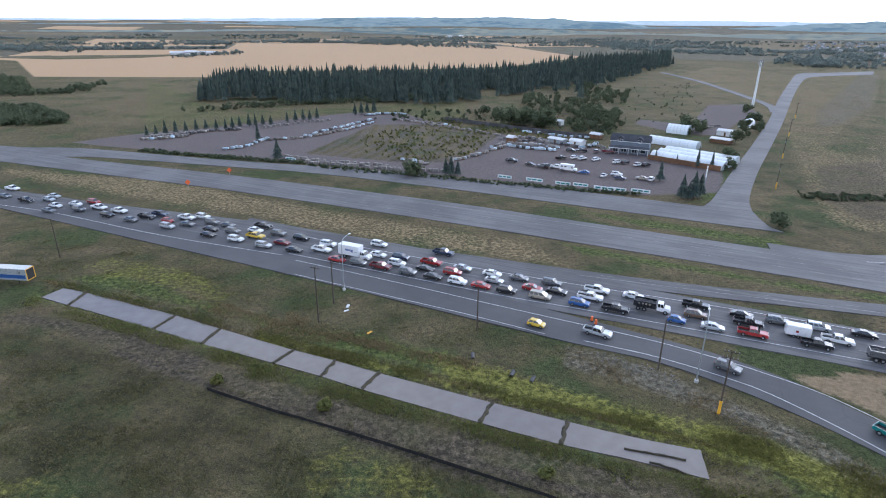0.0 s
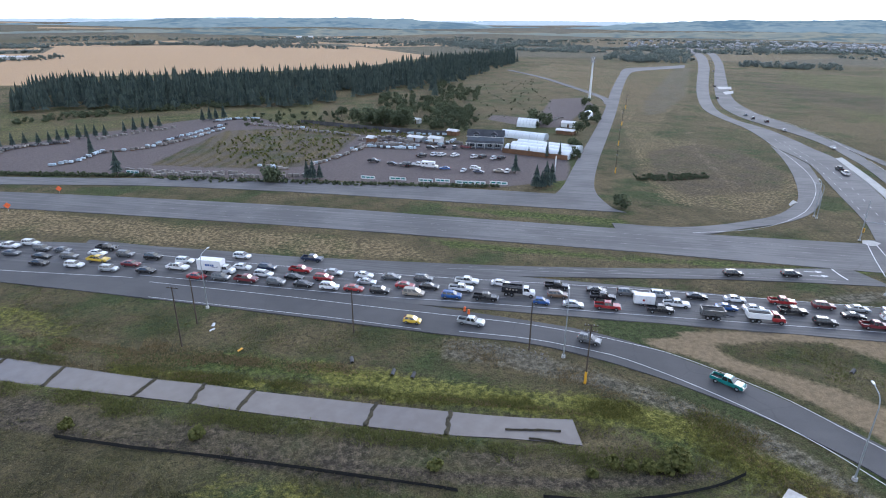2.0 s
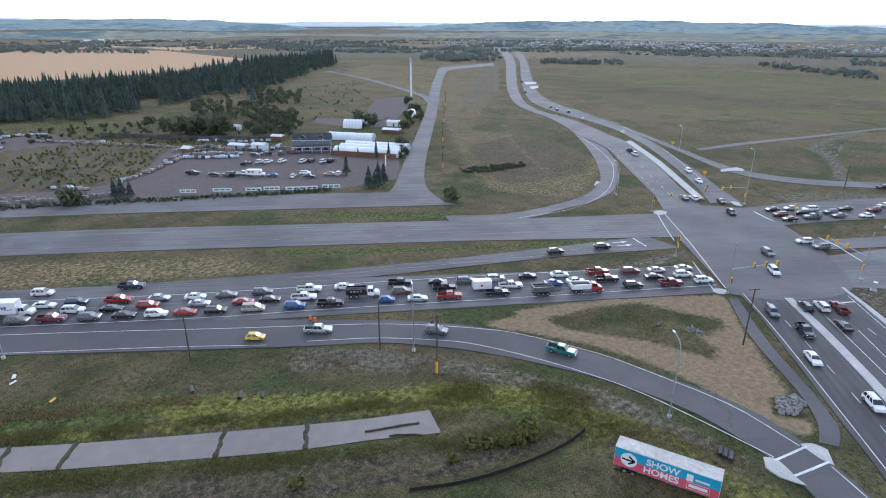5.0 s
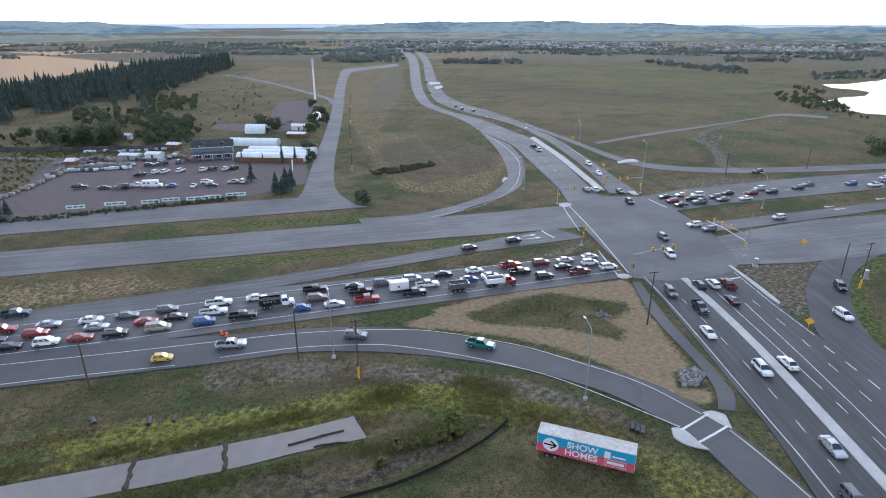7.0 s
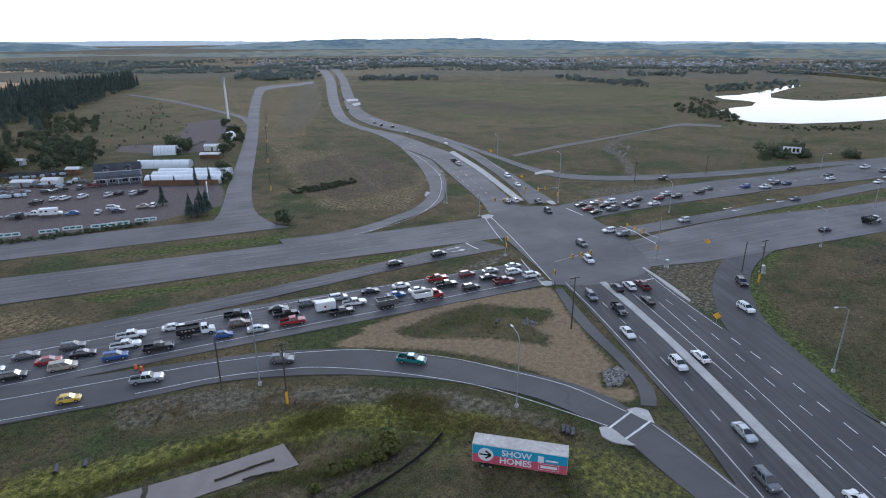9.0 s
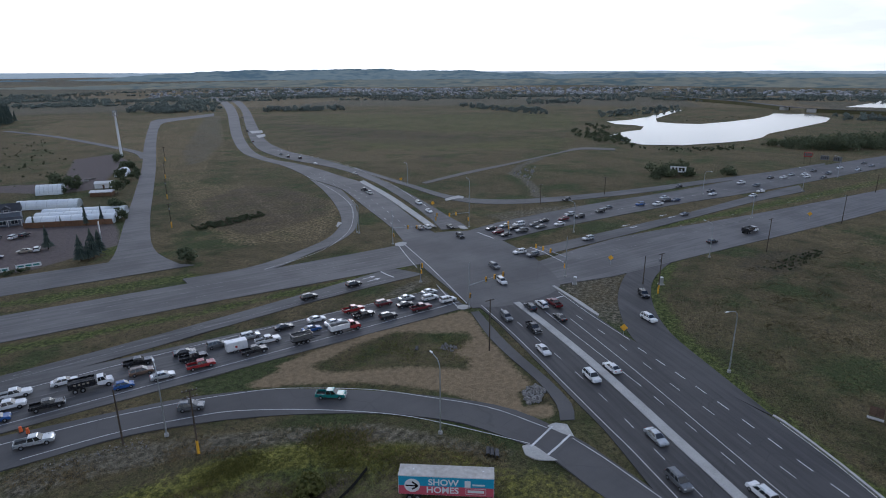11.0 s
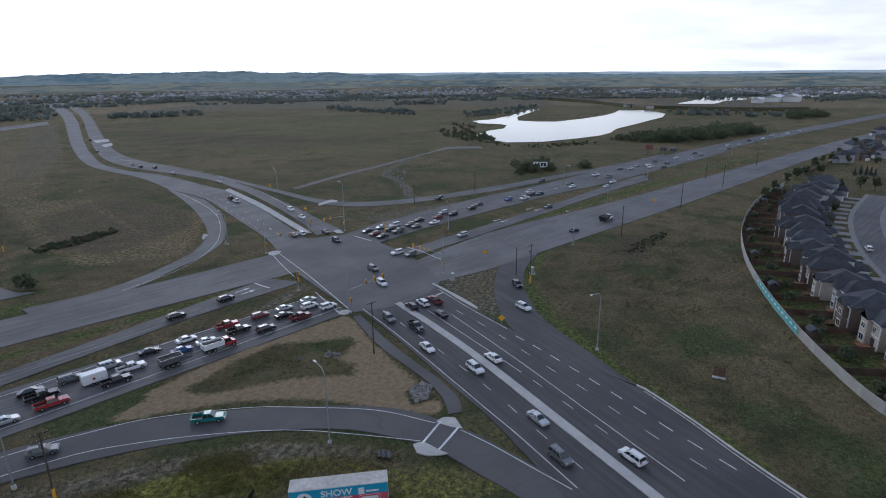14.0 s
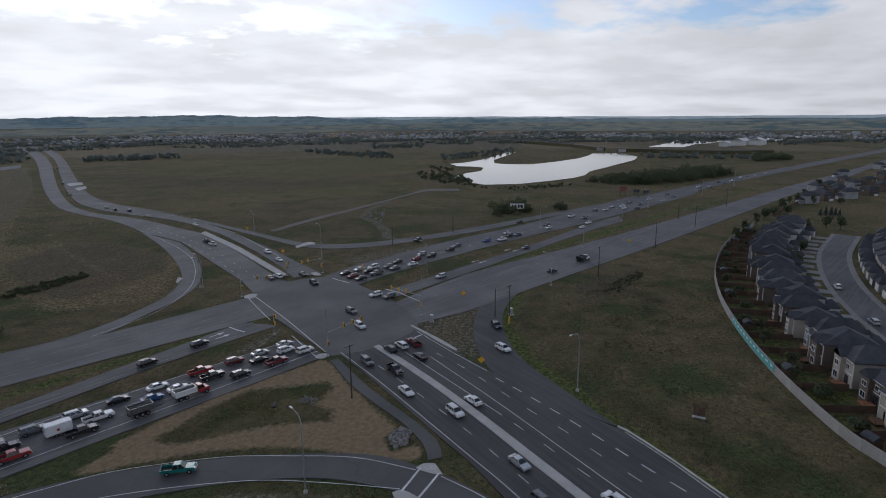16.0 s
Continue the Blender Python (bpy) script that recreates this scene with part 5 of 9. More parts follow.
EAST_QUEUE = [
    ("sedan", "black", 196.0, 109.1),
    ("suv", "maroon", 192.7, 104.2),
    ("sedan", "black", 191.1, 99.9),
    ("sedan", "silver", 203.1, 106.7),
    ("suv", "black", 201.5, 101.8),
    ("van", "white", 208.0, 102.9),
    ("pickup", "grey", 199.7, 97.4),
    ("suv", "grey", 210.7, 97.3),
    ("sedan", "grey", 209.3, 93.8),
    ("sedan", "black", 219.3, 97.0),
    ("sedan", "white", 217.6, 89.3),
    ("suv", "maroon", 226.5, 91.2),
    ("suv", "silver", 235.4, 92.1),
    ("suv", "black", 234.2, 87.1),
    ("suv", "black", 248.2, 83.1),
    ("sedan", "grey", 257.5, 82.7),
    ("suv", "blue", 272.2, 72.2),
    ("pickup", "white", 276.8, 65.4),
    ("sedan", "silver", 294.2, 66.9),
    ("suv", "black", 287.7, 64.2),
    ("sedan", "navy", 291.0, 60.5)]
EAST_FAR = [
    ("pickup", "white", 357.3, 41.2),
    ("suv", "grey", 352.9, 32.9),
    ("sedan", "black", 323.8, 50.7),
    ("sedan", "white", 316.1, 48.5),
    ("sedan", "white", 337.5, 29.2),
    ("sedan", "white", 322.6, 31.0),
    ("sedan", "black", 384.8, 29.3),
    ("sedan", "white", 389.9, 23.2),
    ("sedan", "silver", 403.5, 20.0),
    ("sedan", "white", 408.8, 13.7),
    ("suv", "white", 399.8, 11.9),
    ("sedan", "black", 426.2, 9.8),
    ("sedan", "black", 401.2, 3.7),
    ("suv", "grey", 419.3, 1.9),
    ("sedan", "white", 449.0, -3.7),
    ("sedan", "silver", 444.8, -13.2),
    ("sedan", "black", 479.2, -16.8),
    ("sedan", "grey", 468.5, -20.8)]
EAST_HORIZON = [
    ("sedan", "white", 540.0, -43.4),
    ("sedan", "grey", 521.4, -43.3),
    ("sedan", "silver", 544.0, -52.5),
    ("suv", "black", 581.4, -63.5),
    ("sedan", "grey", 574.7, -67.6),
    ("suv", "white", 600.0, -75.8),
    ("suv", "white", 633.3, -87.5),
    ("sedan", "grey", 647.3, -96.4),
    ("suv", "white", 661.2, -104.7),
    ("sedan", "white", 689.1, -118.9)]
for lane in (EAST_QUEUE, EAST_FAR, EAST_HORIZON):
    for kind, colour, x, y in lane:
        vehicle(kind, colour, x, y, 153.5, "on the highway beyond the crossing", "traffic beyond the crossing")
EAST_OUT = [
    ("suv", "silver", 202.9, 71.6),
    ("sedan", "grey", 262.4, 50.6),
    ("sedan", "black", 223.6, 32.4),
    ("dumptruck", "black", 246.3, 22.9)]
for (kind, colour, x, y), turn in zip(EAST_OUT, (153, 153, -26, -26)):
    vehicle(kind, colour, x, y, turn, "on the highway beyond the crossing", "traffic beyond the crossing")
FRONTAGE = [
    ("suv", "black", 263.8, 105.5),
    ("sedan", "black", 329.0, 67.6)]
for kind, colour, x, y in FRONTAGE:
    vehicle(kind, colour, x, y, 160, "on the narrow frontage road", "cars on the frontage road")
YARD_CARS = [
    ("suv", "white", 60.1, 269.4),
    ("suv", "white", 63.3, 267.7),
    ("suv", "white", 69.2, 265.7),
    ("suv", "white", 77.6, 260.9),
    ("suv", "black", 81.3, 260.4),
    ("suv", "white", 85.8, 256.2),
    ("suv", "black", 89.2, 255.8),
    ("pickup", "black", 53.4, 267.7),
    ("sedan", "black", 37.3, 254.5),
    ("suv", "grey", 42.3, 251.6),
    ("pickup", "black", 44.1, 250.3),
    ("pickup", "white", 48.3, 249.7),
    ("motorhome", "white", 52.2, 244.9),
    ("sedan", "blue", 58.2, 241.0),
    ("sedan", "white", 65.4, 235.9),
    ("suv", "white", 71.3, 238.2),
    ("sedan", "navy", 71.1, 232.2),
    ("sedan", "tan", 79.8, 232.0),
    ("suv", "white", 83.3, 230.5),
    ("pickup", "black", 29.9, 261.1),
    ("suv", "black", 61.5, 285.2),
    ("pickup", "black", 66.6, 284.5),
    ("suv", "grey", 73.7, 283.6),
    ("pickup", "maroon", 79.4, 282.9)]
for k, (kind, colour, x, y) in enumerate(YARD_CARS):
    vehicle(kind, colour, x, y, (-30, 155, 60, -25)[k % 4] if k > 7 else 35, "parked on the gravel yard", "cars in the yard")

# ---- road markings, medians and kerbs ----
stripe("lane_line", [(-44.4, 155.3), (12.2, 131.9), (84.6, 103.6), (123.6, 87.9)], 0.14, 0.075, 3, 6, material=MARKING_FAINT)
stripe("lane_line", [(-43.4, 150.3), (11.6, 127.9), (81.8, 100.0), (124.6, 83.2)], 0.14, 0.075, 3, 6, material=MARKING_FAINT)
stripe("edge_line", [(-42.8, 147.3), (11.0, 123.7), (33.4, 115.2), (79.4, 96.8), (125.0, 78.9)], 0.18, 0.075)
stripe("edge_line", [(-43.3, 161.3), (12.9, 136.8), (71.8, 114.5), (128.2, 90.8)], 0.18, 0.075)
stripe("lane_line", [(-160.0, 199.6), (-111.4, 184.7), (-68.7, 171.2), (-37.9, 159.5)], 0.14, 0.075, 3, 6, material=MARKING_FAINT)
stripe("lane_line", [(-156.1, 194.2), (-108.2, 178.8), (-66.3, 164.5), (-43.4, 154.7)], 0.14, 0.075, 3, 6, material=MARKING_FAINT)
stripe("edge_line", [(-151.9, 188.3), (-127.3, 179.9), (-85.1, 160.9), (-44.3, 146.1)], 0.18, 0.075)
stripe("edge_line", [(-39.8, 142.5), (-9.7, 128.3), (13.6, 116.7), (31.2, 108.2), (43.2, 102.2), (53.5, 95.7), (60.2, 90.5), (67.0, 84.1), (76.1, 69.7), (80.2, 58.7), (83.8, 46.2), (83.7, 34.6)], 0.16, 0.081)
stripe("edge_line", [(28.2, 102.4), (40.9, 96.7), (50.6, 90.3), (56.8, 85.0), (65.3, 72.9), (72.4, 59.0), (75.6, 47.0), (77.9, 35.1)], 0.16, 0.081)
stripe("edge_line", [(-38.2, 133.6), (-17.1, 123.6), (4.0, 113.6), (20.6, 105.0)], 0.14, 0.081)
stripe("lane_line", [(-54.9, 208.4), (-5.1, 188.6), (42.8, 168.5), (91.0, 146.6), (145.8, 119.4)], 0.12, 0.075, 3, 6, material=MARKING_FAINT)
stripe("lane_line", [(-53.8, 203.0), (-5.2, 183.0), (41.4, 163.4), (88.3, 142.1), (141.7, 115.7)], 0.12, 0.075, 3, 6, material=MARKING_FAINT)
stripe("edge_line", [(-53.0, 213.9), (-5.0, 194.4), (44.2, 173.3), (92.9, 149.9), (144.7, 125.1)], 0.12, 0.075, material=MARKING_FAINT)
stripe("edge_line", [(33.6, 135.1), (61.7, 126.6), (91.6, 118.0), (127.6, 106.9)], 0.14, 0.068, material=MARKING_FAINT)
stripe("lane_line", [(39.6, 134.9), (62.6, 128.3), (92.8, 119.6), (113.7, 114.0)], 0.12, 0.068, 3, 6, material=MARKING_FAINT)
stripe("stop_line", [(158.6, 126.4), (149.5, 115.5), (141.9, 105.8)], 0.24, 0.09)
stripe("crossing_line", [(160.8, 125.4), (144.4, 102.2), (125.0, 76.6)], 0.24, 0.09)
stripe("crossing_line", [(132.4, 91.7), (127.2, 84.9), (121.8, 77.7)], 0.24, 0.09)
stripe("stop_line", [(132.7, 113.3), (131.5, 109.9), (130.8, 106.4)], 0.45, 0.075)
stripe("stop_line", [(189.9, 111.8), (187.7, 107.0), (185.7, 102.0)], 0.45, 0.075)
stripe("stop_line", [(182.6, 85.8), (181.2, 82.3), (179.8, 78.8)], 0.45, 0.075)
stripe("crossing_line", [(179.8, 78.8), (176.3, 73.8), (173.1, 68.8)], 0.3, 0.075)
stripe("stop_line", [(138.3, 58.9), (141.5, 58.2), (144.6, 56.9)], 0.45, 0.085)
stripe("crossing_line", [(77.2, 34.6), (80.6, 34.3), (84.6, 34.0)], 0.4, 0.085)
stripe("crossing_line", [(76.8, 31.3), (80.4, 30.8), (84.1, 30.4)], 0.4, 0.085)
stripe("edge_line", [(126.1, 72.7), (114.3, 56.6), (98.0, 35.9), (90.4, 26.4), (85.2, 19.8), (75.4, 8.3)], 0.16, 0.085)
stripe("lane_line", [(126.7, 67.0), (113.9, 49.1), (99.5, 30.5), (87.8, 17.1), (78.2, 5.9)], 0.14, 0.085, 3, 6)
stripe("lane_line", [(131.4, 56.4), (117.7, 38.6), (107.1, 24.8)], 0.16, 0.085)
stripe("lane_line", [(104.6, 21.7), (97.6, 13.2), (92.4, 7.1), (82.2, -5.4)], 0.15, 0.085, 3, 6)
stripe("lane_line", [(130.8, 49.3), (112.4, 27.2), (97.0, 9.6), (87.1, -1.7), (82.7, -6.8)], 0.16, 0.085)
stripe("lane_line", [(133.5, 48.8), (126.0, 37.9), (115.8, 25.6), (109.8, 18.3), (105.2, 12.0), (99.0, 5.1), (90.7, -5.1), (85.5, -12.0)], 0.15, 0.085, 3, 6)
stripe("lane_line", [(123.8, 30.3), (118.2, 22.5), (111.2, 13.5), (104.0, 4.7), (95.8, -5.0), (87.4, -15.6)], 0.22, 0.085, 3, 3)
stripe("edge_line", [(146.8, 59.5), (135.9, 45.7), (126.9, 33.2)], 0.16, 0.085)
stripe("edge_line", [(108.1, 0.6), (100.3, -7.5), (89.0, -17.9), (67.0, -40.5)], 0.16, 0.085)
stripe("edge_line", [(83.3, 29.7), (81.1, 23.4), (77.4, 15.0), (74.8, 9.0)], 0.16, 0.081)
stripe("lane_line", [(182.6, 71.5), (218.4, 58.4), (294.6, 24.7), (411.0, -27.8), (556.7, -98.1)], 0.15, 0.072, 3, 6, material=MARKING_FAINT)
stripe("lane_line", [(178.3, 66.7), (205.0, 54.6), (276.8, 22.8), (386.6, -26.7), (537.5, -95.0)], 0.15, 0.072, 3, 6, material=MARKING_FAINT)
stripe("lane_line", [(192.3, 105.0), (221.8, 96.3), (270.3, 73.1), (365.7, 32.2), (505.9, -32.2), (695.1, -119.8)], 0.15, 0.072, 3, 6)
stripe("edge_line", [(215.1, 152.9), (257.4, 213.3), (300.7, 297.7), (323.6, 391.9)], 0.15, 0.072)
stripe("lane_line", [(181.8, 140.7), (221.4, 198.6), (257.9, 270.2)], 0.15, 0.072, 3, 6)
stripe("lane_line", [(181.5, 147.6), (219.0, 203.8), (256.4, 273.4)], 0.15, 0.072, 3, 6)
stripe("edge_line", [(114.2, 146.0), (134.5, 145.0), (153.5, 150.4), (173.4, 162.6), (199.4, 187.4), (221.7, 220.4), (248.7, 271.9)], 0.15, 0.06)


def arrow(x, y, heading):
    bm = bmesh.new()
    pts = [(-1.5, -0.12), (0.3, -0.12), (0.3, -0.45), (1.4, 0.1), (0.3, 0.62), (0.3, 0.14), (-1.5, 0.14)]
    bm.faces.new([bm.verts.new((*p, 0)) for p in pts])
    ob = tagged(mesh_object("turn_arrow", bm, MARKING), "worn white painted turn arrow", "road marking", kind="structure")
    ob.matrix_basis = pose(x, y, 0.07, 0, 0, heading) @ Matrix.Diagonal((1.7, 1.5, 1, 1))


for (x, y), a in zip([(126.5, 112.6), (125.9, 110.0)] + [(231.7, 66.5), (231.2, 63.0), (257.5, 58.3), (256.9, 54.4)], (-18, -18, 153, 153, 153, 153)):
    arrow(x, y, a)

slab("kerb_median", [(132.1, 66.2), (124.7, 55.8), (115.5, 43.5), (106.9, 32.9), (99.4, 24.1), (93.0, 16.9), (87.8, 10.8), (69.6, -10.5)], [(133.7, 65.2), (126.4, 54.6), (117.2, 42.4), (108.7, 31.8), (101.1, 22.9), (94.8, 15.7), (89.5, 9.6), (71.1, -11.5)], 0.21, 0.3, CONCRETE, "raised pale concrete median between carriageways", "median", n=40)
slab("kerb_median", [(248.0, 225.3), (223.1, 185.5), (203.3, 156.9), (186.5, 133.0)], [(253.2, 226.5), (227.6, 185.6), (206.4, 155.5), (188.0, 129.9)], 0.21, 0.3, CONCRETE, "raised pale concrete median between carriageways", "median", n=30)
slab("kerb_apron", [(76.6, 35.9), (77.9, 34.6), (76.7, 31.0)], [(74.9, 34.5), (74.7, 32.3), (76.4, 29.4)], 0.0775, 0.2, CONCRETE, "pale concrete crossing apron", "kerb", n=12)
slab("kerb_apron", [(84.2, 34.8), (86.0, 34.0), (86.6, 32.0)], [(83.9, 33.8), (83.6, 31.5), (83.9, 29.6)], 0.0775, 0.2, CONCRETE, "pale concrete crossing apron", "kerb", n=12)
slab("kerb_apron", [(122.2, 77.9), (123.9, 77.0), (124.3, 75.3)], [(120.8, 77.1), (120.9, 75.2), (123.0, 74.4)], 0.0775, 0.2, CONCRETE, "pale concrete crossing apron", "kerb", n=8)
slab("kerb_apron", [(160.0, 129.4), (162.8, 128.5), (163.2, 126.0)], [(157.9, 127.3), (158.2, 125.0), (160.6, 124.9)], 0.0775, 0.2, CONCRETE, "pale concrete crossing apron", "kerb", n=8)
slab("kerb_apron", [(193.9, 123.7), (195.7, 122.1), (193.4, 118.6)], [(191.5, 120.6), (191.3, 118.9), (192.8, 117.9)], 0.0775, 0.2, CONCRETE, "pale concrete crossing apron", "kerb", n=8)
slab("kerb_island", [(234.9, 157.3), (245.7, 156.8), (244.8, 152.2)], [(231.9, 154.6), (239.8, 153.1), (241.0, 150.6)], 0.14, 0.2, CONCRETE, "pale concrete traffic island", "kerb", n=8)
slab("kerb_island", [(415.1, 533.6), (422.7, 532.9), (429.9, 530.6)], [(400.6, 511.1), (406.9, 511.1), (413.3, 509.3)], 0.14, 0.2, CONCRETE, "pale concrete bus stop island", "kerb", n=6)
slab("kerb_island", [(388.3, 489.7), (397.5, 493.7), (406.5, 498.0)], [(376.6, 470.5), (383.9, 474.1), (391.6, 479.0)], 0.14, 0.2, CONCRETE, "pale concrete bus stop island", "kerb", n=6)
slab("kerb_corner", [(150.0, 62.7), (144.7, 55.6), (139.5, 48.9), (136.2, 44.1)], [(150.7, 62.3), (145.9, 55.2), (141.3, 48.9), (137.4, 44.2)], 0.20, 0.3, CONCRETE, "pale concrete kerb", "kerb", n=20)
slab("kerb_corner", [(109.7, 2.0), (108.4, 0.1), (101.0, -7.5), (89.1, -18.6), (67.0, -41.3)], [(110.2, 1.9), (109.0, 0.0), (101.4, -7.8), (89.4, -18.9), (67.3, -41.6)], 0.16, 0.3, CONCRETE, "pale concrete kerb", "kerb", n=30)
slab("kerb_corner", [(167.0, 165.5), (172.1, 169.4), (172.5, 168.6)], [(166.0, 163.7), (169.7, 166.0), (171.5, 166.4)], 0.16, 0.3, CONCRETE, "pale concrete drain apron", "kerb", n=8)

# ---- poles, lamps and signals ----
STEEL = paint("galvanised_steel", (0.40, 0.42, 0.43), 0.45, 0.6, 0.0)
POLE_WOOD = surface("weathered_pole_wood", (0.055, 0.042, 0.032), (0.105, 0.082, 0.062), 6, 0.6, 0.9)
SIGNAL_YELLOW = paint("signal_yellow", (0.80, 0.42, 0.03), 0.5, 0.0, 0.1)
SIGN_ORANGE = paint("safety_orange", (0.85, 0.16, 0.04), 0.5, 0.0, 0.1)
WHITE_PLASTIC = paint("white_plastic", (0.75, 0.76, 0.75), 0.5, 0.0, 0.1)
INSULATOR = paint("grey_insulator", (0.25, 0.25, 0.26), 0.3)


def street_lamp(x, y, tall=13.0, reach=3.0, heading=65.0, label="galvanised steel davit street lamp on a concrete base"):
    ob = empty("street_lamp", pose(x, y, height(x, y) - 0.1, 0, 0, heading))
    bm = bmesh.new()
    rod(bm, (0, 0, 0), (0, 0, 0.55), 0.38, 0.36, 12)
    part("base", bm, CONCRETE, ob)
    bm = bmesh.new()
    pts = [Vector((0, 0, 0.5)), Vector((0, 0, tall - 1.6)), Vector((0.25, 0, tall - 0.7)), Vector((0.9, 0, tall - 0.1)), Vector((reach, 0, tall + 0.2))]
    for k, (a, b) in enumerate(zip(pts, pts[1:])):
        rod(bm, a, b, (0.15, 0.09, 0.08, 0.07)[k], (0.09, 0.08, 0.07, 0.06)[k], 8)
    part("pole", bm, STEEL, ob)
    bm = bmesh.new()
    box(bm, reach + 0.35, 0, tall + 0.2, 0.9, 0.36, 0.16, bevel=0.05)
    part("lamp_head", bm, WHITE_PLASTIC, ob)
    return tagged(ob, label, "street lamp", "street lamps")


def utility_pole(x, y, tall=11.0, arms=1, heading=66.0, sleeve=False, lean=0.0):
    ob = empty("utility_pole", pose(x, y, height(x, y) - 0.15, lean, 0, heading))
    bm = bmesh.new()
    rod(bm, (0, 0, 0), (0, 0, tall), 0.17, 0.10, 10)
    part("post", bm, POLE_WOOD, ob)
    for k in range(arms):
        bm = bmesh.new()
        box(bm, 0.18, 0, tall - 0.3 - k * 1.1, 0.12, 2.4, 0.14)
        arm = part("crossarm", bm, POLE_WOOD, ob)
        for y2 in (-1.05, -0.45, 0.45, 1.05):
            bm = bmesh.new()
            rod(bm, (0.18, y2, tall - 0.23 - k * 1.1), (0.18, y2, tall + 0.02 - k * 1.1), 0.06, 0.04, 6)
            part("insulator", bm, INSULATOR, arm)
    if sleeve:
        bm = bmesh.new()
        rod(bm, (0, 0, 0.1), (0, 0, 2.6), 0.24, 0.22, 12)
        part("guard_sleeve", bm, SIGNAL_YELLOW, ob, "yellow plastic guard sleeve")
        bm = bmesh.new()
        rod(bm, (0.32, 0.2, tall - 2.6), (0.32, 0.2, tall - 1.6), 0.2, 0.2, 10)
        part("transformer", bm, INSULATOR, ob)
    return tagged(ob, "weathered timber utility pole with " + ("a yellow base sleeve" if sleeve else "a crossarm" if arms else "a bare top"), "utility pole", "utility poles")


def signal_head(bm_parent, x, z, y=0.0):
    bm = bmesh.new()
    box(bm, x, y, z, 0.5, 0.42, 1.35, bevel=0.05)
    head = part("signal_head", bm, SIGNAL_YELLOW, bm_parent, "yellow signal housing")
    for k in range(3):
        bm = bmesh.new()
        rod(bm, (x, y - 0.2, z + 0.4 - 0.4 * k), (x, y - 0.36, z + 0.4 - 0.4 * k), 0.15, 0.15, 10)
        part("visor", bm, TRIM, head)


def traffic_signal(x, y, heading, arm=8.0, tall=6.8, heads=3):
    """A mast with an arm along its own x."""
    ob = empty("traffic_signal", pose(x, y, height(x, y), 0, 0, heading))
    bm = bmesh.new()
    rod(bm, (0, 0, 0), (0, 0, 0.35), 0.45, 0.42, 12)
    part("base", bm, CONCRETE, ob)
    bm = bmesh.new()
    rod(bm, (0, 0, 0.3), (0, 0, tall + (5.5 if arm > 6 else 0.0)), 0.16, 0.09, 10)
    part("mast", bm, STEEL, ob)
    if arm:
        bm = bmesh.new()
        rod(bm, (0, 0, tall - 0.9), (arm, 0, tall - 0.3), 0.11, 0.06, 8)
        part("arm", bm, STEEL, ob)
    for k in range(heads):
        signal_head(ob, arm - 0.1 - k * 3.2, tall - 0.45)
    signal_head(ob, 0.35, 3.4)
    return tagged(ob, "steel traffic signal mast with yellow signal heads", "traffic signal", "traffic signals")


for (x, y), tall, turn in zip([(-24.0, 124.9), (45.3, 88.6)] + [(72.1, 49.4), (163.8, 150.1)] + [(123.1, 11.3), (236.8, 144.1), (210.8, 80.4), (205.0, 29.9)], (13, 13, 14, 12, 14, 11, 12, 12), (66, 66, 60, 170, 150, 60, 66, 66)):
    street_lamp(x, y, tall, 3.0, turn)
for (x, y), turn in zip([(351.3, 11.3), (273.1, 25.5), (411.5, -3.1), (490.8, -42.7), (561.2, -73.8), (315.6, 53.1), (255.9, 196.3), (164.3, 151.8)], (66, 246, 66, 66, 66, 246, 60, 60)):
    street_lamp(x, y, 12, 3.0, turn)
for (x, y), (tall, arms, sleeve) in zip([(-26.7, 108.7), (-25.2, 117.9), (6.8, 106.9), (39.8, 92.5), (45.4, 79.6)] + [(-102.9, 142.7)], ((13, 1, False), (11, 0, False), (10, 0, False), (10.5, 0, False), (12, 2, True), (11, 1, False))):
    utility_pole(x, y, tall, arms, 66, sleeve)
for (x, y), tall in zip([(104.3, 57.9), (250.2, 112.9), (222.7, 14.6), (282.3, -6.5), (343.4, -27.7), (429.6, -52.9), (289.2, 95.1)], (12.5, 9.5, 12, 12, 12, 12, 9)):
    utility_pole(x, y, tall, 1, 66)
for (x, y), tall in zip([(166.2, 41.1), (368.1, -20.1)], (9, 9)):
    utility_pole(x, y, tall, 0, 66)
for x, y in [(128.6, 220.5), (160.6, 275.5), (195.1, 333.5), (237.1, 402.5)]:
    utility_pole(x, y, 10.0, 1, 30, True)
utility_pole(*[(161.2, 35.5)][0], 12.0, 1, 66, True)
traffic_signal(*[(132.0, 97.2)][0], -110, 1.0, 6.0, 1)
traffic_signal(*[(122.9, 74.7)][0], -18, 12.5, 7.2, 3)
traffic_signal(*[(160.0, 62.9)][0], 70, 13.0, 7.2, 3)
traffic_signal(*[(195.2, 118.9)][0], 160, 10.0, 7.0, 2)
traffic_signal(*[(191.7, 98.8)][0], 60, 1.0, 5.5, 1)
traffic_signal(*[(187.7, 130.5)][0], -30, 1.0, 5.5, 1)
traffic_signal(*[(159.1, 129.5)][0], -60, 9.0, 7.0, 2)


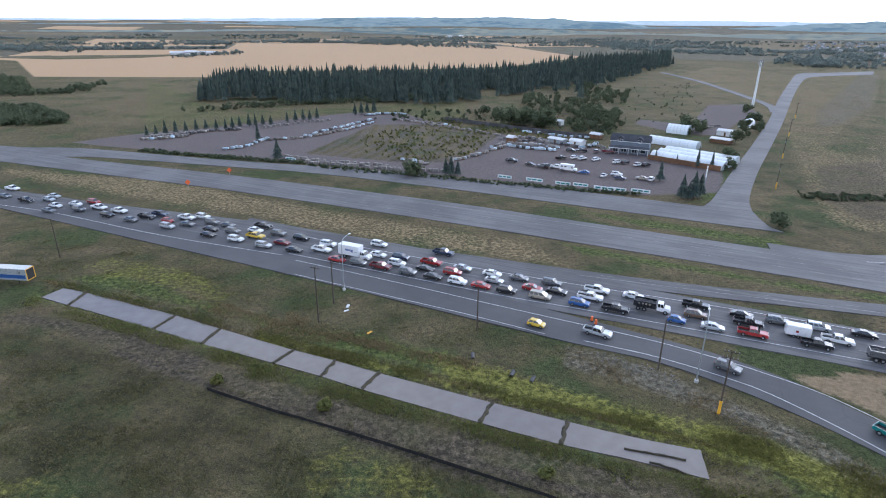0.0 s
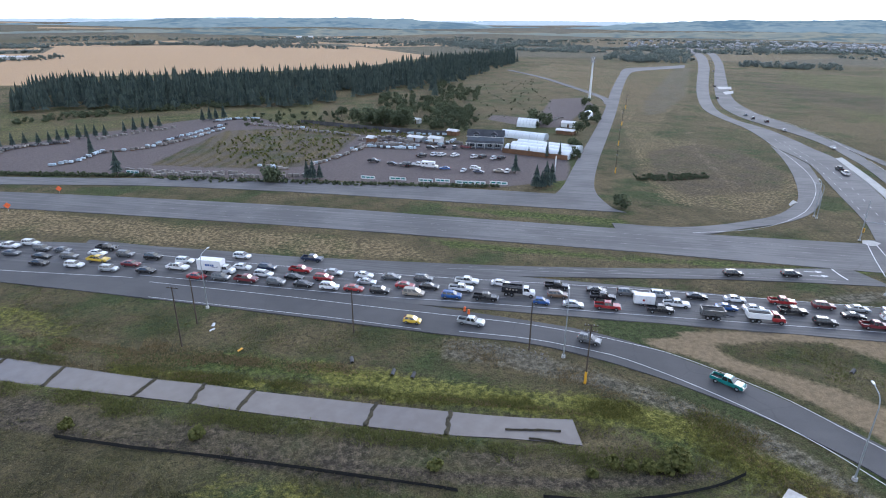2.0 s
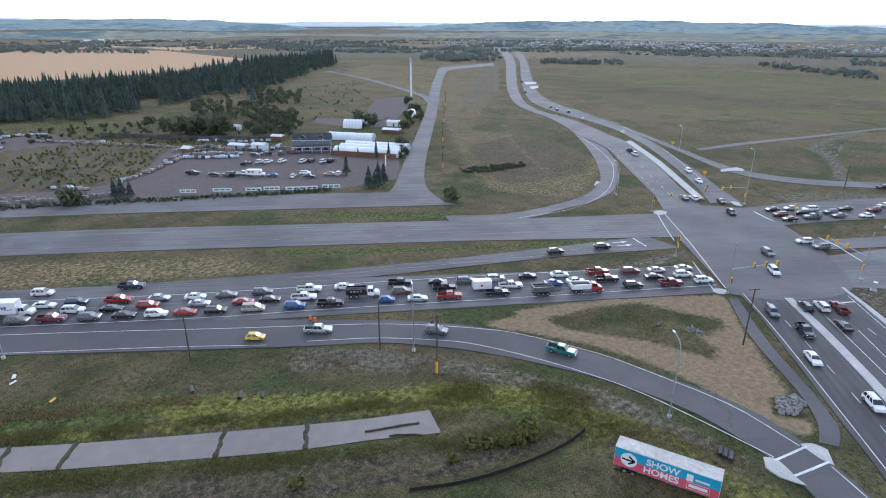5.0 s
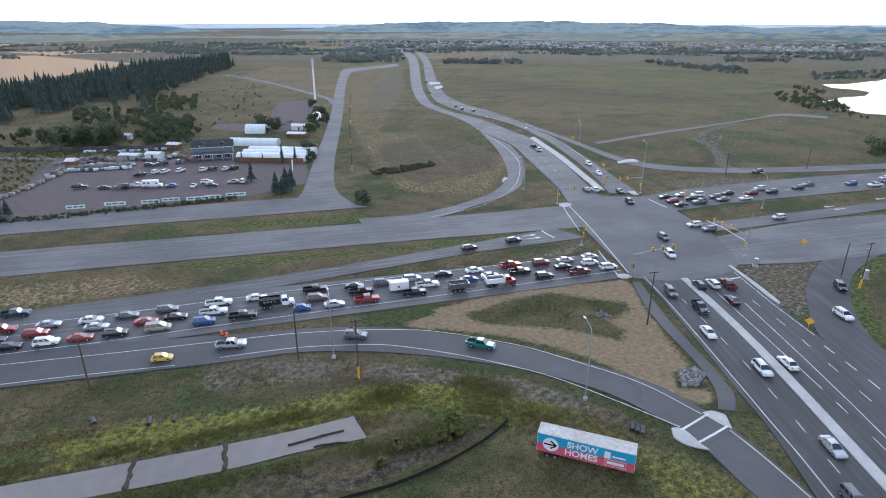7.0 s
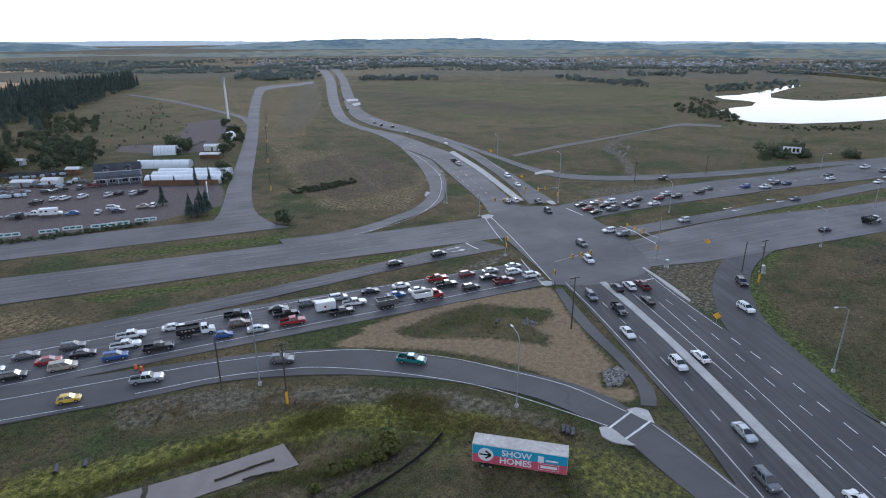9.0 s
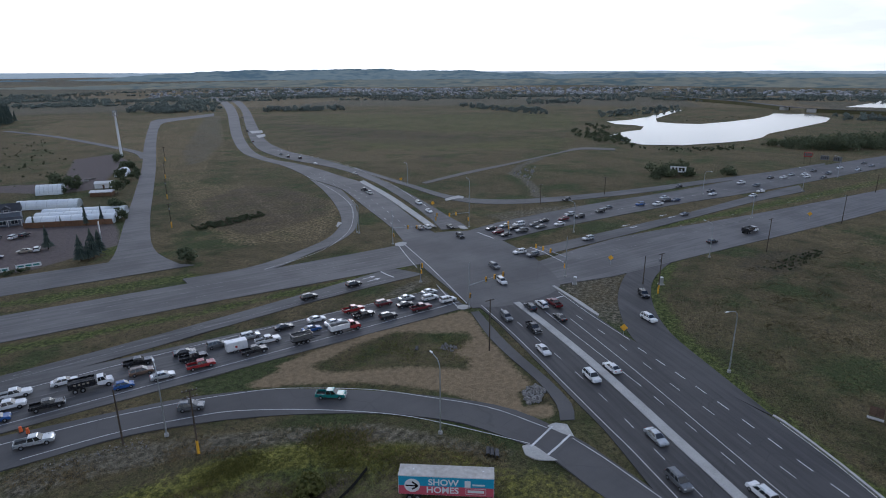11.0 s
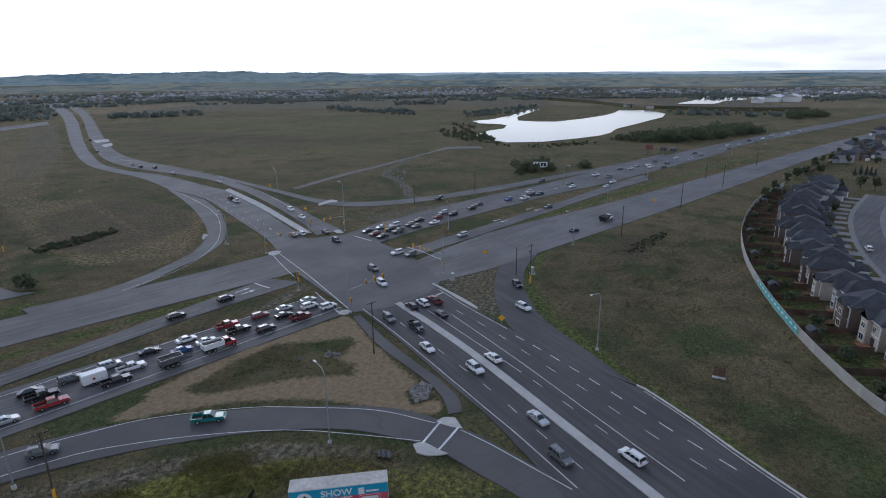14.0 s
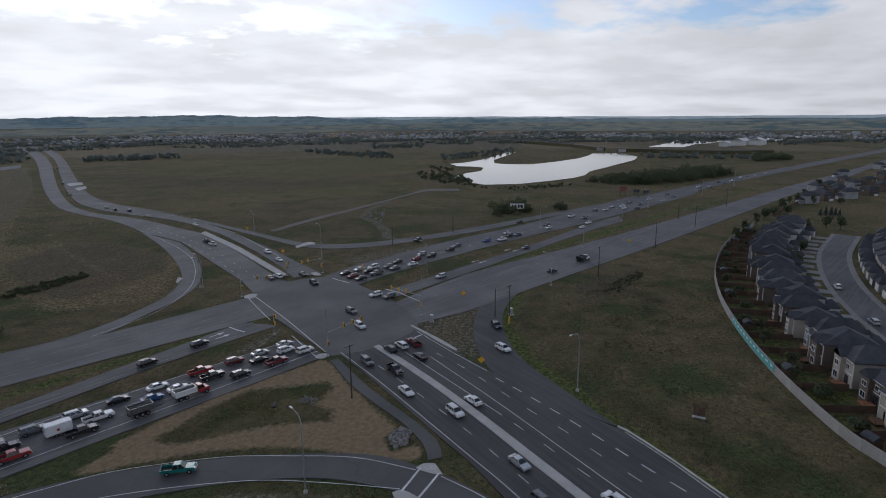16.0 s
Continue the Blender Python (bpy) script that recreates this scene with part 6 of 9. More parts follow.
def diamond_sign(x, y, heading, high=2.4, colour=None, size=0.85):
    ob = empty("warning_sign", pose(x, y, height(x, y), 0, 0, heading))
    bm = bmesh.new()
    rod(bm, (0, 0, -0.1), (0, 0, high), 0.045, seg=6)
    part("post", bm, STEEL, ob)
    bm = bmesh.new()
    box(bm, -0.06, 0, high, 0.03, size, size)
    bmesh.ops.rotate(bm, verts=bm.verts[:], cent=(-0.06, 0, high), matrix=Matrix.Rotation(radians(45), 3, "X"))
    part("panel", bm, colour or SIGNAL_YELLOW, ob)
    return tagged(ob, "diamond-shaped " + ("orange" if colour else "yellow") + " warning sign on a thin steel post", "road sign", "warning signs")


for x, y in [(258.4, 202.9), (215.9, 151.3), (179.0, 55.2), (284.0, 5.0), (127.8, 34.9)]:
    diamond_sign(x, y, heading_of((x, y), (0, 0)) + 180, 2.4, None, 1.3)
for x, y in [(-88.9, 232.4), (-97.8, 212.9)]:
    diamond_sign(x, y, heading_of((x, y), (0, 0)) + 180, 2.0, SIGN_ORANGE, 1.5)


def traffic_barrel(x, y):
    ob = empty("traffic_barrel", pose(x, y, 0.07))
    bm = bmesh.new()
    rod(bm, (0, 0, 0.08), (0, 0, 1.05), 0.30, 0.23, 14)
    drum = part("drum", bm, SIGN_ORANGE, ob)
    for z in (0.45, 0.78):
        bm = bmesh.new()
        rod(bm, (0, 0, z), (0, 0, z + 0.14), 0.29 - 0.07 * z + 0.012, 0.28 - 0.07 * z + 0.012, 14)
        part("band", bm, WHITE_PLASTIC, drum, "white reflective band")
    bm = bmesh.new()
    rod(bm, (0, 0, 0), (0, 0, 0.09), 0.42, 0.40, 14)
    part("base", bm, TRIM, ob)
    tagged(ob, "orange and white traffic barrel at the grass nose", "traffic barrel", "traffic barrels")


for x, y in [(31.7, 110.9), (32.2, 109.4)]:
    traffic_barrel(x, y)


def cabinet(x, y, heading):
    ob = empty("signal_cabinet", pose(x, y, 0, 0, 0, heading))
    bm = bmesh.new()
    box(bm, 0, 0, 0.1, 1.6, 1.4, 0.3)
    part("plinth", bm, CONCRETE, ob)
    bm = bmesh.new()
    box(bm, 0, 0, 1.25, 1.1, 0.9, 2.0, bevel=0.05)
    body = part("body", bm, ALUMINIUM, ob)
    bm = bmesh.new()
    box(bm, 0, -0.47, 1.25, 0.9, 0.03, 1.7)
    door = part("door", bm, ALUMINIUM, ob)
    bm = bmesh.new()
    box(bm, 0.3, -0.5, 1.3, 0.05, 0.05, 0.2)
    part("handle", bm, TRIM, door)
    tagged(ob, "pale aluminium signal control cabinet on a concrete plinth", "cabinet")


cabinet(*[(155.5, 58.0)][0], 20)
cabinet(*[(169.1, 36.7)][0], 40)

# tall mast beyond the yard
tx, ty = [(233.5, 454.8)][0]
tower = empty("phone_mast", pose(tx, ty, 0))
bm = bmesh.new()
rod(bm, (0, 0, 0), (0, 0, 34), 0.95, 0.6, 16)
part("mast", bm, WHITE_PLASTIC, tower)
for z in (30.5, 33.0):
    bm = bmesh.new()
    rod(bm, (0, 0, z), (0, 0, z + 0.3), 1.5, 1.5, 12)
    ringo = part("platform", bm, STEEL, tower)
    for k in range(6):
        a = radians(60 * k)
        bm = bmesh.new()
        box(bm, 1.6 * math.cos(a), 1.6 * math.sin(a), z + 0.4, 0.3, 0.5, 2.2, turn=60 * k, bevel=0.04)
        part("antenna", bm, INSULATOR, ringo)
bm = bmesh.new()
rod(bm, (0, 0, 34), (0, 0, 36.5), 0.06, 0.03, 6)
part("spike", bm, STEEL, tower)
tagged(tower, "tall white steel phone mast with antenna panels", "mast")

# ---- show home trailer ----
TRAILER_BLUE = paint("turquoise_vinyl", (0.03, 0.33, 0.50), 0.45, 0.0, 0.1)
TRAILER_PINK = paint("crimson_vinyl", (0.55, 0.09, 0.13), 0.45, 0.0, 0.1)
TRAILER_ROOF = surface("stained_trailer_roof", (0.36, 0.33, 0.29), (0.56, 0.54, 0.50), 1.5, 0.3, 0.7)


def word(text, x, z, size, material, parent, y=-1.36, label=""):
    cu = bpy.data.curves.new("word", "FONT")
    cu.body, cu.size, cu.extrude, cu.offset = text, size, 0.012, size * 0.022
    tmp = new("word", cu)
    dg = bpy.context.evaluated_depsgraph_get()
    me = bpy.data.meshes.new_from_object(tmp.evaluated_get(dg))
    bpy.data.objects.remove(tmp)
    ob = new("word", me)
    me.materials.clear()
    me.materials.append(material)
    ob.parent = parent
    ob.matrix_basis = pose(x, y, z, 90, 0, 0)
    return tagged(ob, label or f"white letters reading {text}")


def advert_trailer(x, y, heading, z0):
    ob = empty("advertising_trailer", pose(x, y, z0, 0, 0, heading))
    L = 14.0
    bm = bmesh.new()
    box(bm, 0, 0, 2.75, L, 2.6, 3.2, bevel=0.04)
    body = part("body", bm, WHITE_PLASTIC, ob)
    bm = bmesh.new()
    box(bm, 0, 0, 4.37, L + 0.04, 2.64, 0.07)
    roof = part("roof", bm, TRAILER_ROOF, ob)
    for px in (-4.9, 5.4):
        bm = bmesh.new()
        rod(bm, (px, 0.2, 4.4), (px, 0.2, 4.46), 0.12, 0.1, 10)
        part("vent", bm, WHITE_PLASTIC, roof)
    bm = bmesh.new()
    box(bm, 0, -1.315, 3.5, L - 0.1, 0.03, 1.55)
    part("upper_panel", bm, TRAILER_BLUE, ob, "turquoise vinyl panel")
    bm = bmesh.new()
    box(bm, 0, -1.315, 1.97, L - 0.1, 0.03, 1.5)
    part("lower_panel", bm, TRAILER_PINK, ob, "crimson vinyl panel")
    bm = bmesh.new()
    rod(bm, (-4.95, -1.33, 2.75), (-4.95, -1.36, 2.75), 1.15, 1.15, 32)
    disc = part("disc", bm, WHITE_PLASTIC, ob, "white disc")
    bm = bmesh.new()
    box(bm, -5.05, -1.38, 2.75, 1.75, 0.03, 0.24)
    for s in (-1, 1):
        vs = box(bm, -4.55, -1.38, 2.75 + s * 0.33, 1.05, 0.03, 0.26)
        bmesh.ops.rotate(bm, verts=vs, cent=(-4.55, -1.38, 2.75 + s * 0.33), matrix=Matrix.Rotation(radians(s * 38), 3, "Y"))
    part("arrow", bm, PAINTS["black"], disc, "black arrow")
    word("SHOW", -2.6, 2.95, 1.45, WHITE_PLASTIC, ob, -1.345)
    word("HOMES", -2.9, 1.62, 1.45, WHITE_PLASTIC, ob, -1.345)
    bm = bmesh.new()
    box(bm, 3.15, -1.345, 3.3, 0.85, 0.02, 1.1)
    part("emblem", bm, WHITE_PLASTIC, ob, "plain white square emblem")
    bm = bmesh.new()
    box(bm, 4.75, -1.345, 3.2, 1.8, 0.02, 0.28)
    part("lettering_bar", bm, WHITE_PLASTIC, ob, "small white lettering bar")
    bm = bmesh.new()
    for dx, dz, w, h in ((0, 0.5, 2.9, 0.05), (0, -0.5, 2.9, 0.05), (-1.45, 0, 0.05, 1.0), (1.45, 0, 0.05, 1.0), (0, 0, 2.4, 0.45)):
        box(bm, 4.35 + dx, -1.345, 2.05 + dz, w, 0.02, h)
    part("framed_bar", bm, WHITE_PLASTIC, ob, "white framed lettering bar")
    bm = bmesh.new()
    for s in (-1, 1):
        box(bm, 0, s * 0.5, 1.0, L - 1, 0.15, 0.3)
    part("chassis", bm, TRIM, ob)
    for px in (-5.4, -4.2):
        for py in (-1.0, 1.0):
            add_wheel(ob, px, py, 0.5, 0.5)
    for py in (-0.8, 0.8):
        bm = bmesh.new()
        rod(bm, (4.6, py, 0), (4.6, py, 1.0), 0.09, seg=6)
        part("landing_leg", bm, TRIM, ob)
    tagged(ob, "parked advertising trailer with turquoise and crimson show homes sign", "trailer")


A, B = [(55.5, 45.5), (62.5, 33.4)]
advert_trailer((A[0] + B[0]) / 2 + 1.1, (A[1] + B[1]) / 2 + 0.7, heading_of(A, B), -0.5)

sx, sy = [(-106.5, 127.1)][0]
semi = empty("semi_trailer", pose(sx, sy, 0, 0, 0, -6))
bm = bmesh.new()
box(bm, 0, 0, 2.7, 14.6, 2.6, 2.9, bevel=0.05)
part("body", bm, PAINTS["silver"], semi)
bm = bmesh.new()
box(bm, 7.33, 0, 2.7, 0.06, 2.4, 2.7)
part("front_panel", bm, TRIM, semi, "dark front panel")
bm = bmesh.new()
for z in (1.35, 4.05):
    box(bm, 7.37, 0, z, 0.05, 2.5, 0.16)
for y in (-1.2, 1.2):
    box(bm, 7.37, y, 2.7, 0.05, 0.16, 2.6)
part("frame", bm, SIGNAL_YELLOW, semi, "yellow edge frame")
bm = bmesh.new()
box(bm, 0, -1.31, 2.2, 14.0, 0.03, 0.9)
part("side_stripe", bm, PAINTS["blue"], semi)
for px in (-5.6, -4.3):
    for py in (-1.0, 1.0):
        add_wheel(semi, px, py, 0.5, 0.5)
for py in (-0.8, 0.8):
    bm = bmesh.new()
    rod(bm, (4.6, py, 0), (4.6, py, 1.3), 0.09, seg=6)
    part("landing_leg", bm, TRIM, semi)
tagged(semi, "silver semi trailer with blue stripe and yellow end frame", "trailer")

# ---- water, hills and distance ----
def water_material():
    m, nt, bsdf = nodes_of("lake_water")
    bsdf.inputs["Base Color"].default_value = (0.02, 0.028, 0.03, 1)
    bsdf.inputs["Roughness"].default_value = 0.09
    bsdf.inputs["Specular IOR Level"].default_value = 0.5
    add_bump(nt, bsdf, noise_node(nt, place_of(nt), 0.6, 3), 0.3, 0.08)
    return m


LAKE_WATER = water_material()


def lake(name, outline, label, z=0.25):
    bm = bmesh.new()
    p = np.array(outline + outline[:1], float)
    line = [tuple(a + (b - a) * k / 3) for a, b in zip(p, p[1:]) for k in range(3)]
    lo = [bm.verts.new((x, y, z - 0.5 + height(x, y))) for x, y in line]
    hi = [bm.verts.new((x, y, z + height(x, y))) for x, y in line]
    for tri in tessellate_polygon([[Vector((x, y, 0)) for x, y in line]]):
        bm.faces.new([hi[k] for k in tri])
    for k in range(len(hi)):
        bm.faces.new((lo[k - 1], lo[k], hi[k], hi[k - 1]))
    bm.normal_update()
    for f in bm.faces:
        if f.normal.z < -0.5:
            f.normal_flip()
    return tagged(mesh_object(name, bm, LAKE_WATER), label, "lake", kind="structure")


lake("water_lake", [(564.0, 187.2), (533.3, 164.7), (511.2, 138.2), (524.9, 108.9), (560.9, 84.4), (592.8, 67.4), (623.4, 59.9), (669.4, 58.6), (751.1, 40.0), (862.1, 15.8), (932.4, 12.9), (1009.6, 38.2), (1000.6, 85.4), (943.6, 86.1), (878.3, 93.9), (806.9, 115.3), (751.6, 138.9), (745.9, 166.6), (757.9, 190.3), (817.6, 207.1), (902.5, 210.9), (1005.9, 215.7), (1002.8, 229.7), (836.1, 224.4), (768.5, 229.6), (735.2, 245.7), (703.6, 224.8), (701.2, 202.2), (687.6, 186.4), (643.9, 177.7), (613.9, 186.4)], "calm lake reflecting the bright sky")
lake("water_lake_far", [(1219.8, -1.4), (1224.4, -28.3), (1230.2, -67.6), (1336.9, -93.7), (1416.0, -142.2), (1497.2, -121.4), (1555.9, -65.2), (1374.9, -42.0)], "calm lake arm reflecting the bright sky")
lake("water_lake_far", [(1442.3, -139.2), (1516.0, -202.6), (1495.8, -254.2), (1710.0, -349.5), (1826.4, -443.2), (1916.4, -464.4), (1886.1, -344.9), (1788.2, -250.7), (1656.0, -189.9)], "calm lake arm reflecting the bright sky")


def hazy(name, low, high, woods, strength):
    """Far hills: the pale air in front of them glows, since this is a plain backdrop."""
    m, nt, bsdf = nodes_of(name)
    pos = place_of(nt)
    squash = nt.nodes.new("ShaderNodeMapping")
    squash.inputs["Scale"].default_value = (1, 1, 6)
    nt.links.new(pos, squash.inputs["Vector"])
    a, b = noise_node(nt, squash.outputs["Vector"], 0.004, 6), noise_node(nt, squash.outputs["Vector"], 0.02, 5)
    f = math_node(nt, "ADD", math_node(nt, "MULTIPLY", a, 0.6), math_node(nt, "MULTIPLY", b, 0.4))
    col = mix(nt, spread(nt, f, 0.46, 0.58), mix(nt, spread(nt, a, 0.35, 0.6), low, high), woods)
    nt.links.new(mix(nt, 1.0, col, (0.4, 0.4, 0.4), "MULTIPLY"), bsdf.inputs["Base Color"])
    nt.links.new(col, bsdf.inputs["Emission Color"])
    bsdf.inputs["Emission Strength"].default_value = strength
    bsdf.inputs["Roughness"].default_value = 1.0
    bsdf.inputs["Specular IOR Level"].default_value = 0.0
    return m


def ridge(name, radius, span, marks, material, rough, label, foot=-30.0):
    """A range of hills as a rounded bank: marks give azimuth and the elevation of its crest in degrees."""
    az = np.arange(span[0], span[1] + 0.01, 0.2)
    el = np.interp(az, [a for a, _ in marks], [e for _, e in marks])
    bm = bmesh.new()
    rows = []
    for a, e in zip(az, el):
        wob = rough * (noise.noise(Vector((a * 0.35, radius * 0.01, 0))) + 0.5 * noise.noise(Vector((a * 1.3, 3, 0))) + 0.3 * noise.noise(Vector((a * 4.1, 9, 0))))
        top = 60 + radius * math.tan(radians(e)) + wob
        s, c = math.sin(radians(a)), math.cos(radians(a))
        ring = []
        for k, (back, up) in enumerate(((-500, 0.0), (-260, 0.35), (-90, 0.75), (0, 1.0), (130, 0.6))):
            r = radius + back
            ring.append(bm.verts.new((r * s, r * c, foot + (top - foot) * up)))
        rows.append(ring)
    for p, q in zip(rows, rows[1:]):
        for k in range(4):
            bm.faces.new((p[k], q[k], q[k + 1], p[k + 1]))
    bmesh.ops.recalc_face_normals(bm, faces=bm.faces[:])
    return tagged(mesh_object(name, bm, material, smooth=True), label, "hills", kind="structure")


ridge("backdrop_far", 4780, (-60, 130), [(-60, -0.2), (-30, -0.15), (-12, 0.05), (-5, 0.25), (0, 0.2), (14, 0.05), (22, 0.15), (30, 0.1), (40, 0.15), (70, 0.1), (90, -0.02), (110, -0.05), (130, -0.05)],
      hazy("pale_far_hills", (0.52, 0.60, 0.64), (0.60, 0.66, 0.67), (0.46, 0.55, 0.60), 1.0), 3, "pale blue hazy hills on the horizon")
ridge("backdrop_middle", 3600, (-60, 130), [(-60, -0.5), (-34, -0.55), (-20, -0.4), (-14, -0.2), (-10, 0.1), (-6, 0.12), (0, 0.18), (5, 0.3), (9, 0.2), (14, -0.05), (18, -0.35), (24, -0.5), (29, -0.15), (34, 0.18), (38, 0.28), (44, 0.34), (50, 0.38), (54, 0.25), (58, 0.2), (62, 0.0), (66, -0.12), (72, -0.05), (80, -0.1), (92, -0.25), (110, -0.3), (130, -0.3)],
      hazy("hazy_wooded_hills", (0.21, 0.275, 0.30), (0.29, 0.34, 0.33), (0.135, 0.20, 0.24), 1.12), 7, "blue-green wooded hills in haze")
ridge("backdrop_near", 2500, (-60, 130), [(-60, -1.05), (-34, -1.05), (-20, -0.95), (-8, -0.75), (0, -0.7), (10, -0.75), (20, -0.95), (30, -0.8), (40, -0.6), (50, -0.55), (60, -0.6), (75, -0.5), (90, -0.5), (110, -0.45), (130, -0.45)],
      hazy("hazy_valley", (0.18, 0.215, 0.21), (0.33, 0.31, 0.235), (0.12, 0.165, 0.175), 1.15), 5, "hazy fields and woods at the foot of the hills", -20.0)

# ---- plants ----
NEEDLES = foliage("dark_spruce_needles", (0.066, 0.092, 0.080), (0.135, 0.165, 0.135))
LEAVES = foliage("green_leaves", (0.042, 0.060, 0.022), (0.100, 0.118, 0.048))
# leaf colour lightened and greyed to stand in for haze on distant trees
LEAVES_HAZED = foliage("hazed_far_leaves", (0.135, 0.165, 0.148), (0.235, 0.262, 0.230), 0.05)
LEAVES_DARK = foliage("dull_green_leaves", (0.068, 0.088, 0.050), (0.145, 0.160, 0.092))
WEEDS = foliage("rank_weeds", (0.085, 0.096, 0.026), (0.19, 0.185, 0.062))
YELLOW_WEEDS = foliage("yellow_green_weeds", (0.095, 0.100, 0.022), (0.205, 0.190, 0.055))
STRAW = foliage("dry_straw_weeds", (0.15, 0.11, 0.055), (0.30, 0.235, 0.12))
BARK = surface("grey_bark", (0.05, 0.04, 0.03), (0.10, 0.085, 0.065), 5, 0.8, 0.95)
rng = random.Random(7)


class Heap:
    """Gathers many small faces for one mesh."""

    def __init__(self):
        self.v, self.f = [], []

    def add(self, pts, faces):
        n = len(self.v)
        self.v += pts
        self.f += [tuple(n + k for k in f) for f in faces]

    def object(self, name, material, parent=None):
        me = bpy.data.meshes.new(name)
        me.from_pydata(self.v, [], self.f)
        me.materials.append(material)
        ob = new(name, me)
        if parent:
            ob.parent = parent
        return ob


def grow_spruce(heap, x, y, z, h, r, tiers=7, arms=8):
    """Tiers of drooping, uneven branches round a stem."""
    for k in range(tiers):
        f = k / tiers
        zt, rt = z + h * (0.10 + 0.84 * f), r * (1 - f) ** 0.85 * rng.uniform(0.85, 1.15)
        peak = zt + h * 1.55 / tiers
        pts, a0 = [(x, y, peak)], rng.uniform(0, 6.3)
        for j in range(arms * 2):
            q = rt * (rng.uniform(0.85, 1.2) if j % 2 == 0 else rng.uniform(0.45, 0.65))
            a = a0 + math.pi * j / arms
            pts.append((x + q * math.cos(a), y + q * math.sin(a), zt - (0.06 * h / tiers if j % 2 == 0 else -0.25 * h / tiers) * rng.uniform(0.5, 1.5)))
        heap.add(pts, [(0, 1 + j, 1 + (j + 1) % (arms * 2)) for j in range(arms * 2)])


def grow_crown(heap, x, y, z, rx, rz, clumps=7, leaves=26, size=0.5):
    """Uneven clumps of single leaf sprays, with gaps."""
    for _ in range(clumps):
        a, u, w = rng.uniform(0, 6.3), rng.uniform(-0.7, 0.9), rng.uniform(0.25, 0.8)
        cx, cy, cz = x + rx * w * math.cos(a), y + rx * w * math.sin(a), z + rz * u * 0.75
        cr = rx * rng.uniform(0.35, 0.6)
        for _ in range(leaves):
            d = Vector((rng.gauss(0, 1), rng.gauss(0, 1), rng.gauss(0, 0.8))).normalized() * cr * rng.uniform(0.6, 1.05)
            t = Vector((rng.gauss(0, 1), rng.gauss(0, 1), rng.gauss(0, 1))).normalized()
            b = t.cross(d.normalized() + Vector((0, 0, 0.5))).normalized()
            s = size * rng.uniform(0.6, 1.4)
            c = Vector((cx, cy, cz)) + d
            heap.add([tuple(c + t * s), tuple(c + b * s * 0.8), tuple(c - t * s), tuple(c - b * s * 0.8)], [(0, 1, 2, 3)])


def spruce(x, y, h, r, label="dark green pointed spruce at the edge of the yard", group="spruces round the yard"):
    ob = empty("spruce_tree", pose(x, y, height(x, y) - 0.1))
    bm = bmesh.new()
    rod(bm, (0, 0, 0), (0, 0, h * 0.9), 0.14 + h * 0.008, 0.03, 7)
    part("trunk", bm, BARK, ob)
    heap = Heap()
    grow_spruce(heap, 0, 0, 0, h, r, 9, 9)
    heap.object("crown", NEEDLES, ob)
    return tagged(ob, label, "tree", group)


def leafy_tree(x, y, h, r, label="leafy green tree with an uneven crown", group="leafy trees", name="leafy_tree", material=None):
    ob = empty(name, pose(x, y, height(x, y) - 0.1))
    bm = bmesh.new()
    rod(bm, (0, 0, 0), (0, 0, h * 0.55), 0.07 + h * 0.018, 0.06, 7)
    for k in range(4):
        a = k * 1.6 + 0.3
        rod(bm, (0, 0, h * 0.35), (r * 0.5 * math.cos(a), r * 0.5 * math.sin(a), h * 0.68), 0.07, 0.03, 5)
    part("trunk", bm, BARK, ob)
    heap = Heap()
    grow_crown(heap, 0, 0, h * 0.6, r, h * 0.42, 11, 44, 0.16 + 0.10 * r)
    heap.object("crown", material or LEAVES, ob)
    return tagged(ob, label, "tree" if name != "bush" else "bush", group)


def between(outline, n, seed):
    """n places inside an outline."""
    r = np.random.default_rng(seed)
    p = np.array(outline)
    lo, hi, out = p.min(0), p.max(0), []
    while len(out) < n:
        q = r.uniform(lo, hi, (n * 3, 2))
        out += [(float(x), float(y)) for x, y in q[inside(outline, q[:, 0], q[:, 1], 0.5) > 0.5]]
    return out[:n]


for x, y in [(-161.3, 311.9), (-158.0, 315.6), (-154.6, 319.4), (-150.6, 323.2), (-147.3, 328.7), (-143.1, 332.8), (-139.2, 337.0), (-132.8, 336.3), (-127.9, 337.3), (-125.5, 341.9), (-122.2, 344.9), (-117.6, 347.8), (-114.2, 349.1), (-110.7, 352.2), (-106.3, 353.5), (-99.2, 363.9), (-94.7, 367.2), (-90.7, 370.8), (-86.9, 372.3), (-83.5, 378.2)]:
    spruce(x, y, rng.uniform(6.0, 8.5), rng.uniform(1.5, 2.1))
for x, y in [(-62.0, 398.0), (-58.0, 400.0), (-54.7, 404.4), (-50.2, 406.4), (-99.0, 304.0), (86.7, 230.1)]:
    spruce(x, y, rng.uniform(8, 10), rng.uniform(1.8, 2.4))
for (x, y), h in zip([(-76.9, 261.0), (-0.3, 236.9), (2.0, 235.7), (4.8, 236.3), (86.2, 205.0), (90.7, 206.0), (94.3, 208.9), (88.4, 204.7)], (10, 7.5, 8.5, 6.5, 9.5, 10.5, 9, 7)):
    spruce(x, y, h, h * 0.28)
for (x, y), h in zip([(111.3, 254.1), (116.9, 252.2), (98.1, 269.6), (104.8, 261.1)], (10, 9, 6, 5)):
    spruce(x, y, h, h * 0.13, "slim dark columnar tree before the greenhouse", "columnar trees")
